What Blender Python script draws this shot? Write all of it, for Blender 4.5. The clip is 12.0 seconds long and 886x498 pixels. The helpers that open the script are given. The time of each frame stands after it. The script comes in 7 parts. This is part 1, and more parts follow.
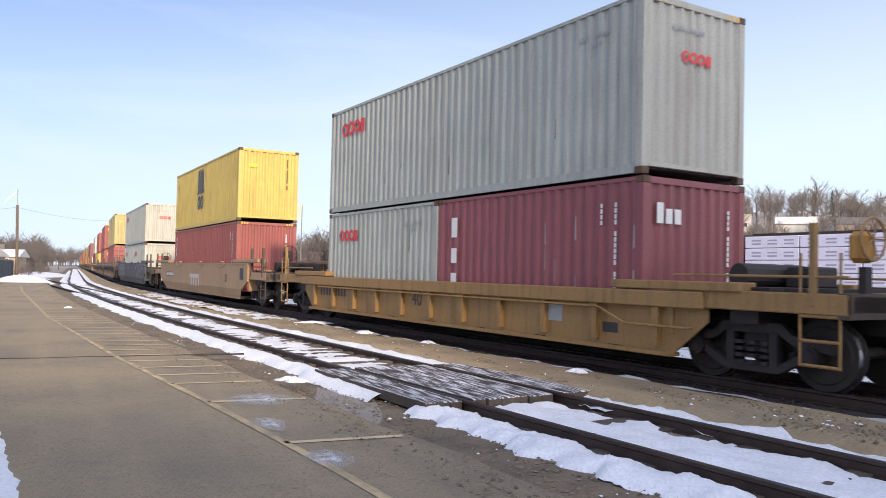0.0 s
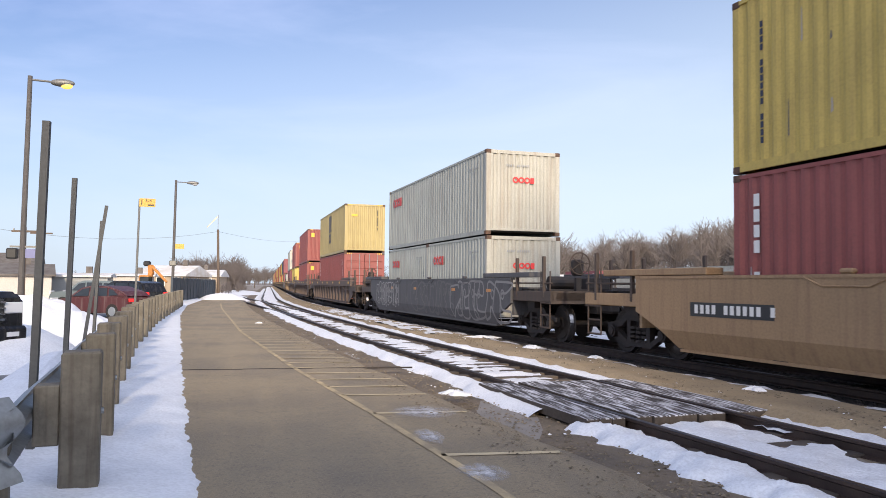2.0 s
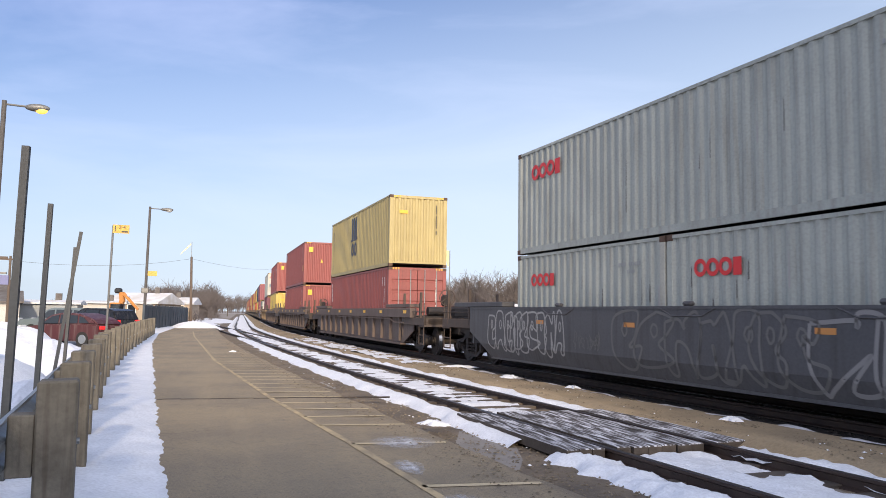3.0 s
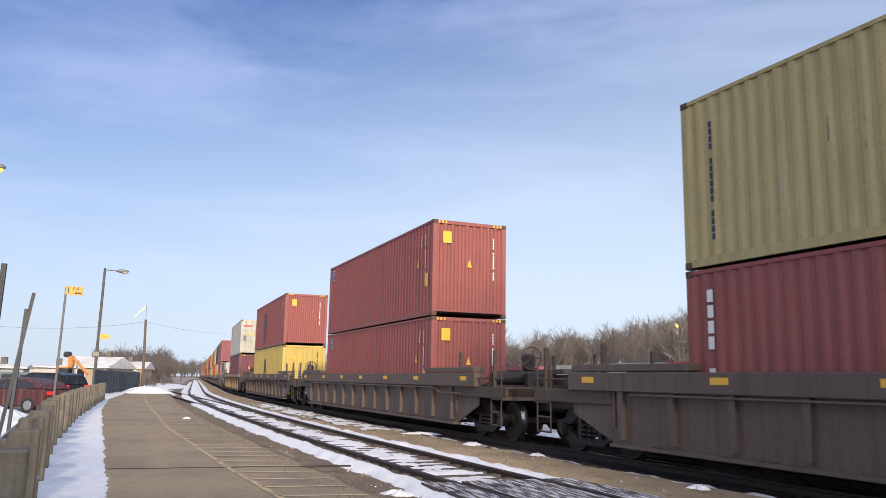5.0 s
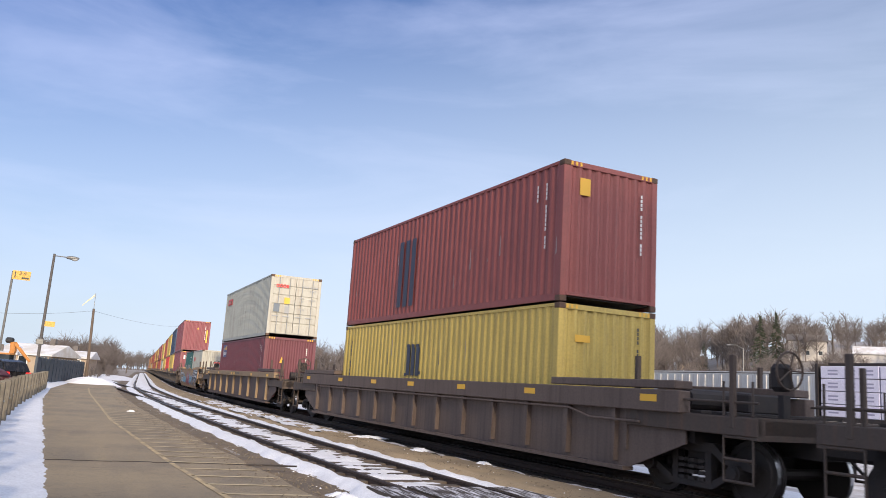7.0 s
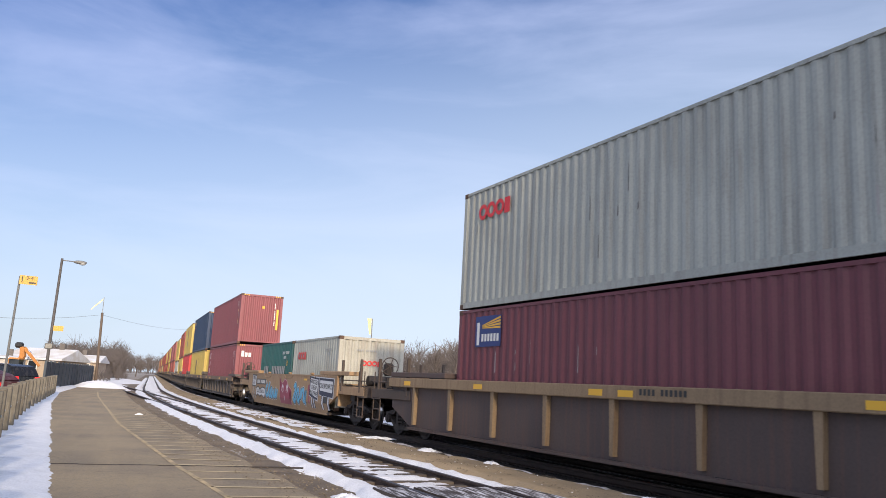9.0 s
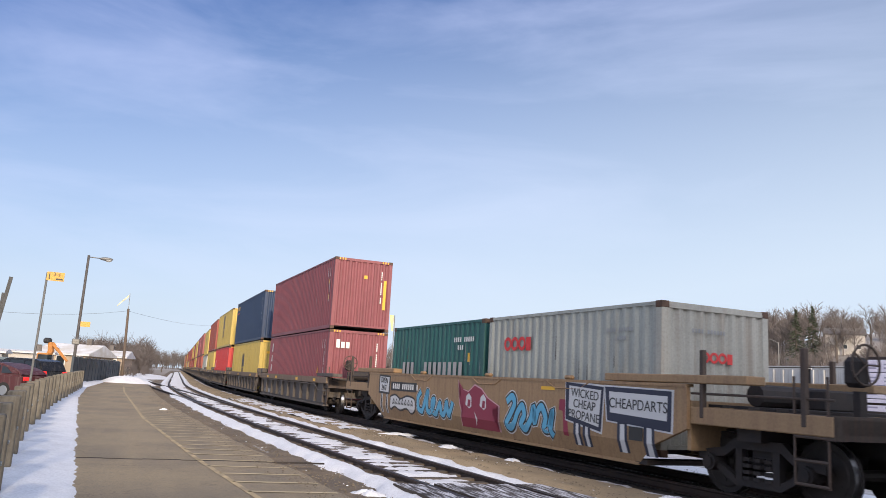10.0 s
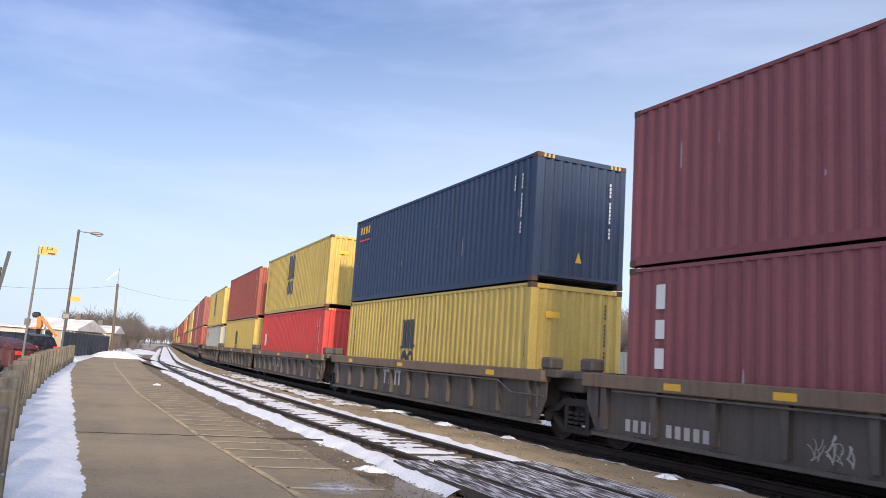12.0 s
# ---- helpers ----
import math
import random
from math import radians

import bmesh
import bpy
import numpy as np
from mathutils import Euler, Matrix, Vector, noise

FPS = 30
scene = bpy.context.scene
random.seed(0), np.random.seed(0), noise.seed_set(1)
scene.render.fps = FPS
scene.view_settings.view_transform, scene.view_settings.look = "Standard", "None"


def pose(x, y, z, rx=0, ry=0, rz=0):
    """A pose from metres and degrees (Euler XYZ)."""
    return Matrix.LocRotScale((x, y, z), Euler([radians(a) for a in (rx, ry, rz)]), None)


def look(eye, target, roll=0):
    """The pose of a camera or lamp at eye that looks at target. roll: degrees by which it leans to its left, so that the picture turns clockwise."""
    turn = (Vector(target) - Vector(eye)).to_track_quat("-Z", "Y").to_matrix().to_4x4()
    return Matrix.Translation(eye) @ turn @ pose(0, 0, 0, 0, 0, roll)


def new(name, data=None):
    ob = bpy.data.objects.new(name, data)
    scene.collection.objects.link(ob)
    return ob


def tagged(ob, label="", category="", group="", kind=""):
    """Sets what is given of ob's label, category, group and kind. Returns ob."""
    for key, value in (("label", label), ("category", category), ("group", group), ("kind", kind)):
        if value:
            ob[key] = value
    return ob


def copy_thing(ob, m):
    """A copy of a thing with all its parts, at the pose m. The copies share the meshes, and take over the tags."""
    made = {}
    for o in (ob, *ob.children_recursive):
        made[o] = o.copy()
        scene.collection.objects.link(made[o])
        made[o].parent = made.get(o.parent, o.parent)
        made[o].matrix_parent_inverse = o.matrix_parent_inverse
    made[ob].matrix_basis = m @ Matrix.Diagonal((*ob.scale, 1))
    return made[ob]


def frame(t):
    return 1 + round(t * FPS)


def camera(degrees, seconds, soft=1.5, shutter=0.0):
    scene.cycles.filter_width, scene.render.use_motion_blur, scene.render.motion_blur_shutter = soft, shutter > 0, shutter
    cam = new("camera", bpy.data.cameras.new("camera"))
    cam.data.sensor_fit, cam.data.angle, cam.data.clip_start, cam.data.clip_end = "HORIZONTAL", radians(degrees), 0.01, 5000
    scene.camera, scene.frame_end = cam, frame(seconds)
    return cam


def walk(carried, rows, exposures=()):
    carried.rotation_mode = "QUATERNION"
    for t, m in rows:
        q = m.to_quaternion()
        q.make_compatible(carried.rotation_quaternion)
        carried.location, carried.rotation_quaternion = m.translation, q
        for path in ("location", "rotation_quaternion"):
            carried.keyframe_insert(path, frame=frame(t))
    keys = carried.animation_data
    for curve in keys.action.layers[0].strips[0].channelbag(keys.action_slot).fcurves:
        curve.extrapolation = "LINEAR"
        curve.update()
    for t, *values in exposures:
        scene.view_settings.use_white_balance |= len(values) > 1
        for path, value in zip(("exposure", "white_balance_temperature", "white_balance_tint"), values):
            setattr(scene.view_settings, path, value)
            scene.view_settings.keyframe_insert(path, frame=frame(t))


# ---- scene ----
# ---------------------------------------------------------------- camera
EYE = 1.55
cam = camera(58.97, 12.0, soft=0.8, shutter=0.06)
PATH = [
    (0.0, pose(-0.086, -0.009, EYE, 91.76, -1.36, -25.24)),
    (0.5, pose(-0.040, -0.010, EYE, 91.76, -0.90, -17.67)),
    (1.0, pose(0.042, -0.022, EYE, 92.52, -0.79, -14.10)),
    (1.5, pose(0.107, -0.053, EYE, 92.73, -0.70, -12.64)),
    (2.0, pose(0.106, -0.071, EYE, 92.60, -0.58, -12.57)),
    (2.5, pose(0.105, -0.073, EYE, 93.21, -0.71, -13.04)),
    (3.0, pose(0.040, -0.060, EYE, 94.74, -0.87, -14.41)),
    (3.2, pose(0.001, -0.031, EYE, 95.44, -0.51, -14.95)),
    (4.8, pose(-0.015, 0.031, EYE, 99.41, -0.70, -17.33)),
    (5.0, pose(-0.027, 0.035, EYE, 99.50, -1.00, -17.37)),
    (5.5, pose(-0.072, 0.050, EYE, 99.72, -2.08, -17.69)),
    (6.0, pose(-0.089, 0.025, EYE, 99.74, -2.84, -18.59)),
    (6.5, pose(-0.059, -0.043, EYE, 99.86, -3.61, -19.97)),
    (8.3, pose(-0.038, 0.006, EYE, 100.25, -3.06, -21.93)),
    (8.5, pose(-0.026, 0.012, EYE, 100.21, -3.01, -21.46)),
    (9.0, pose(0.028, 0.014, EYE, 100.01, -3.01, -20.25)),
    (9.5, pose(0.090, 0.016, EYE, 99.75, -2.96, -19.23)),
    (10.0, pose(0.069, 0.031, EYE, 99.69, -3.27, -18.63)),
    (10.5, pose(-0.008, 0.072, EYE, 99.73, -3.53, -18.66)),
    (11.0, pose(-0.083, 0.092, EYE, 99.66, -3.83, -18.95)),
    (11.5, pose(-0.124, 0.095, EYE, 99.08, -3.94, -19.28)),
    (12.0, pose(-0.134, 0.062, EYE, 98.14, -3.76, -19.51)),
]
walk(cam, PATH, exposures=[(0.0, 0.2), (1.5, 0.1), (3.0, 0.05), (5.5, -0.05), (9.5, -0.03), (10.5, -0.16), (11.2, -0.12), (12.0, 0.10)])

# ---------------------------------------------------------------- world, sun
SUN_HEADING, SUN_HEIGHT = radians(2.5), radians(20.5)   # light runs to +y and downwards

world = bpy.data.worlds.new("sky")
scene.world = world
world.use_nodes = True
wn, wl = world.node_tree.nodes, world.node_tree.links
wn.clear()
w_out, w_bg = wn.new("ShaderNodeOutputWorld"), wn.new("ShaderNodeBackground")
w_sky, w_co = wn.new("ShaderNodeTexSky"), wn.new("ShaderNodeTexCoord")
w_sky.sky_type, w_sky.sun_disc = "NISHITA", False
w_sky.sun_elevation, w_sky.sun_rotation = SUN_HEIGHT, math.pi + SUN_HEADING
w_sky.air_density, w_sky.dust_density, w_sky.ozone_density = 1.0, 1.6, 2.5
w_map, w_noise, w_ramp, w_mix = (wn.new("ShaderNodeMapping"), wn.new("ShaderNodeTexNoise"),
                                 wn.new("ShaderNodeValToRGB"), wn.new("ShaderNodeMix"))
w_map.inputs["Scale"].default_value = (1.2, 0.7, 4.5)
w_map.inputs["Rotation"].default_value = (0.25, 0.35, 0.5)
w_noise.inputs["Scale"].default_value, w_noise.inputs["Detail"].default_value = 2.0, 7
w_noise.inputs["Roughness"].default_value, w_noise.inputs["Distortion"].default_value = 0.55, 0.5
w_ramp.color_ramp.elements[0].position, w_ramp.color_ramp.elements[0].color = 0.42, (0, 0, 0, 1)
w_ramp.color_ramp.elements[1].position, w_ramp.color_ramp.elements[1].color = 0.85, (0.6, 0.6, 0.6, 1)
w_mix.data_type = "RGBA"
w_mix.inputs[7].default_value = (7.2, 7.6, 8.6, 1)      # thin high cloud
wl.new(w_co.outputs["Generated"], w_map.inputs["Vector"])
wl.new(w_map.outputs["Vector"], w_noise.inputs["Vector"])
wl.new(w_noise.outputs["Fac"], w_ramp.inputs["Fac"])
wl.new(w_ramp.outputs["Color"], w_mix.inputs[0])
wl.new(w_sky.outputs["Color"], w_mix.inputs[6])
# pale haze towards the horizon, and the cooler blue of a winter sky
w_sep, w_haze, w_hmix, w_tint = (wn.new("ShaderNodeSeparateXYZ"), wn.new("ShaderNodeValToRGB"), wn.new("ShaderNodeMix"), wn.new("ShaderNodeMix"))
w_haze.color_ramp.elements[0].position, w_haze.color_ramp.elements[0].color = 0.0, (0.9, 0.9, 0.9, 1)
w_haze.color_ramp.elements[1].position, w_haze.color_ramp.elements[1].color = 0.42, (0, 0, 0, 1)
w_hmix.data_type = w_tint.data_type = "RGBA"
w_hmix.blend_type = "LIGHTEN"
w_hmix.inputs[7].default_value = (5.6, 6.5, 7.6, 1)
w_tint.blend_type = "MULTIPLY"
w_tint.inputs[0].default_value, w_tint.inputs[7].default_value = 1.0, (0.77, 0.81, 1.05, 1)
wl.new(w_co.outputs["Generated"], w_sep.inputs[0])
w_east, w_low = wn.new("ShaderNodeMath"), wn.new("ShaderNodeMath")      # the veil is thicker towards the east
w_east.operation, w_east.inputs[1].default_value = "MULTIPLY", -0.22
w_low.operation = "ADD"
wl.new(w_sep.outputs["X"], w_east.inputs[0])
wl.new(w_east.outputs[0], w_low.inputs[0])
wl.new(w_sep.outputs["Z"], w_low.inputs[1])
wl.new(w_low.outputs[0], w_haze.inputs["Fac"])
wl.new(w_haze.outputs["Color"], w_hmix.inputs[0])
wl.new(w_mix.outputs[2], w_tint.inputs[6])
wl.new(w_tint.outputs[2], w_hmix.inputs[6])
# thin cloud scatters the sunlight forwards: a broad pale glow round the sun
w_dot, w_glow, w_add = wn.new("ShaderNodeVectorMath"), wn.new("ShaderNodeMapRange"), wn.new("ShaderNodeMix")
w_dot.operation = "DOT_PRODUCT"
w_dot.inputs[1].default_value = (-math.sin(SUN_HEADING) * math.cos(SUN_HEIGHT), -math.cos(SUN_HEADING) * math.cos(SUN_HEIGHT), math.sin(SUN_HEIGHT))
w_glow.interpolation_type = "SMOOTHSTEP"
w_glow.inputs["From Min"].default_value, w_glow.inputs["From Max"].default_value = -0.15, 1.0
w_add.data_type, w_add.blend_type = "RGBA", "ADD"
w_add.inputs[7].default_value = (8.6, 8.5, 8.6, 1)
wl.new(w_co.outputs["Generated"], w_dot.inputs[0])
wl.new(w_dot.outputs["Value"], w_glow.inputs["Value"])
wl.new(w_glow.outputs["Result"], w_add.inputs[0])
wl.new(w_hmix.outputs[2], w_add.inputs[6])
wl.new(w_add.outputs[2], w_bg.inputs["Color"])
wl.new(w_bg.outputs["Background"], w_out.inputs["Surface"])
w_bg.inputs["Strength"].default_value = 0.14

sun = new("sun", bpy.data.lights.new("sun", "SUN"))
sun.data.energy, sun.data.angle, sun.data.color = 4.2, radians(2.5), (1.0, 0.80, 0.56)
sun.matrix_world = look((0, 0, 60), (math.sin(SUN_HEADING) * 100, math.cos(SUN_HEADING) * 100,
                                     60 - 100 * math.tan(SUN_HEIGHT)))
# ---------------------------------------------------------------- materials
def material(name, base, rough=0.6, metal=0.0, tint=None, scale=3.0, amount=0.5, grain=40.0, bump=0.15,
             streak=None, dirt=None, dirt_amount=0.0, coord="Object", island=0.0, bump_dist=0.01, vary=False, dirt_from=0.48, dirt_to=0.78):
    """A procedural surface: two scales of colour noise, optional vertical streaks of dirt, fine relief."""
    m = bpy.data.materials.new(name)
    m.use_nodes = True
    n, l = m.node_tree.nodes, m.node_tree.links
    b = n["Principled BSDF"]
    co = n.new("ShaderNodeTexCoord")
    big, fine = n.new("ShaderNodeTexNoise"), n.new("ShaderNodeTexNoise")
    big.inputs["Scale"].default_value, big.inputs["Detail"].default_value = scale, 5
    fine.inputs["Scale"].default_value, fine.inputs["Detail"].default_value = grain, 3
    place = co.outputs[coord]
    if vary:                                # alike pieces carry different stains
        who, far = n.new("ShaderNodeObjectInfo"), n.new("ShaderNodeVectorMath")
        far.operation = "MULTIPLY_ADD"
        far.inputs[1].default_value = (31.0, 47.0, 23.0)
        l.new(who.outputs["Random"], far.inputs[0])
        l.new(place, far.inputs[2])
        place = far.outputs[0]
    l.new(place, big.inputs["Vector"])
    l.new(place, fine.inputs["Vector"])
    ramp = n.new("ShaderNodeValToRGB")
    ramp.color_ramp.elements[0].position, ramp.color_ramp.elements[1].position = 0.35, 0.68
    l.new(big.outputs["Fac"], ramp.inputs["Fac"])
    mix = n.new("ShaderNodeMix")
    mix.data_type = "RGBA"
    t = tint or tuple(c * 0.72 for c in base)
    mix.inputs[6].default_value, mix.inputs[7].default_value = (*base, 1), (*t, 1)
    sc = n.new("ShaderNodeMath")
    sc.operation, sc.inputs[1].default_value = "MULTIPLY", amount
    l.new(ramp.outputs["Color"], sc.inputs[0])
    l.new(sc.outputs[0], mix.inputs[0])
    col = mix.outputs[2]
    if dirt:
        mp = n.new("ShaderNodeMapping")
        mp.inputs["Scale"].default_value = streak or (6, 6, 0.35)
        dn = n.new("ShaderNodeTexNoise")
        dn.inputs["Scale"].default_value, dn.inputs["Detail"].default_value = 1.4, 6
        dr = n.new("ShaderNodeValToRGB")
        dr.color_ramp.elements[0].position, dr.color_ramp.elements[1].position = dirt_from, dirt_to
        dr.color_ramp.elements[1].color = (dirt_amount, dirt_amount, dirt_amount, 1)
        dm = n.new("ShaderNodeMix")
        dm.data_type = "RGBA"
        dm.inputs[7].default_value = (*dirt, 1)
        l.new(place, mp.inputs["Vector"])
        l.new(mp.outputs["Vector"], dn.inputs["Vector"])
        l.new(dn.outputs["Fac"], dr.inputs["Fac"])
        l.new(dr.outputs["Color"], dm.inputs[0])
        l.new(col, dm.inputs[6])
        col = dm.outputs[2]
    g = n.new("ShaderNodeMix")
    g.data_type, g.blend_type = "RGBA", "MULTIPLY"
    g.inputs[0].default_value = 0.35
    gr = n.new("ShaderNodeValToRGB")
    gr.color_ramp.elements[0].position, gr.color_ramp.elements[1].position = 0.3, 0.6
    gr.color_ramp.elements[0].color = (0.55, 0.55, 0.55, 1)
    l.new(fine.outputs["Fac"], gr.inputs["Fac"])
    l.new(col, g.inputs[6])
    l.new(gr.outputs["Color"], g.inputs[7])
    col = g.outputs[2]
    if island:
        geo, oi = n.new("ShaderNodeNewGeometry"), n.new("ShaderNodeObjectInfo")
        ad, mr, hs = n.new("ShaderNodeMath"), n.new("ShaderNodeMapRange"), n.new("ShaderNodeHueSaturation")
        fr = n.new("ShaderNodeMath")
        fr.operation = "FRACT"
        l.new(geo.outputs["Random Per Island"], ad.inputs[0])
        l.new(oi.outputs["Random"], ad.inputs[1])
        l.new(ad.outputs[0], fr.inputs[0])
        mr.inputs["To Min"].default_value, mr.inputs["To Max"].default_value = 1 - island, 1 + island
        l.new(fr.outputs[0], mr.inputs["Value"])
        l.new(mr.outputs["Result"], hs.inputs["Value"])
        l.new(col, hs.inputs["Color"])
        col = hs.outputs["Color"]
    l.new(col, b.inputs["Base Color"])
    b.inputs["Roughness"].default_value, b.inputs["Metallic"].default_value = rough, metal
    if bump:
        bu = n.new("ShaderNodeBump")
        bu.inputs["Strength"].default_value, bu.inputs["Distance"].default_value = bump, bump_dist
        l.new(fine.outputs["Fac"], bu.inputs["Height"])
        l.new(bu.outputs["Normal"], b.inputs["Normal"])
    return m


def plain(name, base, rough=0.5, metal=0.0, glow=0.0):
    m = bpy.data.materials.new(name)
    m.use_nodes = True
    b = m.node_tree.nodes["Principled BSDF"]
    b.inputs["Base Color"].default_value = (*base, 1)
    b.inputs["Roughness"].default_value, b.inputs["Metallic"].default_value = rough, metal
    if glow:
        b.inputs["Emission Color"].default_value, b.inputs["Emission Strength"].default_value = (*base, 1), glow
    return m


GRIME = (0.06, 0.045, 0.035)
RUST = (0.16, 0.07, 0.035)


def paint(name, base, dirt=GRIME, amount=0.35, rough=0.55):
    return material(name, base, rough, 0.0, tuple(c * 0.8 for c in base), 1.1, 0.6, 25, 0.06, dirt=dirt, dirt_amount=amount, vary=True)


PAINT = {
    "white": paint("pale_grey_paint", (0.385, 0.402, 0.362), (0.14, 0.11, 0.08), 0.45),
    "cream": paint("cream_paint", (0.435, 0.425, 0.365), (0.22, 0.13, 0.07), 0.4),
    "yellow": paint("yellow_paint", (0.54, 0.40, 0.10), (0.22, 0.15, 0.05), 0.45),
    "straw": paint("faded_straw_paint", (0.44, 0.355, 0.155), (0.20, 0.15, 0.08), 0.5),
    "red": paint("oxide_red_paint", (0.275, 0.075, 0.064), (0.12, 0.05, 0.045), 0.45),
    "maroon": paint("maroon_paint", (0.25, 0.073, 0.082), (0.10, 0.045, 0.045), 0.4),
    "wine": paint("wine_paint", (0.155, 0.044, 0.055), (0.065, 0.03, 0.033), 0.4),
    "orange": paint("orange_red_paint", (0.31, 0.07, 0.045), (0.14, 0.05, 0.03), 0.4),
    "bright": paint("bright_red_paint", (0.55, 0.05, 0.045), (0.2, 0.06, 0.05), 0.3),
    "blue": paint("navy_blue_paint", (0.022, 0.045, 0.10), (0.05, 0.06, 0.07), 0.35),
    "green": paint("sea_green_paint", (0.025, 0.115, 0.105), (0.10, 0.12, 0.11), 0.35),
}
CAR_PAINT = {
    "ochre": paint("ochre_car_paint", (0.30, 0.175, 0.062), (0.10, 0.06, 0.03), 0.55, 0.65),
    "tan": paint("tan_car_paint", (0.33, 0.215, 0.115), (0.14, 0.072, 0.05), 0.45, 0.65),
    "brown": paint("brown_car_paint", (0.12, 0.088, 0.074), (0.05, 0.035, 0.03), 0.6, 0.75),
    "umber": paint("umber_car_paint", (0.085, 0.062, 0.056), (0.15, 0.07, 0.045), 0.45, 0.75),
    "rust": paint("rusty_rail_paint", (0.185, 0.132, 0.09), (0.085, 0.055, 0.04), 0.55, 0.75),
    "buff": paint("buff_rail_paint", (0.27, 0.19, 0.11), (0.13, 0.075, 0.045), 0.55, 0.7),
    "grey": paint("dark_grey_car_paint", (0.085, 0.085, 0.092), (0.04, 0.034, 0.03), 0.55, 0.7),
    "soot": paint("sooty_platform_paint", (0.07, 0.052, 0.042), (0.12, 0.065, 0.04), 0.5, 0.75),
    "black": paint("sooty_car_paint", (0.10, 0.085, 0.075), (0.035, 0.028, 0.024), 0.55, 0.75),
}
STEEL_DARK = material("greasy_dark_steel", (0.024, 0.021, 0.021), 0.75, 0.1, (0.042, 0.03, 0.025), 6, 0.7, 60, 0.2)
WHEEL = material("wheel_steel", (0.042, 0.034, 0.031), 0.65, 0.3, (0.03, 0.025, 0.02), 5, 0.6, 50, 0.1)
TREAD = plain("polished_tread", (0.45, 0.45, 0.46), 0.3, 1.0)
CASTING = material("rusty_casting", (0.13, 0.075, 0.05), 0.75, 0.2, (0.06, 0.04, 0.03), 9, 0.7, 60, 0.2)
RED_MARK, NAVY_MARK = plain("red_marking", (0.62, 0.03, 0.03)), plain("navy_marking", (0.025, 0.03, 0.055))
WHITE_MARK, YELLOW_MARK = plain("white_marking", (0.68, 0.67, 0.64)), plain("yellow_marking", (0.70, 0.40, 0.035))
BLACK_MARK, BLUE_MARK = plain("black_marking", (0.025, 0.025, 0.025)), plain("blue_marking", (0.03, 0.10, 0.30))
GREY_MARK, SKY_MARK = plain("grey_marking", (0.30, 0.31, 0.31), 0.7), plain("light_blue_spray", (0.10, 0.36, 0.55))
PLATE_MARK = plain("slate_placard", (0.13, 0.16, 0.19), 0.6)
CHALK = plain("faded_white_spray", (0.40, 0.385, 0.37), 0.8)
MAROON_MARK = plain("maroon_spray", (0.23, 0.02, 0.05))



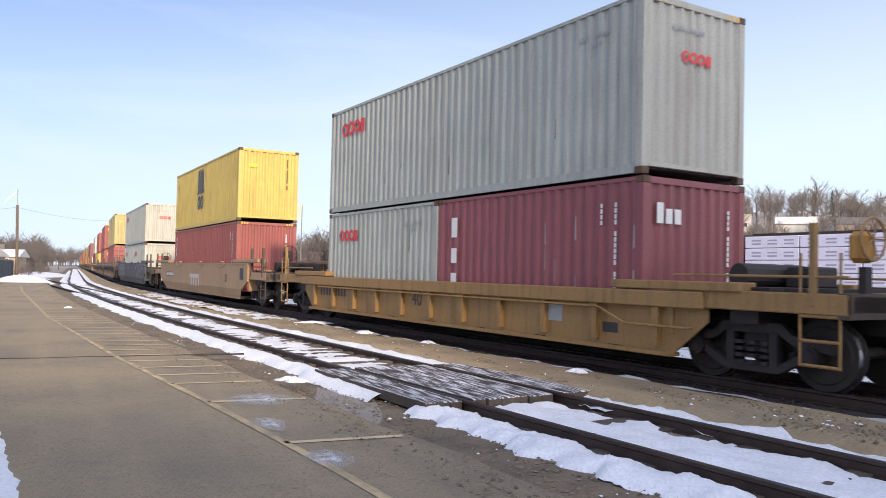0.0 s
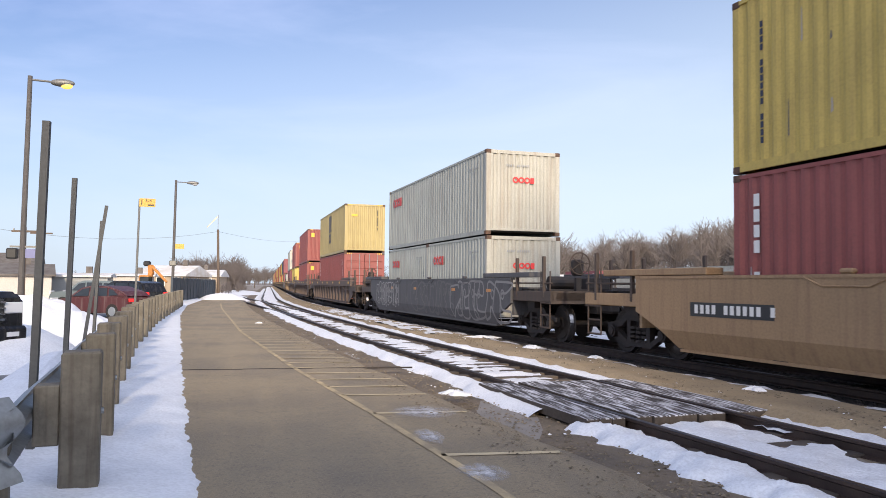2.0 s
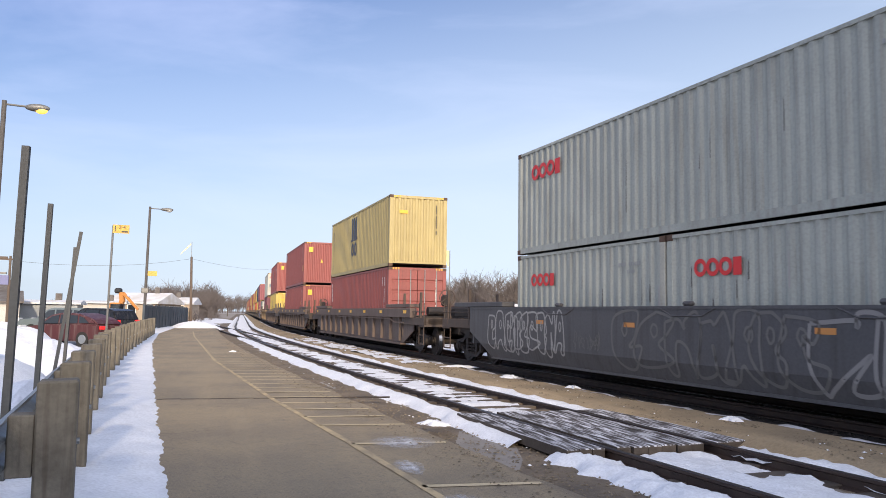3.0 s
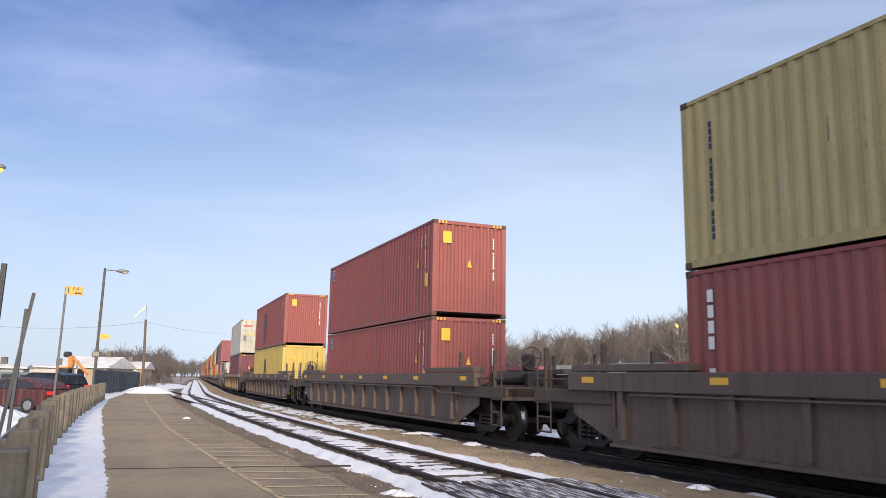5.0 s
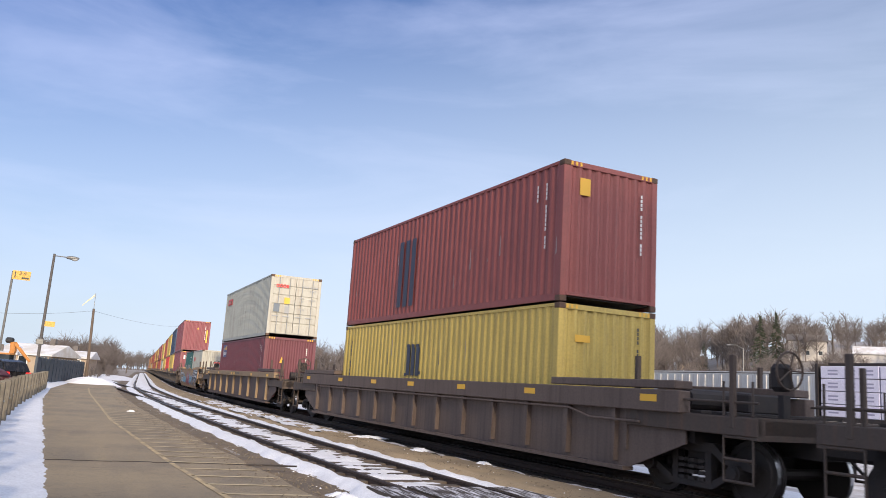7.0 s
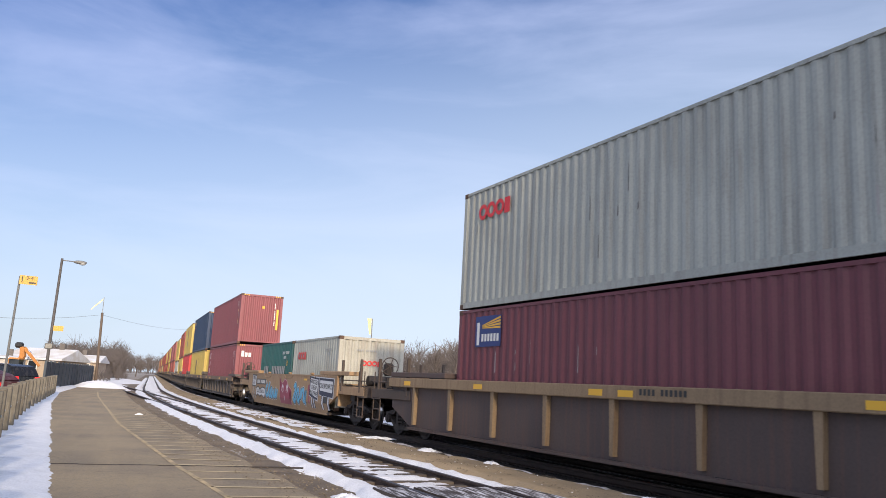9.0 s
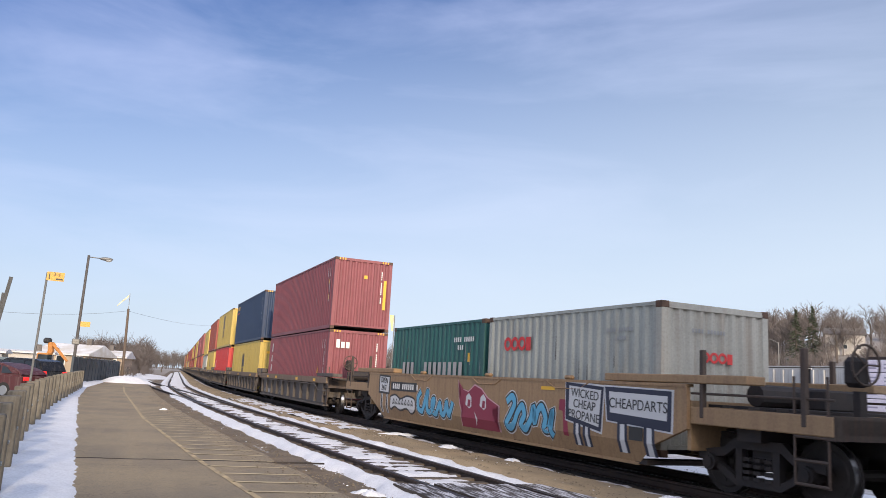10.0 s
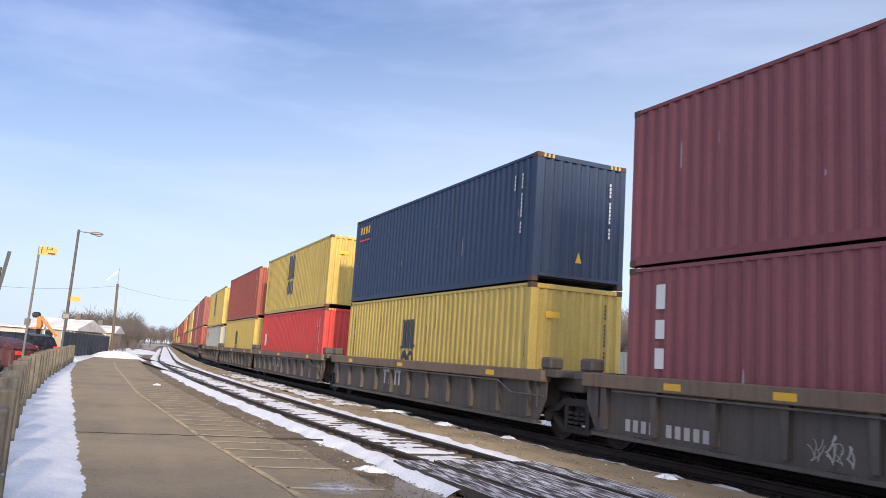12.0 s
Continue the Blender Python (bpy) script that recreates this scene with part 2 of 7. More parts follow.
def asphalt():
    """Worn asphalt: broad brown stains, pale and dark grit, fine wandering cracks."""
    m = bpy.data.materials.new("worn_asphalt")
    m.use_nodes = True
    n, l = m.node_tree.nodes, m.node_tree.links
    b = n["Principled BSDF"]
    co = n.new("ShaderNodeTexCoord").outputs["Object"]

    def field(scale, detail, lo, hi, stretch=None, rough=0.55):
        t, r = n.new("ShaderNodeTexNoise"), n.new("ShaderNodeMapRange")
        t.inputs["Scale"].default_value, t.inputs["Detail"].default_value, t.inputs["Roughness"].default_value = scale, detail, rough
        src = co
        if stretch:
            mp = n.new("ShaderNodeMapping")
            mp.inputs["Scale"].default_value, mp.inputs["Rotation"].default_value = stretch, (0, 0, 0.12)
            l.new(co, mp.inputs["Vector"])
            src = mp.outputs["Vector"]
        l.new(src, t.inputs["Vector"])
        r.inputs["From Min"].default_value, r.inputs["From Max"].default_value = lo, hi
        l.new(t.outputs["Fac"], r.inputs["Value"])
        return r.outputs["Result"], t.outputs["Fac"]

    def blend(fac, a, c, kind="MIX", amount=1.0):
        x, k = n.new("ShaderNodeMix"), n.new("ShaderNodeMath")
        x.data_type, x.blend_type = "RGBA", kind
        k.operation, k.inputs[1].default_value = "MULTIPLY", amount
        l.new(fac, k.inputs[0])
        l.new(k.outputs[0], x.inputs[0])
        if isinstance(a, tuple):
            x.inputs[6].default_value = (*a, 1)
        else:
            l.new(a, x.inputs[6])
        x.inputs[7].default_value = (*c, 1)
        return x.outputs[2]

    broad, _ = field(0.45, 6, 0.38, 0.64)
    lanes, _ = field(1.0, 6, 0.45, 0.7, (1.6, 0.16, 1))
    blotch, _ = field(3.2, 6, 0.5, 0.72, None, 0.7)
    pale, fine = field(75, 4, 0.53, 0.68, None, 0.8)
    dark, mid = field(38, 5, 0.51, 0.66, None, 0.8)
    col = blend(broad, (0.30, 0.238, 0.15), (0.205, 0.168, 0.118))
    col = blend(lanes, col, (0.345, 0.27, 0.165), "MIX", 0.75)
    col = blend(blotch, col, (0.21, 0.175, 0.125), "MIX", 0.6)
    col = blend(pale, col, (0.46, 0.39, 0.28), "MIX", 0.8)
    col = blend(dark, col, (0.13, 0.105, 0.085), "MIX", 0.85)
    # cracks along the edges of wobbling cells
    vo, mp, warp = n.new("ShaderNodeTexVoronoi"), n.new("ShaderNodeVectorMath"), n.new("ShaderNodeTexNoise")
    vo.feature = "DISTANCE_TO_EDGE"
    vo.inputs["Scale"].default_value, warp.inputs["Scale"].default_value = 0.28, 2.2
    warp.inputs["Detail"].default_value = 5
    mp.operation = "MULTIPLY_ADD"
    mp.inputs[1].default_value = (1.1, 1.1, 0)
    l.new(co, warp.inputs["Vector"])
    l.new(warp.outputs["Color"], mp.inputs[0])
    l.new(co, mp.inputs[2])
    l.new(mp.outputs[0], vo.inputs["Vector"])
    thin = n.new("ShaderNodeMapRange")
    thin.inputs["From Min"].default_value, thin.inputs["From Max"].default_value = 0.004, 0.0012
    l.new(vo.outputs["Distance"], thin.inputs["Value"])
    col = blend(thin.outputs["Result"], col, (0.11, 0.09, 0.065), "MIX", 0.4)
    l.new(col, b.inputs["Base Color"])
    b.inputs["Roughness"].default_value = 0.85
    bu, ad = n.new("ShaderNodeBump"), n.new("ShaderNodeMath")
    ad.operation = "ADD"
    l.new(fine, ad.inputs[0])
    l.new(mid, ad.inputs[1])
    l.new(ad.outputs[0], bu.inputs["Height"])
    bu.inputs["Strength"].default_value, bu.inputs["Distance"].default_value = 0.7, 0.012
    l.new(bu.outputs["Normal"], b.inputs["Normal"])
    return m


def frost():
    """A thin broken film of snow through which the ground shows."""
    m = material("frost_film", (0.72, 0.72, 0.74), 0.7, 0, (0.6, 0.6, 0.62), 3, 0.6, 60, 0.3)
    n, l = m.node_tree.nodes, m.node_tree.links
    t, r = n.new("ShaderNodeTexNoise"), n.new("ShaderNodeMapRange")
    t.inputs["Scale"].default_value, t.inputs["Detail"].default_value, t.inputs["Roughness"].default_value = 6, 8, 0.75
    r.inputs["From Min"].default_value, r.inputs["From Max"].default_value, r.inputs["To Max"].default_value = 0.36, 0.60, 0.9
    l.new(t.outputs["Fac"], r.inputs["Value"])
    # it thins out towards the rim
    co, far, rim, mul = n.new("ShaderNodeTexCoord"), n.new("ShaderNodeVectorMath"), n.new("ShaderNodeMapRange"), n.new("ShaderNodeMath")
    far.operation, far.inputs[1].default_value = "DISTANCE", (0.5, 0.5, 0.0)
    flat = n.new("ShaderNodeVectorMath")
    flat.operation, flat.inputs[1].default_value = "MULTIPLY", (1, 1, 0)
    l.new(co.outputs["Generated"], flat.inputs[0])
    l.new(flat.outputs[0], far.inputs[0])
    rim.inputs["From Min"].default_value, rim.inputs["From Max"].default_value = 0.5, 0.12
    l.new(far.outputs["Value"], rim.inputs["Value"])
    mul.operation = "MULTIPLY"
    l.new(rim.outputs["Result"], mul.inputs[0])
    l.new(r.outputs["Result"], mul.inputs[1])
    l.new(mul.outputs[0], n["Principled BSDF"].inputs["Alpha"])
    return m


FROST = frost()
ASPHALT = asphalt()
DIRT = material("brown_cinder_dirt", (0.33, 0.25, 0.15), 0.95, 0, (0.205, 0.16, 0.105), 0.8, 0.9, 22, 0.6,
                dirt=(0.44, 0.345, 0.22), dirt_amount=0.5, streak=(0.7, 0.25, 1), bump_dist=0.03)
MUD = material("wet_mud_ballast", (0.20, 0.152, 0.10), 0.85, 0, (0.095, 0.078, 0.062), 1.3, 0.95, 24, 0.7, bump_dist=0.03)
GROUND = material("winter_ground", (0.20, 0.165, 0.125), 0.95, 0, (0.42, 0.42, 0.43), 0.05, 0.9, 3, 0.6, bump_dist=0.05)
BALLAST = material("dark_ballast", (0.055, 0.045, 0.038), 0.95, 0, (0.03, 0.026, 0.024), 3, 0.8, 28, 1.0, bump_dist=0.04)
SNOW = material("old_snow", (0.80, 0.82, 0.86), 0.6, 0, (0.66, 0.68, 0.72), 2.6, 0.6, 30, 0.4, bump_dist=0.02)
DIRTY_SNOW = material("dirty_snow", (0.60, 0.60, 0.62), 0.7, 0, (0.30, 0.27, 0.24), 2.2, 0.9, 18, 0.7, bump_dist=0.03)
RAIL_STEEL = material("rusty_rail", (0.045, 0.03, 0.025), 0.6, 0.4, (0.08, 0.05, 0.035), 4, 0.6, 60, 0.1)
RAIL_HEAD = material("rail_head", (0.10, 0.085, 0.08), 0.42, 0.7, (0.05, 0.04, 0.035), 4, 0.5, 60, 0.05)
TIE = material("creosoted_tie", (0.06, 0.048, 0.04), 0.9, 0, (0.11, 0.09, 0.07), 6, 0.6, 30, 0.4, island=0.25, vary=True)
PLANK = material("crossing_timber", (0.05, 0.042, 0.04), 0.75, 0, (0.08, 0.07, 0.065), 3.0, 0.6, 40, 0.4, dirt=(0.62, 0.63, 0.68), dirt_amount=1.0,
                 streak=(14, 1.4, 9), island=0.2, dirt_from=0.45, dirt_to=0.60)
TIMBER = material("weathered_timber", (0.18, 0.16, 0.125), 0.85, 0, (0.10, 0.09, 0.07), 5, 0.7, 30, 0.5, dirt=(0.07, 0.055, 0.04),
                  dirt_amount=0.8, streak=(16, 16, 0.8), island=0.12, vary=True)
GALV = material("galvanised_steel", (0.33, 0.35, 0.36), 0.5, 0.7, (0.22, 0.24, 0.25), 4, 0.6, 30, 0.05)
FADED_YELLOW = material("faded_yellow_line", (0.56, 0.43, 0.24), 0.85, 0, (0.42, 0.33, 0.19), 1.6, 1.0, 60, 0.3,
                        dirt=(0.29, 0.235, 0.155), dirt_amount=0.85, streak=(4, 2, 1), dirt_from=0.40, dirt_to=0.62)
HATCH = material("pale_hatch_paint", (0.60, 0.49, 0.31), 0.85, 0, (0.44, 0.355, 0.22), 2.5, 1.0, 60, 0.2)
BARK = material("bare_bark", (0.085, 0.066, 0.053), 0.9, 0, (0.125, 0.105, 0.085), 3, 0.6, 20, 0.3, island=0.3)
TWIG = material("bare_twigs", (0.135, 0.114, 0.105), 0.9, 0, (0.18, 0.155, 0.14), 0.6, 0.7, 8, 0, island=0.3)
NEEDLE = material("conifer_needles", (0.035, 0.05, 0.028), 0.8, 0, (0.06, 0.07, 0.035), 1.5, 0.7, 10, 0, island=0.35)
# ---------------------------------------------------------------- building tools
def part(name, bm, mat, parent, label=""):
    me = bpy.data.meshes.new(name)
    bm.to_mesh(me)
    bm.free()
    return attach(name, me, mat, parent, label)


def attach(name, me, mat, parent, label=""):
    if mat and not me.materials:
        me.materials.append(mat)
    ob = new(name, me)
    ob.parent = parent
    if label:
        ob["label"] = label
    return ob


def thing(name, label, category, group="", kind="", at=None):
    ob = new(name)
    ob.empty_display_size = 0.3
    if at is not None:
        ob.matrix_world = at
    return tagged(ob, label, category, group, kind)


def solid(name, bm, mat, label="", category="", kind="", at=None, group=""):
    me = bpy.data.meshes.new(name)
    bm.to_mesh(me)
    bm.free()
    for m in (mat if isinstance(mat, (list, tuple)) else [mat]):
        me.materials.append(m)
    ob = new(name, me)
    if at is not None:
        ob.matrix_world = at
    return tagged(ob, label, category, group, kind)


def box(bm, x0, x1, y0, y1, z0, z1, bevel=0.0):
    """A box, its long edges chamfered when bevel is given."""
    r = bmesh.ops.create_cube(bm, size=1, matrix=Matrix.Translation(((x0 + x1) / 2, (y0 + y1) / 2, (z0 + z1) / 2))
                              @ Matrix.Diagonal((abs(x1 - x0), abs(y1 - y0), abs(z1 - z0), 1)))
    if bevel:
        edges = list({e for v in r["verts"] for e in v.link_edges})
        bmesh.ops.bevel(bm, geom=edges, offset=bevel, segments=1, affect="EDGES")
    return bm


def boxed(*a, bevel=0.0):
    return box(bmesh.new(), *a, bevel=bevel)


def rod(bm, a, b, r, r2=None, seg=8):
    """A round bar from a to b."""
    a, b = Vector(a), Vector(b)
    d = b - a
    m = Matrix.Translation((a + b) / 2) @ d.to_track_quat("Z", "Y").to_matrix().to_4x4()
    bmesh.ops.create_cone(bm, cap_ends=True, segments=seg, radius1=r, radius2=r if r2 is None else r2, depth=d.length, matrix=m)
    return bm


def pipe(points, r, seg=6):
    bm = bmesh.new()
    for a, b in zip(points, points[1:]):
        rod(bm, a, b, r, seg=seg)
    return bm


def prism(bm, outline, x0, x1):
    """An outline in (y, z), pushed from x0 to x1."""
    lo = [bm.verts.new((x0, y, z)) for y, z in outline]
    hi = [bm.verts.new((x1, y, z)) for y, z in outline]
    n = len(outline)
    bm.faces.new(lo)
    bm.faces.new(hi[::-1])
    for i in range(n):
        bm.faces.new((lo[i], hi[i], hi[(i + 1) % n], lo[(i + 1) % n]))
    bmesh.ops.recalc_face_normals(bm, faces=bm.faces)
    return bm


def grid_sheet(fn, nu, nv):
    """A sheet of nu x nv cells from fn(u, v) with u, v in 0..1."""
    bm = bmesh.new()
    vs = [[bm.verts.new(fn(i / nu, j / nv)) for j in range(nv + 1)] for i in range(nu + 1)]
    for i in range(nu):
        for j in range(nv):
            bm.faces.new((vs[i][j], vs[i + 1][j], vs[i + 1][j + 1], vs[i][j + 1])).smooth = True
    return bm


def lettering(name, text, size, mat, parent, m):
    """Readable words, as a flat mesh, lying in the plane of m."""
    cu = bpy.data.curves.new(name, "FONT")
    cu.body, cu.size, cu.align_x, cu.align_y, cu.extrude = text, size, "CENTER", "CENTER", 0.002
    tmp = bpy.data.objects.new(name, cu)
    scene.collection.objects.link(tmp)
    me = bpy.data.meshes.new_from_object(tmp)
    bpy.data.objects.remove(tmp)
    me.materials.clear()
    ob = attach(name, me, mat, parent)
    ob.matrix_basis = m
    return ob


# the line of the through track: straight far off, one long curve towards the viewer
CURVE_X, CURVE_TURN, CURVE_FROM, CURVE_TO = 9.0467 + 1.219, 0.1489, -9.96, 89.14
RAIL_Z = 0.15           # rail head of the through track
NEAR_Z = 0.0            # rail head of the near track
NEAR_OFF = -4.12        # the near track lies that far to the left of the through track


def track(s, off=0.0):
    """Plan point and heading (radians to the left of +y) at s along the through track, off to its right."""
    span = CURVE_TO - CURVE_FROM
    u = min(max(s - CURVE_FROM, 0.0), span)
    a = CURVE_TURN * (1 - u / span)
    lead = min(s, CURVE_FROM)
    x = CURVE_X - CURVE_TURN * lead - CURVE_TURN * (u - u * u / (2 * span))
    y = s - CURVE_TURN ** 2 / 2 * (lead + u - u * u / span + u ** 3 / (3 * span * span))
    return x + off * math.cos(a), y + off * math.sin(a), a


def strip(off_a, off_b, s0, s1, z, step=2.0, cells=1, rough=0.0, seed=0.0, edge=0.0, edge_scale=0.6, crown=0.0, bank=0.0):
    """A ribbon of ground along the track between two offsets, with a wandering edge and uneven height."""
    n = max(1, int((s1 - s0) / step))

    def at(u, v):
        s = s0 + (s1 - s0) * u
        a = off_a + edge * noise.noise((s * edge_scale, seed, 1.7)) + edge * 0.5 * noise.noise((s * edge_scale * 3.1, seed, 4.2)) + edge * 0.4 * noise.noise((s * edge_scale * 9.7, seed, 2.2))
        b = off_b + edge * noise.noise((s * edge_scale, seed, 9.1)) + edge * 0.5 * noise.noise((s * edge_scale * 3.3, seed, 7.7)) + edge * 0.4 * noise.noise((s * edge_scale * 9.1, seed, 5.7))
        o = a + (b - a) * v
        x, y, _ = track(s, o)
        h = z + rough * noise.noise((x * 1.9, y * 1.9, seed)) + rough * 0.6 * noise.noise((x * 6, y * 6, seed)) + rough * 0.4 * noise.noise((x * 17, y * 17, seed))
        h -= bank * max(0.0, 1 - v * 5)
        return x, y, h + crown * (1 - (2 * v - 1) ** 2) - (crown and 0.02)
    return grid_sheet(at, n, cells)
# ---------------------------------------------------------------- ground, tracks
def plot(points, y):
    """x on a bent line of (x, y) points."""
    for (xa, ya), (xb, yb) in zip(points, points[1:]):
        if y <= yb:
            break
    return xa + (xb - xa) * (y - ya) / (yb - ya)


def ground_sheet():
    # one sheet to the horizon; it climbs a wooded slope on the far side of the yard
    def at(u, v):
        x = -900 + 2100 * (u ** 1.0)
        y = -500 + 2700 * v
        d = (x - 90 - 0.04 * (y - 60)) / 130
        k = min(max(d, 0), 1)
        fade = min(max((420 - y) / 260, 0.18), 1)
        fade *= min(1.0, max(0.3, 1.5 * y / max(x, 1) - 0.5))
        h = 32 * k * k * (3 - 2 * k) * fade * (1 + 0.22 * noise.noise((x / 90, y / 90, 3)))
        return x, y, -0.16 + h
    return solid("ground", grid_sheet(at, 140, 150), GROUND, "snow-patched winter ground with a brown slope beyond the yard",
                 "ground", "structure")


ground_sheet()

LEFT_EDGE = [(0.55, -30), (0.35, -6), (0.2, 0), (-0.29, 5.92), (-0.51, 7.56), (-0.95, 11.4), (-2.2, 23), (-3.86, 38.6), (-5.1, 54.5), (-5.5, 74)]
PAVE_OFF = NEAR_OFF - 2.28


def pavement_sheet():
    def at(u, v):
        s = -30 + 103 * u
        xr, y, _ = track(s, PAVE_OFF)
        xr += 0.09 * noise.noise((y * 0.7, 2, 5)) + 0.05 * noise.noise((y * 2.6, 3, 5))
        xl = plot(LEFT_EDGE, y) - 0.5
        w = 0 if v < 1 else 1
        return xl + (xr - xl) * v, y, 0.003 * noise.noise((xl + v * 4, y * 0.4, 0)) - 0.012 - (0.05 if v == 1 else 0)
    return solid("pavement", grid_sheet(at, 206, 16), ASPHALT, "worn brown-grey asphalt platform, cracked and gritty", "pavement", "structure")


pavement = pavement_sheet()

# joint across the asphalt, the yellow edge line and its faded hatching
seam = bmesh.new()
for i in range(14):
    xa, xb = -1.55 + i * 0.31, -1.55 + (i + 1) * 0.31
    box(seam, xa, xb, 14.55 + 0.03 * math.sin(i * 1.7), 14.59 + 0.03 * math.sin(i * 1.7), -0.03, -0.003)
part("joint", seam, STEEL_DARK, pavement, "tar-filled joint")
LINE = [(2.2, 1.5), (1.85, 5.74), (1.38, 9.36), (0.62, 14.52), (-0.69, 25.5), (-2.6, 49), (-3.4, 62)]
bm = grid_sheet(lambda u, v: (plot(LINE, 1.5 + 58 * u) + 0.09 * (v - 0.5) + 0.015 * noise.noise((u * 90, v, 3)), 1.5 + 58 * u, -0.005), 240, 1)
part("edge_line", bm, FADED_YELLOW, pavement, "faded yellow edge line")
for i in range(27):
    y = (4.4, 7.0, 9.4)[i] if i < 3 else 11.0 + (i - 3) * 0.93
    x = plot(LINE, y)
    xr = min(x + 1.75, track(y + 0.2, PAVE_OFF)[0] - 0.25)
    bm = grid_sheet(lambda u, v: (x + (xr - x) * u, y + 0.10 * (v - 0.5) - 0.06 * u, -0.005), 8, 1)
    part("hatch_line", bm, HATCH, pavement)

# gravelly island between the tracks, near-black ballast under the through track, ballast under the near one
solid("cinder_island", strip(-3.0, -1.55, -40, 420, 0.03, 0.75, 10, 0.035, 2, 0.12, bank=0.19), DIRT, "brown cinder strip between two tracks", "ground", "structure")
solid("through_track_ballast", strip(-1.7, 3.2, -60, 900, -0.03, 3, 4, 0.03, 5, 0.06), BALLAST, "near-black ballast under the train", "ballast", "structure")
solid("near_track_ballast", strip(NEAR_OFF - 2.5, NEAR_OFF + 1.6, -40, 420, -0.155, 1.5, 6, 0.02, 8, 0.1), MUD, "muddy brown ballast along the near track", "ballast", "structure")
solid("yard_snow", strip(3.0, 34, -60, 900, -0.06, 6, 10, 0.10, 11, 1.5, 0.05), DIRTY_SNOW, "trodden snow across the rail yard", "snow", "structure")


def rails(name, off, z, s0, s1, step, label, curve=track, gauge=1.435):
    for side in (-1, 1):
        o = off + side * (gauge / 2 + 0.036)
        prof = [(-0.07, -0.165), (0.07, -0.165), (0.07, -0.15), (0.012, -0.13), (0.012, -0.05), (0.037, -0.035), (0.037, -0.004), (0.03, 0.0),
                (-0.03, 0.0), (-0.037, -0.004), (-0.037, -0.035), (-0.012, -0.05), (-0.012, -0.13), (-0.07, -0.15)]
        bm = bmesh.new()
        n = int((s1 - s0) / step)
        rows = []
        for i in range(n + 1):
            s = s0 + (s1 - s0) * i / n
            rows.append([bm.verts.new((*curve(s, o + px)[:2], z + pz)) for px, pz in prof])
        k = len(prof)
        for a, b in zip(rows, rows[1:]):
            for j in range(k):
                f = bm.faces.new((a[j], a[(j + 1) % k], b[(j + 1) % k], b[j]))
                f.material_index = 1 if j in (6, 7, 8) else 0
        bmesh.ops.recalc_face_normals(bm, faces=bm.faces)
        solid(name, bm, [RAIL_STEEL, RAIL_HEAD], label, "rail", "structure")


rails("near_rail", NEAR_OFF, NEAR_Z, -30, 420, 1.5, "rusty steel rail of the near track in snow")
rails("through_rail", 0, RAIL_Z, -60, 800, 4, "steel rail under the container train")


def turnout(s, off):
    """A siding that leaves the near track to the left."""
    x, y, a = track(s, NEAR_OFF + off)
    d = max(0.0, s - 34)
    return x - 0.00085 * d * d - 0.02 * d, y, a


rails("siding_rail", 0, NEAR_Z - 0.004, 36, 110, 2, "rusty rail of the siding that leaves to the snow bank", turnout)


def snow(name, label, *a, mat=None, **k):
    solid(name, strip(*a, **k), mat or SNOW, label, "snow", "structure")


snow("snow_berm", "ragged snow ridge along the near rail", NEAR_OFF - 1.50, NEAR_OFF - 0.86, -14, 9.5, -0.145, 0.06, 16, 0.05, 21.0, 0.22, 1.1, 0.12)
snow("snow_berm", "thin snow ridge along the near rail", NEAR_OFF - 1.46, NEAR_OFF - 0.88, 10.4, 220, -0.14, 0.2, 8, 0.03, 27.0, 0.16, 0.8, 0.13)
snow("snow_bed", "wind-packed snow between the near rails", NEAR_OFF - 0.62, NEAR_OFF + 0.64, -14, 9.2, -0.115, 0.1, 18, 0.055, 31.0, 0.06, 1.2, 0.04)
snow("snow_bed", "snow with tie marks between the near rails", NEAR_OFF - 0.60, NEAR_OFF + 0.62, 12.5, 300, -0.105, 0.16, 12, 0.05, 35.0, 0.06, 0.9, 0.05)
snow("snow_verge", "thin snow beyond the near rail", NEAR_OFF + 0.84, NEAR_OFF + 1.5, -14, 9.2, -0.085, 0.12, 10, 0.06, 41.0, 0.2, 1.0, 0.06)
snow("snow_verge", "patchy snow beyond the near rail", NEAR_OFF + 0.86, NEAR_OFF + 1.36, 12.6, 300, -0.10, 0.3, 6, 0.05, 45.0, 0.2, 0.5, 0.12)
snow("snow_patch", "melting snow patch on the cinder strip", -2.7, -1.75, 24, 46, 0.035, 0.5, 8, 0.07, 47.0, 0.3, 0.35)
snow("snow_line", "thin line of snow at the ballast edge", -1.66, -1.5, -6, 120, 0.03, 0.3, 3, 0.05, 49.0, 0.12, 0.8, mat=DIRTY_SNOW)
snow("snow_under_yard", "snow between the through track and the yard", 2.0, 3.2, -30, 500, -0.01, 1, 4, 0.05, 51.0, 0.2, 0.4)

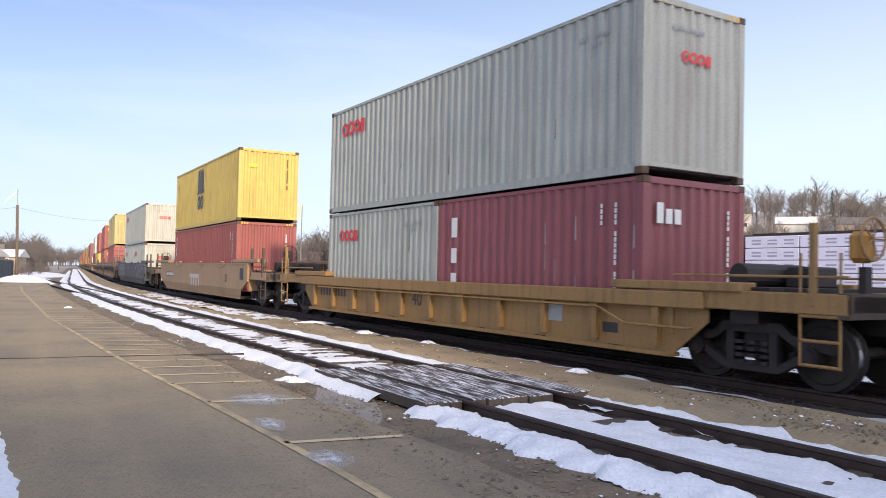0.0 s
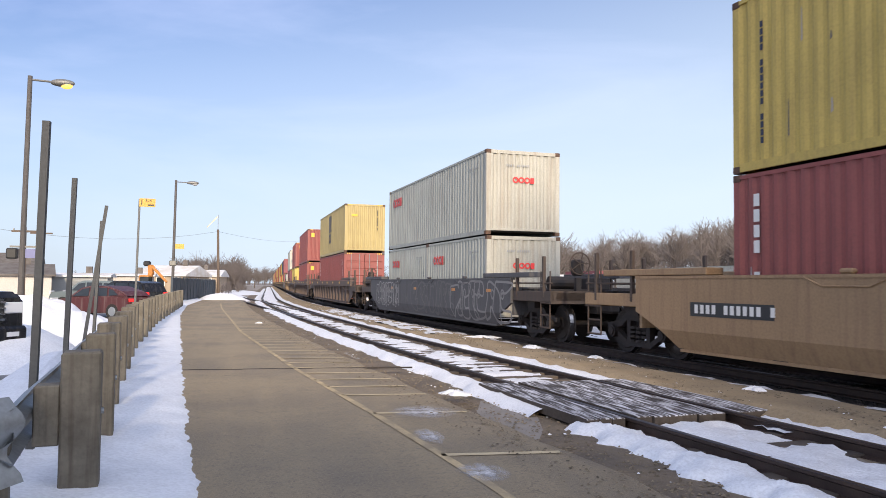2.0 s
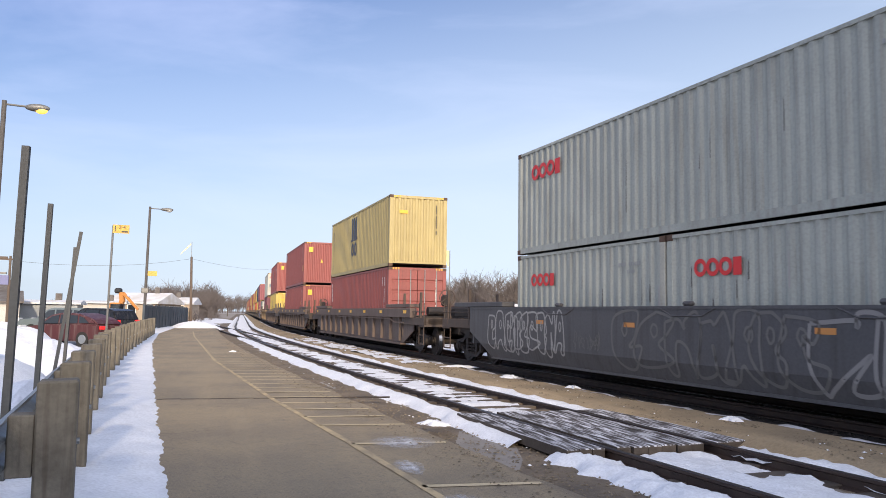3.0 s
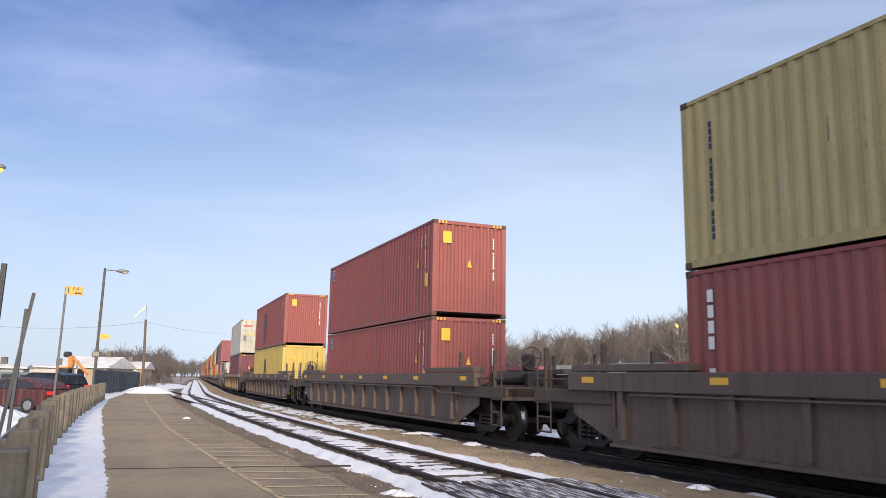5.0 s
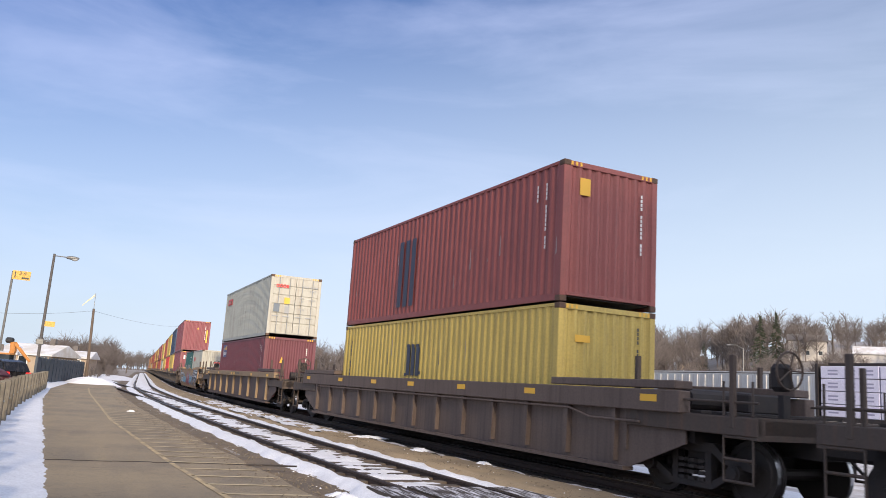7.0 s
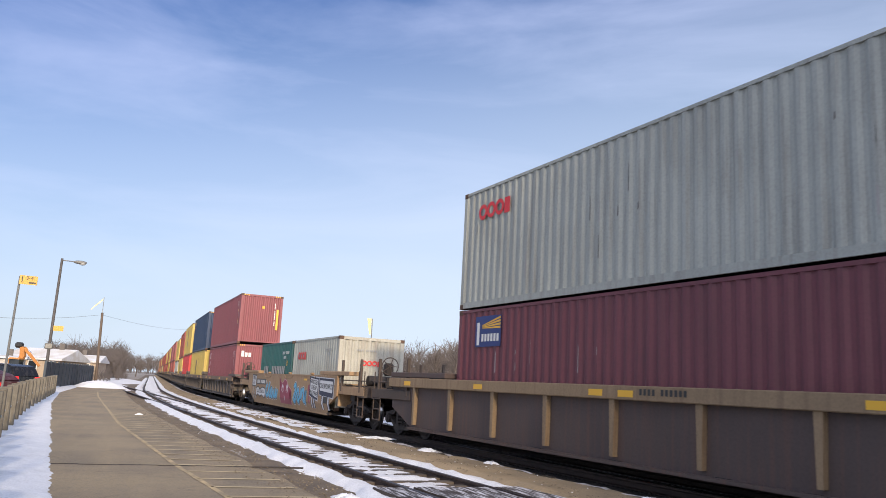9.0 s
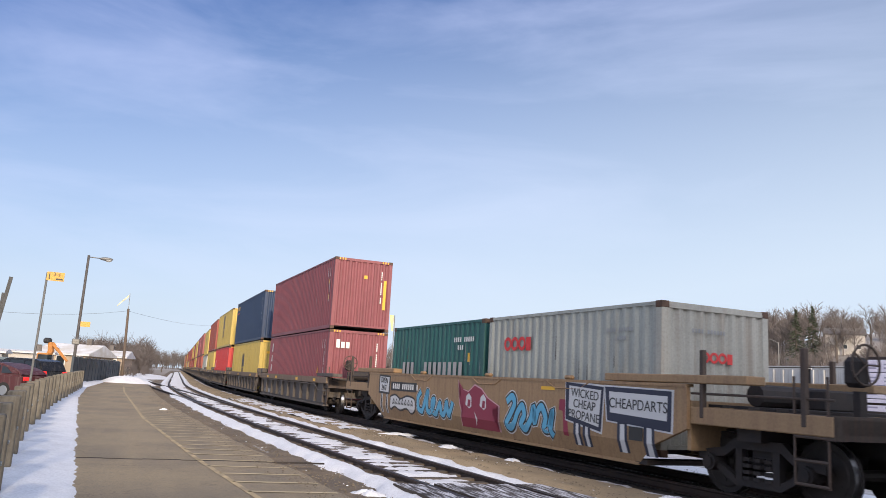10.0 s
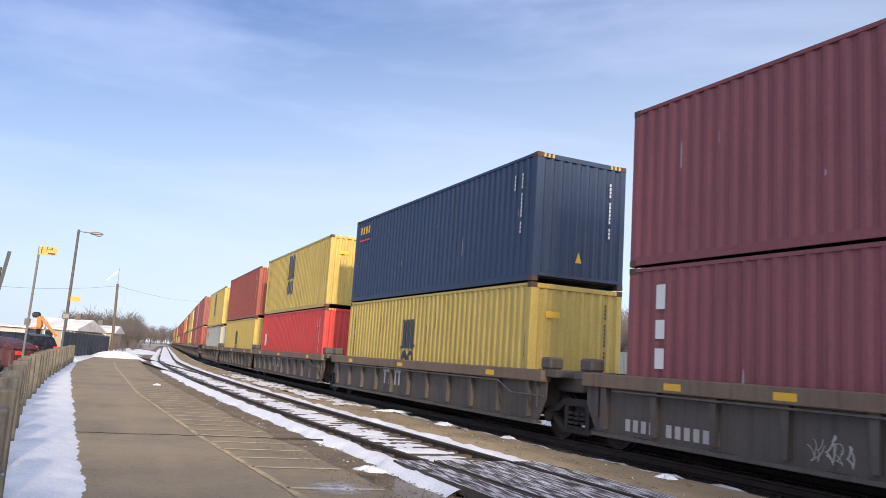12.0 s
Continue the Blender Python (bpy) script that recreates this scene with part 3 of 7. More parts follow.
# ties of the near track: they show through the snow
tie_mesh = bpy.data.meshes.new("tie")
bm = boxed(-1.28, 1.28, -0.11, 0.11, -0.17, 0, bevel=0.012)
bm.to_mesh(tie_mesh)
bm.free()
near_ties = thing("near_track_ties", "creosoted wooden ties half buried in snow", "railway ties", kind="structure")
for i in range(150):
    s = -8 + i * 0.55
    if 9.0 < s < 12.8:
        continue
    x, y, a = track(s, NEAR_OFF)
    t = attach("tie", tie_mesh, TIE, near_ties)
    t.matrix_basis = pose(x, y, NEAR_Z - (0.128 if s < 9 else 0.086) + 0.025 * noise.noise((s * 3, 1, 1)), 0, 0, math.degrees(a) + 2 * noise.noise((s, 5, 5)))

# timber crossing panels
crossing = thing("timber_crossing", "dark timber track crossing dusted with snow", "track crossing", kind="structure")
for off0, off1 in ((-1.34, -0.80), (-0.64, 0.64), (0.80, 1.50)):
    n = round((off1 - off0) / 0.215)
    w = (off1 - off0) / n
    for i in range(n):
        a0, a1 = NEAR_OFF + off0 + i * w + 0.008, NEAR_OFF + off0 + (i + 1) * w - 0.008
        s0, s1 = 9.25 + 0.05 * noise.noise((i, off0, 2)), 12.7 + 0.12 * noise.noise((i, off0, 6))
        bm = bmesh.new()
        top = NEAR_Z - 0.004 + 0.012 * noise.noise((i * 3, off0 * 5, 1))
        prism(bm, [(0, -0.12), (s1 - s0, -0.12), (s1 - s0, top - 0.012), (s1 - s0 - 0.012, top), (0.012, top), (0, top - 0.012)], 0, a1 - a0)
        x, y, h = track(s0, a0)
        bm.transform(pose(x, y, 0, 0, 0, math.degrees(h) - 0.8))
        for f in bm.faces:
            f.material_index = 0 if f.normal.z > 0.5 else 1
        part("plank", bm, PLANK, crossing).data.materials.append(TIE)
# ---------------------------------------------------------------- stones, crumbs and snow scraps
STONE = material("track_stones", (0.19, 0.15, 0.10), 0.9, 0, (0.11, 0.09, 0.065), 8, 0.7, 40, 0.2, island=0.35)


def scatter(name, label, n, s0, s1, off_a, off_b, z, r0, r1, mat, seed, power=2.0, category="gravel"):
    """Loose pieces, thickest towards the viewer, in one mesh."""
    rnd = random.Random(seed)
    v, f = [], []
    base = [(0, 0, 0.7), (0.9, 0.1, 0), (0.2, 0.9, 0.05), (-0.85, 0.3, 0), (-0.4, -0.8, 0.05), (0.5, -0.7, 0)]
    tris = [(0, 1, 2), (0, 2, 3), (0, 3, 4), (0, 4, 5), (0, 5, 1)]
    for i in range(n):
        s = s0 + (s1 - s0) * rnd.random() ** power
        x, y, _ = track(s, rnd.uniform(off_a, off_b))
        r, a, k = rnd.uniform(r0, r1), rnd.uniform(0, 6.28), len(v)
        sx, sy, sz = rnd.uniform(0.7, 1.4), rnd.uniform(0.7, 1.4), rnd.uniform(0.5, 1.2)
        for px, py, pz in base:
            qx, qy = px * r * sx, py * r * sy
            v.append((x + qx * math.cos(a) - qy * math.sin(a), y + qx * math.sin(a) + qy * math.cos(a), z + pz * r * sz - 0.2 * r))
        f += [tuple(k + j for j in t) for t in tris]
    me = bpy.data.meshes.new(name)
    me.from_pydata(v, [], f)
    me.materials.append(mat)
    tagged(new(name, me), label, category, "", "stuff")


scatter("island_stones", "loose brown stones on the cinder strip", 5000, 4, 90, -2.75, -1.5, 0.03, 0.008, 0.028, STONE, 1)
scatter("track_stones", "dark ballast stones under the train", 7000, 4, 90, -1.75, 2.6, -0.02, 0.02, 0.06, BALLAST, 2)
scatter("verge_stones", "loose stones and mud crumbs beside the near track", 6000, 2, 70, NEAR_OFF - 2.55, NEAR_OFF - 1.3, -0.14, 0.008, 0.028, STONE, 3)
scatter("pavement_grit", "brown grit scattered on the asphalt edge", 2600, 3, 45, PAVE_OFF - 0.7, PAVE_OFF + 0.15, 0.002, 0.006, 0.022, STONE, 4)
scatter("snow_crumbs", "crumbs of snow beside the near rail", 90, 2, 40, NEAR_OFF - 1.95, NEAR_OFF - 1.3, -0.13, 0.008, 0.028, SNOW, 5, 2.0, "snow")
scatter("snow_crumbs", "crumbs of snow on the cinder strip", 200, 6, 60, -2.7, -1.5, 0.03, 0.01, 0.03, SNOW, 6, 1.5, "snow")


def scrap(x, y, rx, ry, seed, mat, z=0.006, label="thin frozen snow scrap on the asphalt"):
    def at(u, v):
        a = v * 2 * math.pi
        r = u * (1 + 0.6 * noise.noise((math.cos(a) * 1.7 + seed, math.sin(a) * 1.7, seed)) + 0.45 * noise.noise((math.cos(a) * 5 + seed, math.sin(a) * 5, seed)))
        return rx * r * math.cos(a), ry * r * math.sin(a), 0.035 * (1 - u * u) * (1 + noise.noise((r * 6, a, seed))) - 0.03 * u ** 4
    solid("snow_scrap", grid_sheet(at, 6, 36), mat, label, "snow", "structure", at=pose(x, y, z, 0, 0, seed * 40))


for k, (x, y, rx, ry) in enumerate(((2.75, 10.9, 0.11, 0.2), (-0.2, 31.0, 0.05, 0.14))):
    scrap(x, y, rx, ry, k + 1.3, SNOW)
for k, (x, y, rx, ry) in enumerate(((2.0, 9.4, 0.42, 0.5), (1.9, 6.3, 0.22, 0.36), (1.75, 7.9, 0.16, 0.4))):
    bm = bmesh.new()
    rim = [bm.verts.new((rx * (1 + 0.4 * noise.noise((math.cos(a) * 2, math.sin(a) * 2, k))) * math.cos(a), ry * (1 + 0.4 * noise.noise((math.sin(a) * 2, math.cos(a) * 2, k + 4))) * math.sin(a), 0))
           for a in [j * math.pi / 14 for j in range(28)]]
    bm.faces.new(rim)
    solid("frost_patch", bm, FROST, "thin patch of frost on the asphalt", "frost", "structure", at=pose(x, y, -0.003))
for k, (x, y, rx, ry) in enumerate(((7.2, 10.4, 0.16, 0.09), (6.9, 15.5, 0.14, 0.22), (6.5, 18.3, 0.13, 0.3), (6.2, 22, 0.25, 0.5))):
    scrap(x, y, rx, ry, k + 7.7, SNOW, 0.045, "melting snow scrap on the cinder strip")
# ---------------------------------------------------------------- containers
W, FOOT = 2.438, 12.192 / 40


def wave(length, pitch, depth, flat=0.26):
    """Corrugation: points (along, inwards) of a pressed steel sheet."""
    n = max(2, round(length / pitch))
    p = length / n
    pts = []
    for i in range(n):
        a = i * p
        pts += [(a, 0), (a + p * flat, 0), (a + p * 0.5, depth), (a + p * (0.5 + flat), depth)]
    return pts + [(length, 0)]


def sheet_from(pts, z0, z1, place):
    bm = bmesh.new()
    lo = [bm.verts.new(place(a, d, z0)) for a, d in pts]
    hi = [bm.verts.new(place(a, d, z1)) for a, d in pts]
    for i in range(len(pts) - 1):
        bm.faces.new((lo[i], lo[i + 1], hi[i + 1], hi[i]))
    return bm


mesh_cache = {}


def cached(key, make):
    if key not in mesh_cache:
        me = bpy.data.meshes.new(key[0])
        bm = make()
        bm.to_mesh(me)
        bm.free()
        mesh_cache[key] = me
    return mesh_cache[key]


def painted(key, make, colour, parent, mat=None):
    """A part of a container or car; alike parts of one colour share their mesh."""
    full = (*key, colour)
    if full not in mesh_cache:
        me = cached(key, make).copy()
        me.materials.clear()
        me.materials.append(mat or PAINT[colour])
        mesh_cache[full] = me
    return attach(key[0], mesh_cache[full], None, parent)


SCRAPE_PALE = plain("bare_primer_scrape", (0.36, 0.33, 0.32), 0.8)
SCRAPE_DARK = plain("sooty_scrape", (0.12, 0.11, 0.10), 0.8)
SCRAPE_RUST = plain("rusty_scrape", (0.14, 0.07, 0.045), 0.85)


def container(colour, feet, high, front="wall", label="", end_colour=None):
    """Origin at the middle of its floor. The front end (-y) is the one that faces the viewer."""
    L, H = feet * FOOT, (2.896 if high else 2.591)
    h, w = L / 2, W / 2
    c = thing("shipping_container", label, "shipping container", "containers on the train")
    ec = end_colour or colour
    k = (feet, high)
    post = 0.16
    for side in (-1, 1):
        painted(("side_panel", *k, side), lambda: sheet_from(wave(L - 2 * post, 0.278, 0.034), 0.15, H - 0.07,
                lambda a, d, z: (side * (w - 0.008 - d), -h + post + a, z)), colour, c)
        painted(("bottom_rail", *k, side), lambda: boxed(side * (w - 0.05), side * w, -h + post, h - post, 0.02, 0.16), colour, c)
        painted(("top_rail", *k, side), lambda: boxed(side * (w - 0.06), side * w, -h + post, h - post, H - 0.075, H - 0.012), colour, c)
        for end in (-1, 1):
            painted(("corner_post", *k, side, end), lambda: boxed(side * (w - 0.15), side * w, end * h, end * (h - post), 0.11, H - 0.11, bevel=0.012),
                    colour if end > 0 else ec, c)
            for zz in (0, H - 0.118):
                painted(("corner_casting", *k, side, end, zz), lambda: casting(side * w, end * h, zz, side, end), colour, c, CASTING)
    painted(("roof", *k), lambda: sheet_from([(a, d) for a, d in wave(L - 0.3, 0.278, 0.02)], -w + 0.05, w - 0.05,
            lambda a, d, z: (z, -h + 0.15 + a, H - 0.02 - d)), colour, c)
    painted(("floor", *k), lambda: boxed(-w + 0.05, w - 0.05, -h + 0.1, h - 0.1, 0.1, 0.15), colour, c, STEEL_DARK)
    for end in (-1, 1):
        painted(("end_sill", *k, end), lambda: boxed(-w + 0.15, w - 0.15, end * h, end * (h - 0.1), 0.13 if end < 0 else 0.02, 0.2), ec if end < 0 else colour, c)
        painted(("end_header", *k, end), lambda: boxed(-w + 0.15, w - 0.15, end * h, end * (h - 0.1), H - 0.115, H - 0.012), ec if end < 0 else colour, c)
        if end > 0 or front == "wall":
            painted(("end_panel", *k, end), lambda: sheet_from(wave(W - 0.28, 0.24, 0.044), 0.19, H - 0.1,
                    lambda a, d, z: (-w + 0.14 + a, end * (h - 0.012 - d), z)), ec if end < 0 else colour, c)
        else:
            for door in (-1, 1):
                def leaf():
                    edge = [(-h + 0.08, 0.2), (-h + 0.015, 0.2)]
                    for j in range(1, 6):              # pressed bands of the door sheet
                        z = 0.2 + j * (H - 0.31) / 6
                        edge += [(-h + 0.015, z - 0.06), (-h + 0.045, z - 0.03), (-h + 0.045, z + 0.03), (-h + 0.015, z + 0.06)]
                    edge += [(-h + 0.015, H - 0.11), (-h + 0.08, H - 0.11)]
                    return prism(bmesh.new(), edge, *sorted((door * 0.012, door * (w - 0.15))))
                d = painted(("door", *k, door), leaf, ec, c)
                for xx in (0.30, 0.80):
                    d2 = painted(("locking_bar", *k, door, xx), lambda: rod(bmesh.new(), (door * xx, -h - 0.012, 0.16), (door * xx, -h - 0.012, H - 0.09), 0.019), "galv", d, GALV)
                    painted(("bar_handle", *k, door, xx), lambda: boxed(door * xx - 0.24, door * xx + 0.08, -h - 0.035, -h - 0.012, 0.93, 0.97), "galv", d, GALV)
    # scrapes down the proud faces of the near side
    rnd = random.Random(len(bpy.data.objects))
    n = round((L - 2 * post) / 0.278)
    for j in range(3):
        bm = bmesh.new()
        for q in range(4):
            y0, z0 = -h + post + (rnd.randrange(n) + 0.05) * (L - 2 * post) / n, rnd.uniform(0.35, H - 0.9)
            tall, wide = rnd.uniform(0.08, 0.6), rnd.uniform(0.012, 0.045)
            bm.faces.new([bm.verts.new((-w + 0.005, y0 + u, z0 + v)) for u, v in ((wide, 0), (wide * 0.7, tall), (wide * 0.2, tall * 0.9), (0, 0.03))])
        tagged(part("scrape", bm, SCRAPE_DARK if colour in ("white", "yellow", "straw", "cream") and j < 2 else SCRAPE_RUST if j == 0 else SCRAPE_PALE, c, "scraped paint"), kind="stuff")
    # yellow and black height stripes at the top corners of the facing end
    if high:
        for side in (-1, 1):
            for j in range(3):
                painted(("height_stripe", *k, side, j), lambda: boxed(*sorted((side * (w - 0.17 - j * 0.11), side * (w - 0.22 - j * 0.11))), -h - 0.004, -h, H - 0.1, H - 0.02), "ym", c, YELLOW_MARK)
    return c


def casting(x, y, z, sx, sy):
    x0, x1 = sorted((x + sx * 0.004, x - sx * 0.16))
    y0, y1 = sorted((y + sy * 0.004, y - sy * 0.17))
    bm = boxed(x0, x1, y0, y1, z, z + 0.118, bevel=0.01)
    box(bm, x + sx * 0.002, x + sx * 0.006, y - sy * 0.115, y - sy * 0.05, z + 0.03, z + 0.09)
    box(bm, x - sx * 0.11, x - sx * 0.05, y + sy * 0.002, y + sy * 0.006, z + 0.03, z + 0.09)
    return bm


# flat markings; all in the plane of the near side (x = -w) or of the facing end (y = -h)
def ring(bm, centre, ru, rv, thick, put, a0=0.0, a1=2 * math.pi, n=18):
    """A flat ring or part of one; put(u, v) gives its place."""
    cu, cv = centre
    loop = []
    for i in range(n + 1):
        a = a0 + (a1 - a0) * i / n
        loop.append((bm.verts.new(put(cu + ru * math.cos(a), cv + rv * math.sin(a))),
                     bm.verts.new(put(cu + (ru - thick) * math.cos(a), cv + (rv - thick) * math.sin(a)))))
    for (a, b), (c, d) in zip(loop, loop[1:]):
        bm.faces.new((a, c, d, b))


def side_put(L, y_far, z, out=0.005):
    """u runs along the side as the viewer reads it (from the far end), v up."""
    return lambda u, v: (-W / 2 - out, L / 2 - y_far - u, z + v)


def end_put(L, x, z, out=0.005):
    return lambda u, v: (-W / 2 + x + u, -L / 2 - out, z + v)


def bar_put(bm, put, u0, u1, v0, v1):
    bm.faces.new([bm.verts.new(put(u, v)) for u, v in ((u0, v0), (u1, v0), (u1, v1), (u0, v1))])


def rings_mark(c, put, size):
    """Three linked red rings and a block."""
    bm = bmesh.new()
    for i in range(3):
        ring(bm, (size * (0.55 + 1.0 * i), size * 0.5), size * 0.52, size * 0.5, size * 0.24, put)
    bar_put(bm, put, size * 3.12, size * 3.75, 0, size * 0.95)
    return part("emblem", bm, RED_MARK, c, "red ring emblem")


def arches_mark(c, put, size):
    """Three tall dark bars under two arches above two broken rings."""
    bm = bmesh.new()
    for u in (0.05, 0.50, 0.95):
        bar_put(bm, put, u * size, (u + 0.33) * size, 0.85 * size, 1.98 * size)
        bar_put(bm, put, (u - 0.04) * size, (u + 0.24) * size, 1.98 * size, 2.12 * size)
    bar_put(bm, put, -0.12 * size, 0.06 * size, 0.82 * size, 0.95 * size)
    bar_put(bm, put, 1.25 * size, 1.45 * size, 0.9 * size, 1.03 * size)
    ring(bm, (0.34 * size, 0.38 * size), 0.32 * size, 0.38 * size, 0.2 * size, put)
    ring(bm, (1.02 * size, 0.38 * size), 0.32 * size, 0.38 * size, 0.17 * size, put)
    return part("emblem", bm, NAVY_MARK, c, "navy arch emblem")


def code_bars(c, put, n, size, mat, down=False, label=""):
    """A code that cannot be read: a row or column of small bars."""
    bm = bmesh.new()
    for i in range(n):
        if i in (4, 11):
            continue
        o = i * size * 1.25
        if down:
            bar_put(bm, put, 0, size * 0.65, -o - size, -o)
        else:
            bar_put(bm, put, o * 0.8, o * 0.8 + size * 0.62, 0, size)
    return tagged(part("code_marking", bm, mat, c, label), kind="stuff")


def triangle_mark(c, put, size):
    bm = bmesh.new()
    bm.faces.new([bm.verts.new(put(u, v)) for u, v in ((0, 0), (size, 0), (size / 2, size * 1.5))])
    return part("warning_sticker", bm, YELLOW_MARK, c, "yellow warning sticker")


def sticker(c, put, w, h, mat, label=""):
    bm = bmesh.new()
    bar_put(bm, put, 0, w, 0, h)
    return part("sticker", bm, mat, c, label)


L40, L20 = 40 * FOOT, 20 * FOOT


def codes(c, L, H, mat, where="both"):
    """The owner's code near the facing end of the side, and on the end itself."""
    code_bars(c, side_put(L, L - 0.62, H - 0.4), 15, 0.075, mat, True)
    code_bars(c, side_put(L, L - 0.95, H - 0.4), 5, 0.075, mat, True)
    code_bars(c, end_put(L, 1.98, H - 0.45), 15, 0.07, mat, True)


def grey_rings(feet, high, label, end="wall", end_colour="cream"):
    c = container("white", feet, high, end, label, end_colour)
    L, H = feet * FOOT, 2.896 if high else 2.591
    rings_mark(c, side_put(L, 0.75, H - 0.8), 0.38 if feet == 40 else 0.31)
    if end == "wall":
        rings_mark(c, end_put(L, 0.85, H - 1.0), 0.19)
        code_bars(c, end_put(L, 0.65, H - 0.5), 11, 0.07, GREY_MARK)
        code_bars(c, side_put(L, L - 1.5, H - 0.5), 11, 0.07, GREY_MARK)
        code_bars(c, side_put(L, L - 1.2, H - 0.65), 4, 0.07, GREY_MARK)
    else:
        rings_mark(c, end_put(L, 0.25, H - 0.6, 0.045), 0.16)
        sticker(c, end_put(L, 0.70, H - 1.35, 0.03), 0.26, 0.3, YELLOW_MARK, "yellow door sticker")
        sticker(c, end_put(L, 0.22, 1.15, 0.03), 0.28, 0.38, PLATE_MARK, "grey door placard")
        sticker(c, end_put(L, 0.75, 1.1, 0.03), 0.22, 0.34, GREY_MARK, "grey door placard")
        for j, (u, k) in enumerate(((1.55, 10), (1.9, 4), (1.42, 3), (1.42, 3), (1.9, 4), (1.42, 4))):
            code_bars(c, end_put(L, u, (H - 0.5, H - 0.68, H - 1.05, H - 1.2, H - 1.12, H - 1.6)[j], 0.03), k, 0.075, GREY_MARK)
    return c


def arch_box(label, high=True, feet=40, size=0.88, base=0.8, colour="yellow"):
    c = container(colour, feet, high, "wall", label)
    L, H = feet * FOOT, 2.896 if high else 2.591
    arches_mark(c, side_put(L, 5.05, base), size)
    code_bars(c, side_put(L, 0.65, H - 0.5), 16, 0.10, NAVY_MARK, True)
    sticker(c, end_put(L, 0.4, H - 0.75), 0.36, 0.14, YELLOW_MARK, "yellow sticker")
    code_bars(c, end_put(L, 1.95, H - 0.35), 14, 0.07, BLACK_MARK, True)
    return c


def word_box(label, colour="maroon", high=True):
    """Maroon box with three white blocks stacked on the side and a row of them on the end."""
    c = container(colour, 40, high, "wall", label)
    H = 2.896 if high else 2.591
    for i, hgt in enumerate((0.42, 0.32, 0.34)):
        sticker(c, side_put(L40, 0.72, H - 0.75 - i * 0.5), 0.22, hgt, WHITE_MARK, "white block marking")
    for i in range(3):
        sticker(c, end_put(L40, 0.3 + i * 0.2, H - 0.72), 0.15, 0.33 if i == 0 else 0.24, WHITE_MARK, "white block marking")
    codes(c, L40, H, WHITE_MARK)
    return c


def column_box(label, colour="maroon", high=True, feet=40, end="wall"):
    """Box with a white column of blocks at its far end."""
    c = container(colour, feet, high, end, label)
    L, H = feet * FOOT, 2.896 if high else 2.591
    code_bars(c, side_put(L, 0.48, H - 0.35), 6, 0.20, WHITE_MARK, True, "white column marking")
    codes(c, L, H, WHITE_MARK)
    return c


def flag_box(label, colour="maroon", high=True):
    """Box with a small blue and yellow flag, yellow stickers and triangles."""
    c = container(colour, 40, high, "wall", label)
    H = 2.896 if high else 2.591
    sticker(c, side_put(L40, 0.55, H - 0.62), 0.34, 0.42, WHITE_MARK, "white flag border")
    sticker(c, side_put(L40, 0.575, H - 0.60, 0.008), 0.29, 0.38, BLUE_MARK, "blue flag")
    sticker(c, side_put(L40, 0.62, H - 0.42, 0.011), 0.2, 0.07, YELLOW_MARK, "yellow stripe")
    sticker(c, end_put(L40, 0.32, H - 0.7), 0.28, 0.36, YELLOW_MARK, "yellow sticker")
    sticker(c, side_put(L40, L40 - 0.62, 0.9), 0.26, 0.4, YELLOW_MARK, "yellow sticker")
    triangle_mark(c, end_put(L40, 1.12, 1.5), 0.16)
    triangle_mark(c, side_put(L40, L40 - 1.3, 1.55), 0.18)
    codes(c, L40, H, WHITE_MARK)
    return c


def plain_box(colour, label, high=True, feet=40, end="wall", mark=WHITE_MARK):
    c = container(colour, feet, high, end, label)
    codes(c, feet * FOOT, 2.896 if high else 2.591, mark)
    return c
# ---------------------------------------------------------------- well cars
WHEEL_R = 0.46


def wheelset_mesh():
    bm = bmesh.new()
    rod(bm, (-1.0, 0, 0), (1.0, 0, 0), 0.085, seg=10)
    for s in (-1, 1):
        for x0, x1, r in ((0.66, 0.69, 0.49), (0.69, 0.80, WHEEL_R)):
            rod(bm, (s * x0, 0, 0), (s * x1, 0, 0), r, seg=28)
        rod(bm, (s * 0.80, 0, 0), (s * 0.815, 0, 0), 0.38, 0.36, seg=28)
        rod(bm, (s * 0.81, 0, 0), (s * 0.87, 0, 0), 0.17, 0.14, seg=16)
        for j in range(5):                          # pressed marks and holes that show the turning
            a = j * 2 * math.pi / 5
            rod(bm, (s * 0.812, 0.27 * math.cos(a), 0.27 * math.sin(a)), (s * 0.822, 0.27 * math.cos(a), 0.27 * math.sin(a)), 0.03, seg=8)
    for f in bm.faces:
        c = f.calc_center_median()
        if abs(abs(c.x) - 0.745) < 0.03 and abs(f.normal.x) < 0.2 and math.hypot(c.y, c.z) > 0.4:
            f.material_index = 1
    me = bpy.data.meshes.new("wheelset")
    bm.to_mesh(me)
    bm.free()
    me.materials.append(WHEEL)
    me.materials.append(TREAD)
    return me


WHEELSET = wheelset_mesh()


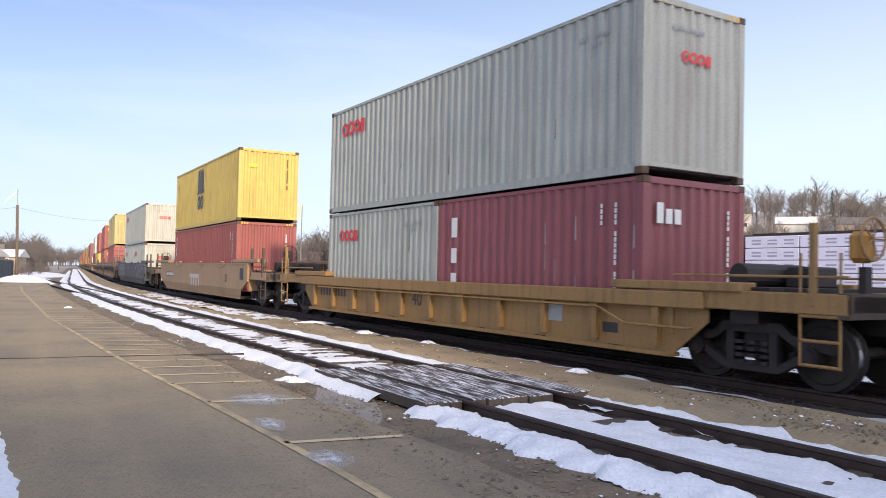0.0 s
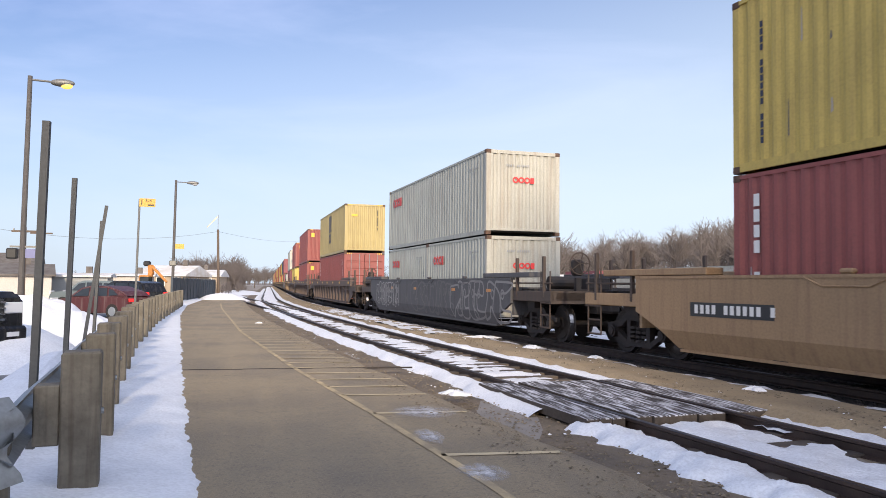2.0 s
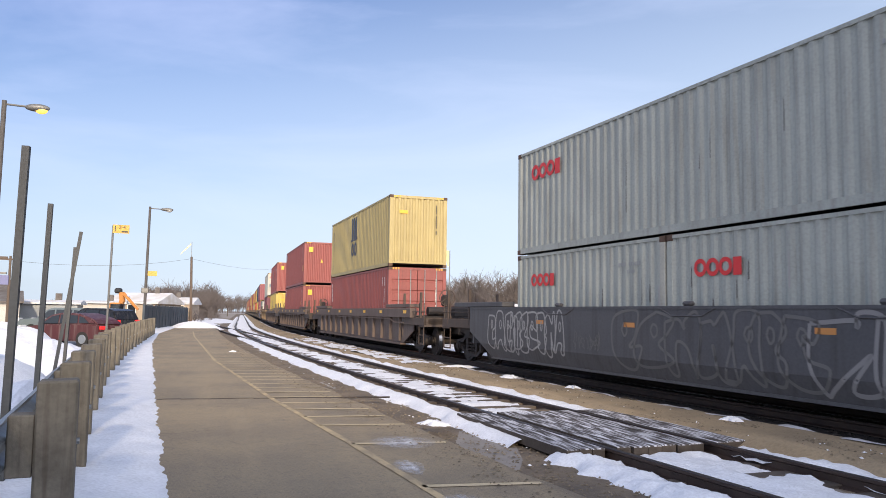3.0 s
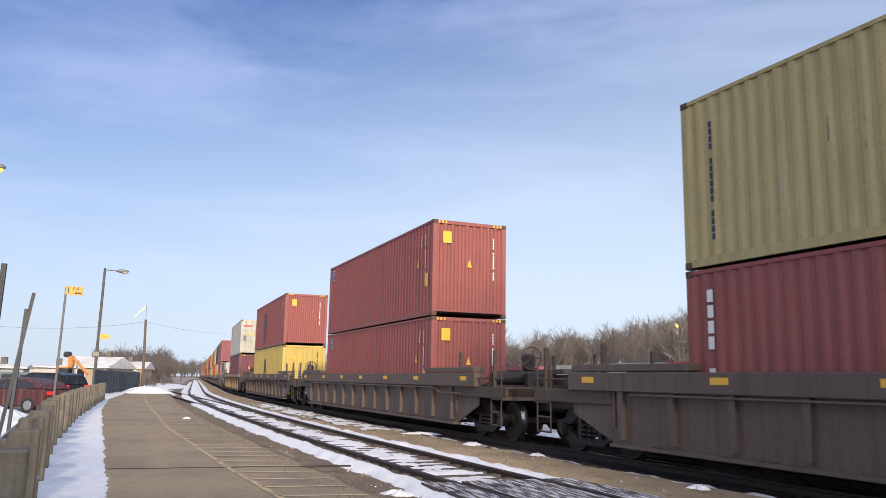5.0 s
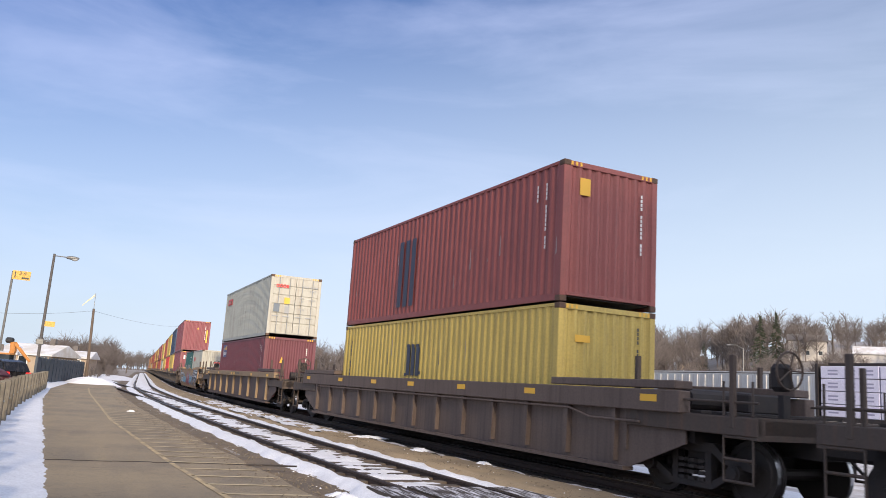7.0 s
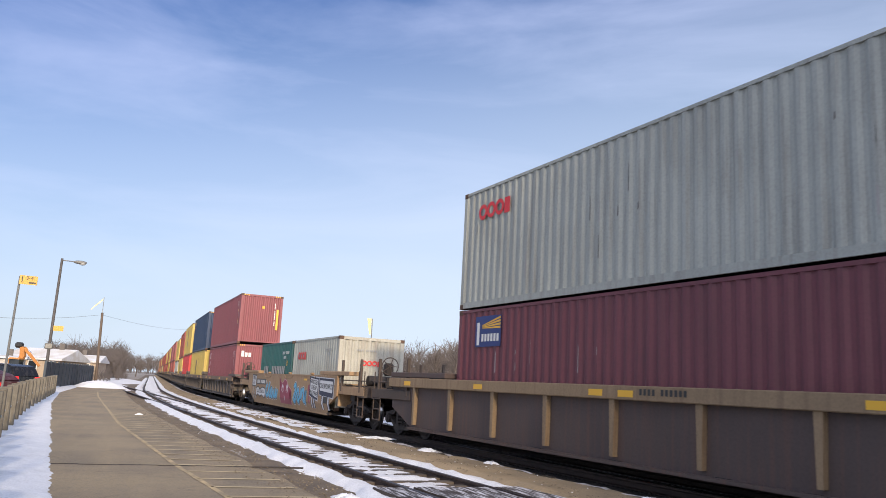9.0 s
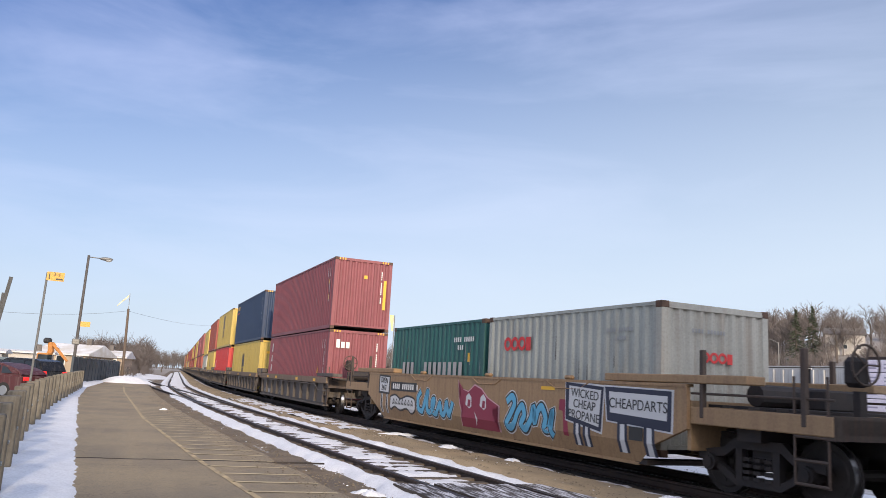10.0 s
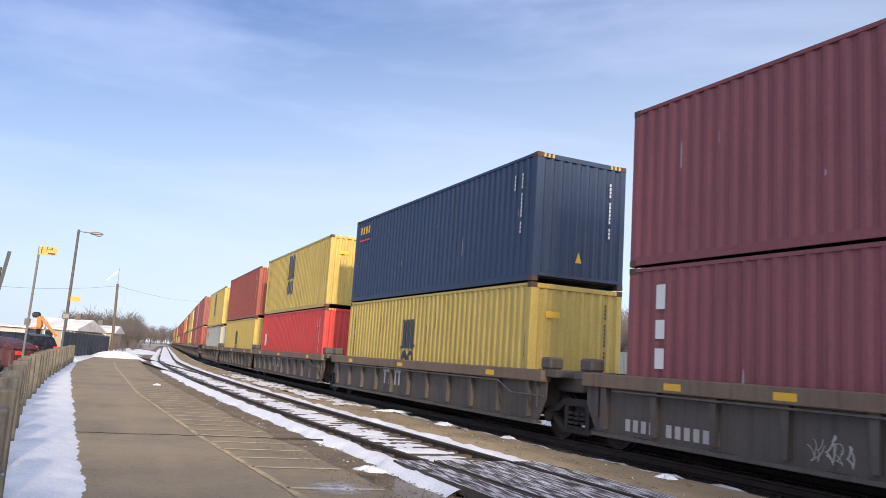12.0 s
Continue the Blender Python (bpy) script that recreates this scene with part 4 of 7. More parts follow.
def side_frame(sx):
    bm = bmesh.new()
    x0, x1 = sorted((sx * 0.98, sx * 1.10))
    prism(bm, [(-1.15, 0.50), (-1.15, 0.62), (-0.62, 0.70), (-0.45, 0.84), (0.45, 0.84), (0.62, 0.70), (1.15, 0.62), (1.15, 0.50),
               (0.62, 0.57), (0.42, 0.70), (-0.42, 0.70), (-0.62, 0.57)], x0, x1)
    prism(bm, [(-0.42, 0.18), (0.42, 0.18), (0.42, 0.27), (-0.42, 0.27)], x0, x1)
    for d in (-1, 1):
        prism(bm, [(d * 0.42, 0.18), (d * 0.42, 0.30), (d * 0.92, 0.56), (d * 1.0, 0.50)], x0, x1)
        prism(bm, [(d * 0.28, 0.27), (d * 0.40, 0.27), (d * 0.40, 0.72), (d * 0.28, 0.72)], x0, x1)
    for y in (-0.88, 0.88):
        rod(bm, (sx * 0.95, y, WHEEL_R), (sx * 1.17, y, WHEEL_R), 0.13, seg=12)
        rod(bm, (sx * 1.17, y, WHEEL_R), (sx * 1.20, y, WHEEL_R), 0.09, seg=8)
    for y in (-0.2, 0, 0.2):
        for k in range(4):
            rod(bm, (sx * 1.05, y, 0.27 + k * 0.09), (sx * 1.05, y, 0.32 + k * 0.09), 0.085, seg=8)
    return bm


def bogie(parent, y):
    t = part("bogie", boxed(-1.0, 1.0, -0.2, 0.2, 0.42, 0.72, bevel=0.03), STEEL_DARK, parent, "greasy four-wheel truck")
    t.matrix_basis = pose(0, y, 0)
    for sx in (-1, 1):
        part("side_frame", side_frame(sx), STEEL_DARK, t)
    for yy in (-0.88, 0.88):
        ws = attach("wheelset", WHEELSET, None, t)
        ws.matrix_basis = pose(0, yy, WHEEL_R)
    for yy in (-0.45, 0.45):
        part("brake_beam", boxed(-0.85, 0.85, yy - 0.05, yy + 0.05, 0.36, 0.46), STEEL_DARK, t)
    return t


def rails_and_steps(car, y_in, y_out, mat, tall=True):
    """Ladder, grab rails and tall guide posts at one end platform."""
    d = 1 if y_out > y_in else -1
    for sx in (-1, 1):
        x = sx * 1.40
        for y in (y_out - d * 0.10, y_out - d * 0.62):
            part("grab_post", rod(bmesh.new(), (x, y, 0.36), (x, y, 1.75), 0.018), mat, car)
        for z in (0.38, 0.68, 0.98):
            part("step", rod(bmesh.new(), (x, y_out - d * 0.10, z), (x, y_out - d * 0.62, z), 0.022), mat, car)
        if tall:
            for y in ((y_out - d * 0.45,) if "ochre" in mat.name else (y_in + d * 0.25, y_out - d * 0.45)):
                part("guide_post", boxed(x - 0.04, x + 0.04, y - 0.04, y + 0.04, 1.1, 2.12, bevel=0.01), mat, car)
        part("hand_rail", rod(bmesh.new(), (x, y_in, 1.46), (x, y_out, 1.46), 0.018), mat, car)
    for k in range(4):
        y = y_in + d * (0.35 + 0.5 * k)
        if abs(y) < abs(y_out):
            part("walkway_slat", boxed(-1.25, 1.25, y - 0.14, y + 0.14, 1.27, 1.31), STEEL_DARK, car)


BRAKE_ORANGE = paint("brake_orange_paint", (0.46, 0.23, 0.045), (0.12, 0.07, 0.03), 0.5)


def brake_wheel(car, y, mat):
    bm = bmesh.new()
    r = 0.27
    pts = [(-0.55 + r * math.cos(a), y, 1.95 + r * math.sin(a)) for a in [i * math.pi / 10 for i in range(21)]]
    for a, b in zip(pts, pts[1:]):
        rod(bm, a, b, 0.017, seg=6)
    for i in range(5):
        a = i * 2 * math.pi / 5
        rod(bm, (-0.55, y, 1.95), (-0.55 + r * math.cos(a), y, 1.95 + r * math.sin(a)), 0.013, seg=5)
    w = part("brake_wheel", bm, mat, car, "round hand brake wheel")
    part("brake_housing", boxed(-0.70, -0.40, y + 0.03, y + 0.26, 1.65, 2.05, bevel=0.06), BRAKE_ORANGE if "ochre" in mat.name else STEEL_DARK, car)
    part("brake_stand", boxed(-0.62, -0.48, y + 0.05, y + 0.15, 1.2, 1.6), STEEL_DARK, car)


def end_platform(car, y_in, y_out, mat, soot, bog, coupler, saddle=1.6):
    d = 1 if y_out > y_in else -1
    ya, yb = sorted((y_in, y_out))
    part("platform", boxed(-1.30, 1.30, ya, yb, 1.02, 1.25, bevel=0.02), soot, car)
    part("end_beam", boxed(-1.42, 1.42, *sorted((y_out, y_out - d * 0.12)), 0.96, 1.27), soot, car)
    for sx in (-1, 1):
        part("side_sill", boxed(*sorted((sx * 1.33, sx * 1.43)), *sorted((y_in, y_out)), 1.0, 1.26, bevel=0.015), mat if "ochre" in mat.name or "tan" in mat.name else soot, car)
        part("saddle_plate", boxed(*sorted((sx * 1.12, sx * 1.49)), *sorted((y_in - d * (2.1 if saddle > 1.5 else 1.2), y_in + d * 1.2)), saddle, saddle + 0.13, bevel=0.015), mat, car)
    part("draft_sill", boxed(-0.22, 0.22, *sorted((y_in, coupler - d * 0.5)), 0.72, 1.02), STEEL_DARK, car)
    part("coupler", boxed(-0.14, 0.14, *sorted((y_out, coupler)), 0.75, 1.0, bevel=0.05), STEEL_DARK, car)
    part("bolster", boxed(-1.25, 1.25, bog - 0.22, bog + 0.22, 0.82, 1.02), STEEL_DARK, car)
    part("air_tank", rod(bmesh.new(), (-0.6, y_in + d * 0.5, 1.48), (0.9, y_in + d * 0.5, 1.48), 0.17, seg=12), STEEL_DARK, car)
    part("valve_box", boxed(0.2, 0.9, y_in + d * 0.9 - 0.2, y_in + d * 0.9 + 0.2, 1.3, 1.62, bevel=0.03), STEEL_DARK, car)
    part("air_hose", pipe([(0.35, y_out, 0.8), (0.4, y_out + d * 0.3, 0.5), (0.35, coupler, 0.42)], 0.025), STEEL_DARK, car)


def well_body(car, hw, style, mat, chord=None, top=1.59, ext=1.3, marks=(), pitch=1.3, rib=None, piped=True):
    """The well itself: two deep side girders, cross members and bulkheads."""
    if style == "smooth":
        for sx in (-1, 1):
            bm = bmesh.new()
            prism(bm, [(-hw, 0.92), (-hw + 0.75, 0.62), (hw - 0.75, 0.62), (hw, 0.92), (hw, 1.57), (-hw, 1.57)], sx * 1.42, sx * 1.49)
            # the lower half leans inwards
            a = [bm.verts.new((sx * 1.49, -hw + 0.75, 0.62)), bm.verts.new((sx * 1.49, hw - 0.75, 0.62)),
                 bm.verts.new((sx * 1.37, hw - 1.25, 0.27)), bm.verts.new((sx * 1.37, -hw + 1.25, 0.27))]
            bm.faces.new(a if sx > 0 else a[::-1])
            part("side_girder", bm, mat, car)
            part("top_chord", boxed(*sorted((sx * 1.36, sx * 1.505)), -hw, hw, 1.55, 1.60), mat, car)
            part("bottom_chord", boxed(*sorted((sx * 1.2, sx * 1.385)), -hw + 1.25, hw - 1.25, 0.24, 0.29), mat, car)
            for y in (-hw * 0.55, -hw * 0.1, hw * 0.42):
                bm = bmesh.new()
                for a, b in (((-0.75, 0.14), (-0.4, 0.0)), ((-0.4, 0.0), (0.4, 0.0)), ((0.4, 0.0), (0.75, 0.14))):
                    rod(bm, (sx * 1.495, y + a[0], 1.43 + a[1]), (sx * 1.495, y + b[0], 1.43 + b[1]), 0.016, seg=4)
                part("lift_bracket", bm, mat, car)
                part("roller", boxed(*sorted((sx * 1.38, sx * 1.5)), y - 0.12, y + 0.12, 1.60, 1.68, bevel=0.03), mat, car, "worn guide roller")
    else:
        for sx in (-1, 1):
            bm = bmesh.new()
            prism(bm, [(-hw - ext, 0.80), (-hw, 0.32), (hw, 0.32), (hw + ext, 0.80), (hw + ext, top - 0.2), (-hw - ext, top - 0.2)], sx * 1.33, sx * 1.36)
            part("side_girder", bm, mat, car)
            deep = 0.34 if top > 1.5 and not rib else 0.24
            part("top_chord", boxed(*sorted((sx * 1.26, sx * 1.50)), -hw - ext, hw + ext, top - deep, top, bevel=0.015), chord or mat, car)
            part("bottom_chord", boxed(*sorted((sx * 1.25, sx * 1.47)), -hw, hw, 0.27, 0.33), mat, car)
            n = round(2 * (hw - 0.3) / pitch)
            for i in range(n + 1):
                y = -hw + 0.3 + i * 2 * (hw - 0.3) / n
                bm = bmesh.new()
                prism(bm, [(y - 0.045, 0.40), (y + 0.045, 0.40), (y + 0.07, top - deep), (y - 0.07, top - deep)], *sorted((sx * 1.355, sx * 1.46)))
                part("rib", bm, rib or mat, car)
            if piped:
                part("brake_pipe", pipe([(sx * 1.48, -hw - 0.4, top - 0.52), (sx * 1.48, -hw + 0.9, top - 0.52), (sx * 1.48, -hw + 1.5, top - deep - 0.05), (sx * 1.48, hw - 0.6, top - deep - 0.05)], 0.02), mat, car)
            for y in marks:
                part("reflector", boxed(*sorted((sx * 1.495, sx * 1.505)), y - 0.19, y + 0.19, top - 0.19, top - 0.08), YELLOW_MARK, car, "yellow reflector")
    for i in range(7):
        y = -hw + 1.2 + i * (2 * hw - 2.4) / 6
        part("cross_member", boxed(-1.38, 1.38, y - 0.15, y + 0.15, 0.26, 0.34), STEEL_DARK, car)
    for d in (-1, 1):
        part("bulkhead", boxed(-1.40, 1.40, *sorted((d * hw, d * (hw - 0.08))), 0.6, 1.35), mat, car)


def well_car(style, colour, hw, half, label, front=True, rear=True, shared=False, tall=True, chord=None, top=1.59, ext=1.3, marks=(-8.97, -5.55, -2.69, 0.1, 2.69, 5.55, 8.97), pitch=1.3, rib=None, piped=True):
    """front is the end (-y) that leads. shared: its rear truck also carries the next car."""
    mat, soot = CAR_PAINT[colour], CAR_PAINT["soot"]
    car = thing("well_car", label, "rail car", "cars of the train")
    well_body(car, hw, style, mat, CAR_PAINT[chord] if chord else None, top, ext, marks, pitch, CAR_PAINT[rib] if rib else None, piped)
    for d, full in ((-1, front), (1, rear)):
        if full:
            bog = d * (half - 2.1)
            end_platform(car, d * hw, d * (half - 0.55), mat, soot, bog, d * half, top + 0.02 if style == "ribbed" else 1.61)
            rails_and_steps(car, d * hw, d * (half - 0.55), mat if colour == 'ochre' else soot, tall)
            bogie(car, bog)
        else:
            part("joint_beam", boxed(-0.9, 0.9, *sorted((d * hw, d * (half - 0.06))), 0.95, 1.25, bevel=0.03), mat, car)
            part("joint_deck", boxed(-1.40, 1.40, *sorted((d * hw, d * (half - 0.25))), 1.22, 1.38, bevel=0.02), mat, car)
            for sx in (-1, 1):
                part("guide_block", boxed(*sorted((sx * 1.1, sx * 1.42)), *sorted((d * (hw + 0.12), d * (hw + 0.5))), 1.38, 1.62, bevel=0.04), mat, car)
    if shared:
        bogie(car, half)
    if front:
        brake_wheel(car, -half + 0.75, mat if colour == 'ochre' else soot)
    return car


def stroke(bm, pts, w, put):
    """A ribbon of paint along a bent line of (u, v) points."""
    rim = []
    for i, (u, v) in enumerate(pts):
        (ua, va), (ub, vb) = pts[max(i - 1, 0)], pts[min(i + 1, len(pts) - 1)]
        k = math.hypot(ub - ua, vb - va) or 1
        nu, nv = -(vb - va) / k * w / 2, (ub - ua) / k * w / 2
        rim.append((bm.verts.new(put(u + nu, v + nv)), bm.verts.new(put(u - nu, v - nv))))
    for (a, b), (c, d) in zip(rim, rim[1:]):
        bm.faces.new((a, c, d, b))


def sprayed(car, put, words, mat, seed, size=0.8, label="spray-painted tangle"):
    """Loops and strokes of spray paint that no one can read."""
    rnd = random.Random(seed)
    bm = bmesh.new()
    u = 0.0
    for i in range(words):
        w = size * rnd.choice((0.03, 0.045, 0.06))
        wide, tall = size * rnd.uniform(0.3, 0.6), size * rnd.uniform(0.7, 1.05)
        knots = [(u + wide * rnd.random(), tall * k) for k in ([0.95, 0.5, 0.05, 0.2, 0.7] if rnd.random() < 0.5 else [0.1, 0.8, 1.0, 0.4, 0.0, 0.3])]
        pts = []
        for (ua, va), (ub, vb) in zip(knots, knots[1:]):
            for k in range(6):
                t = k / 6
                e = t * t * (3 - 2 * t)
                pts.append((ua + (ub - ua) * t + size * 0.08 * math.sin(t * math.pi), va + (vb - va) * e))
        stroke(bm, pts + [knots[-1]], w, put)
        if rnd.random() < 0.5:
            c = (u + wide * 0.5, tall * rnd.uniform(0.3, 0.7))
            a0 = rnd.uniform(0, 6)
            stroke(bm, [(c[0] + wide * 0.4 * math.cos(a0 + j * 0.4), c[1] + tall * 0.25 * math.sin(a0 + j * 0.4)) for j in range(13)], w, put)
        u += wide * rnd.uniform(0.7, 1.05)
    return tagged(part("graffiti", bm, mat, car, label), kind="stuff")


def plate(o=1.497):
    """(y, z) on the near plate of a smooth-sided car, whose lower half leans inwards."""
    return lambda y, z: (-o + max(0.0, 0.62 - z) * 0.343, y, z)


def smooth_line(knots, steps=7):
    """A rounded line through the knots."""
    pts = []
    for i in range(len(knots) - 1):
        p0, p1, p2, p3 = knots[max(i - 1, 0)], knots[i], knots[i + 1], knots[min(i + 2, len(knots) - 1)]
        for k in range(steps):
            t = k / steps
            pts.append(tuple(0.5 * (2 * b + (c - a) * t + (2 * a - 5 * b + 4 * c - d) * t * t + (3 * b - a - 3 * c + d) * t ** 3)
                             for a, b, c, d in zip(p0, p1, p2, p3)))
    return pts + [knots[-1]]


def sprayed_line(car, knots, layers, label):
    """One fat line of paint in layers of (width, material, distance out)."""
    for w, mat, o in layers:
        bm = bmesh.new()
        stroke(bm, smooth_line(knots), w, plate(o))
        part("graffiti", bm, mat, car, label)


def sprayed_shape(car, outline, mat, o, label):
    """A filled outline of (y, z) on the plate."""
    bm = bmesh.new()
    f = bm.faces.new([bm.verts.new((0, y, z)) for y, z in outline])
    bmesh.ops.triangulate(bm, faces=[f])
    bmesh.ops.bisect_plane(bm, geom=bm.verts[:] + bm.edges[:] + bm.faces[:], plane_co=(0, 0, 0.62), plane_no=(0, 0, 1))
    for v in bm.verts:
        v.co = plate(o)(v.co.y, v.co.z)
    bmesh.ops.recalc_face_normals(bm, faces=bm.faces)
    return part("graffiti", bm, mat, car, label)


def outlined_letters(car, y, n, wide, z0, z1, w, mat, seed, label):
    """Bulging outlines in a row, as throw-ups have them; no letter can be read."""
    rnd = random.Random(seed)
    for i in range(n):
        ww, lean = wide * rnd.uniform(0.8, 1.2), rnd.uniform(-0.15, 0.15)
        h, kind = z1 - z0, rnd.randrange(4)
        if kind == 0:
            loop = [(0.1, 0.9), (0.05, 0.4), (0.2, 0.03), (0.5, 0.05), (0.55, 0.45), (0.7, 0.5), (0.75, 0.05), (1.0, 0.04), (1.05, 0.6), (0.95, 1.0), (0.7, 0.95), (0.6, 0.75), (0.45, 0.95), (0.1, 0.9)]
        elif kind == 1:
            loop = [(0.5, 1.0), (0.1, 0.85), (0.0, 0.4), (0.2, 0.02), (0.75, 0.0), (1.0, 0.3), (0.7, 0.45), (1.0, 0.65), (0.9, 0.95), (0.5, 1.0)]
        elif kind == 2:
            loop = [(0.05, 0.0), (0.1, 0.55), (0.3, 1.0), (0.6, 1.03), (0.85, 0.6), (1.0, 0.02), (0.7, 0.0), (0.6, 0.25), (0.35, 0.27), (0.3, 0.02), (0.05, 0.0)]
        else:
            loop = [(0.15, 1.0), (0.05, 0.3), (0.25, 0.0), (0.8, 0.03), (1.0, 0.25), (0.5, 0.32), (0.5, 0.6), (0.85, 0.65), (0.95, 0.95), (0.15, 1.0)]
        knots = [(y - ww * (u + rnd.uniform(-0.13, 0.13) + lean * v), z0 + h * min(1.0, max(0.0, v + rnd.uniform(-0.1, 0.1)))) for u, v in loop]
        knots[-1] = knots[0]
        sprayed_line(car, knots, [(w, mat, 1.497)], label)
        if kind != 0:
            c = (y - ww * (0.5 + lean * 0.7), z0 + h * 0.68)
            sprayed_line(car, [(c[0] + 0.1 * ww * math.cos(k), c[1] + 0.11 * h * math.sin(k)) for k in (0, 1.2, 2.4, 3.6, 4.8, 6.28)], [(w * 0.8, mat, 1.497)], label)
        y -= ww * rnd.uniform(0.6, 0.9)


# ---------------------------------------------------------------- the train
SPEED_A, SPEED_B, SPEED_C = 15.78, -0.0191, -0.0011


def gone(t):
    """Metres that the train has run since the clip's start."""
    return SPEED_A * t + SPEED_B * t * (t - 12) + SPEED_C * t * (t - 6) * (t - 12)


def on_track(s, z, reach=6.5):
    """A pose on the through track, turned along the chord between two trucks."""
    xa, ya, _ = track(s - reach)
    xb, yb, _ = track(s + reach)
    return Matrix.Translation(((xa + xb) / 2, (ya + yb) / 2, z)) @ Matrix.Rotation(math.atan2(-(xb - xa), yb - ya), 4, "Z")


RIDERS = []         # (thing, distance along the track at the start, height)
FLOOR_Z = RAIL_Z + 0.36


def load(centre, pieces, lift=0.0):
    """Containers on one car: each (thing, along, z above the well's floor)."""
    for ob, along, z in pieces:
        RIDERS.append((ob, centre + along, FLOOR_Z + lift + z, 6.1))


def ride(car, centre):
    RIDERS.append((car, centre, RAIL_Z, 9.0))


HI, LO = 2.896 + 0.024, 2.591 + 0.024

# leading car, ochre, behind the viewer's right hand
lead = well_car("ribbed", "black", 8.0, 10.9, "dark sooty well car of a container train, ribbed sides")
ride(lead, -5.4)
load(-5.4, [(plain_box("red", "oxide-red steel shipping container on a well car"), 0, 0), (plain_box("maroon", "maroon steel shipping container, stacked on top"), 0, HI)])

# first car in full view
ochre = well_car("ribbed", "ochre", 6.9, 10.1, "dirty ochre well car with ribbed sides and a yellow brake wheel", top=1.22, ext=0.6, marks=())
sticker_put = lambda y, z: (lambda u, v: (-1.366, y - u, z + v))
sticker(ochre, sticker_put(-3.9, 0.62), 0.5, 0.28, GREY_MARK, "grey stencil panel")
sticker(ochre, sticker_put(-5.4, 0.52), 0.35, 0.16, BLACK_MARK, "dark stencil")
code_bars(ochre, sticker_put(6.3, 0.7), 9, 0.2, BLACK_MARK)
lettering("stencil", "40", 0.46, BLACK_MARK, ochre, Matrix(((0, 0, -1, -1.366), (-1, 0, 0, 0.68), (0, 1, 0, 0.79), (0, 0, 0, 1))))
ride(ochre, 16.0)
tex20 = container("maroon", 20, False, "wall", "short maroon shipping container with white block markings, in a well")
for i, hgt in enumerate((0.42, 0.32, 0.34)):
    sticker(tex20, side_put(L20, 0.55, 1.75 - i * 0.55), 0.22, hgt, WHITE_MARK, "white block marking")
for i in range(3):
    sticker(tex20, end_put(L20, 0.3 + i * 0.2, 1.85), 0.15, 0.33 if i == 0 else 0.24, WHITE_MARK, "white block marking")
codes(tex20, L20, 2.591, WHITE_MARK)
load(16.0, [(tex20, -L20 / 2 - 0.02, 0.06), (grey_rings(20, False, "short pale grey shipping container with red rings, in a well"), L20 / 2 + 0.02, 0.06),
            (grey_rings(40, True, "tall pale grey shipping container with red rings, stacked on top"), 0, LO + 0.06)])

# tan smooth car
tan = well_car("smooth", "tan", 8.6, 11.2, "tan well car with smooth plate sides and a stencilled number")
lettering("stencil", "53", 0.42, BLACK_MARK, tan, Matrix(((0, 0, -1, -1.494), (-1, 0, 0, -5.6), (0, 1, 0, 0.98), (0, 0, 0, 1))))
side_tan = lambda y, z: (lambda u, v: (-1.496, y - u, z + v))
sticker(tan, side_tan(1.06, 0.92), 1.9, 0.18, CHALK, "worn white emblem")
bm = bmesh.new()
for u in (0.25, 0.75, 1.25, 1.75):
    bar_put(bm, side_tan(1.06, 0.56), u, u + 0.2, 0, 0.36)
part("emblem", bm, CHALK, tan, "worn white emblem")
sticker(tan, side_tan(6.92, 0.9), 2.0, 0.24, BLACK_MARK, "dark number panel")
code_bars(tan, lambda u, v: (-1.499, 6.8 - u, 0.95 + v), 13, 0.15, WHITE_MARK)
sticker(tan, side_tan(-7.6, 0.98), 0.5, 0.42, BLACK_MARK, "dark data panel")
ride(tan, 37.58)
load(37.58, [(column_box("oxide-red shipping container with a white column marking", "red"), 0, 0),
             (arch_box("dirty yellow shipping container with a navy emblem, stacked on top"), 0, HI)])

# dark grey smooth car with scrawls
dark = well_car("smooth", "grey", 8.6, 11.5, "dark grey well car with smooth sides covered in pale scrawls")
put_dark = lambda y, z: (lambda u, v: (-1.497, y - u, z + v))
FAINT = plain("faint_spray", (0.135, 0.132, 0.13), 0.9)
outlined_letters(dark, 7.3, 10, 0.55, 0.50, 1.46, 0.045, plain("chalky_spray", (0.30, 0.295, 0.29), 0.85), 4, "chalky outlined graffiti")
sprayed(dark, put_dark(2.9, 0.70), 7, FAINT, 14, 0.4)
outlined_letters(dark, 1.4, 7, 0.9, 0.42, 1.5, 0.055, FAINT, 9, "faded outlined graffiti")
outlined_letters(dark, -3.4, 6, 1.05, 0.38, 1.5, 0.065, plain("dull_spray", (0.22, 0.215, 0.215), 0.9), 23, "dull outlined graffiti")
for y in (4.6, 1.0, -3.6, -6.8):
    sticker(dark, put_dark(y, 1.2), 0.36, 0.09, plain("amber_reflector", (0.5, 0.22, 0.06)), "amber reflector")
ride(dark, 60.78)
load(60.78, [(grey_rings(20, False, "short pale grey shipping container with red rings, in a well"), -L20 / 2 - 0.02, 0),
             (grey_rings(20, False, "short weathered grey shipping container with red rings"), L20 / 2 + 0.02, 0),
             (grey_rings(40, False, "pale grey shipping container with red rings, stacked on top"), 0, LO)], -0.05)

# brown ribbed cars
brown = well_car("ribbed", "brown", 8.35, 11.6, "brown well car with ribbed sides and yellow reflectors")


def brown_car(centre):
    c = copy_thing(brown, Matrix()) if RIDERS and any(r[0] is brown for r in RIDERS) else brown
    ride(c, centre)
    return c


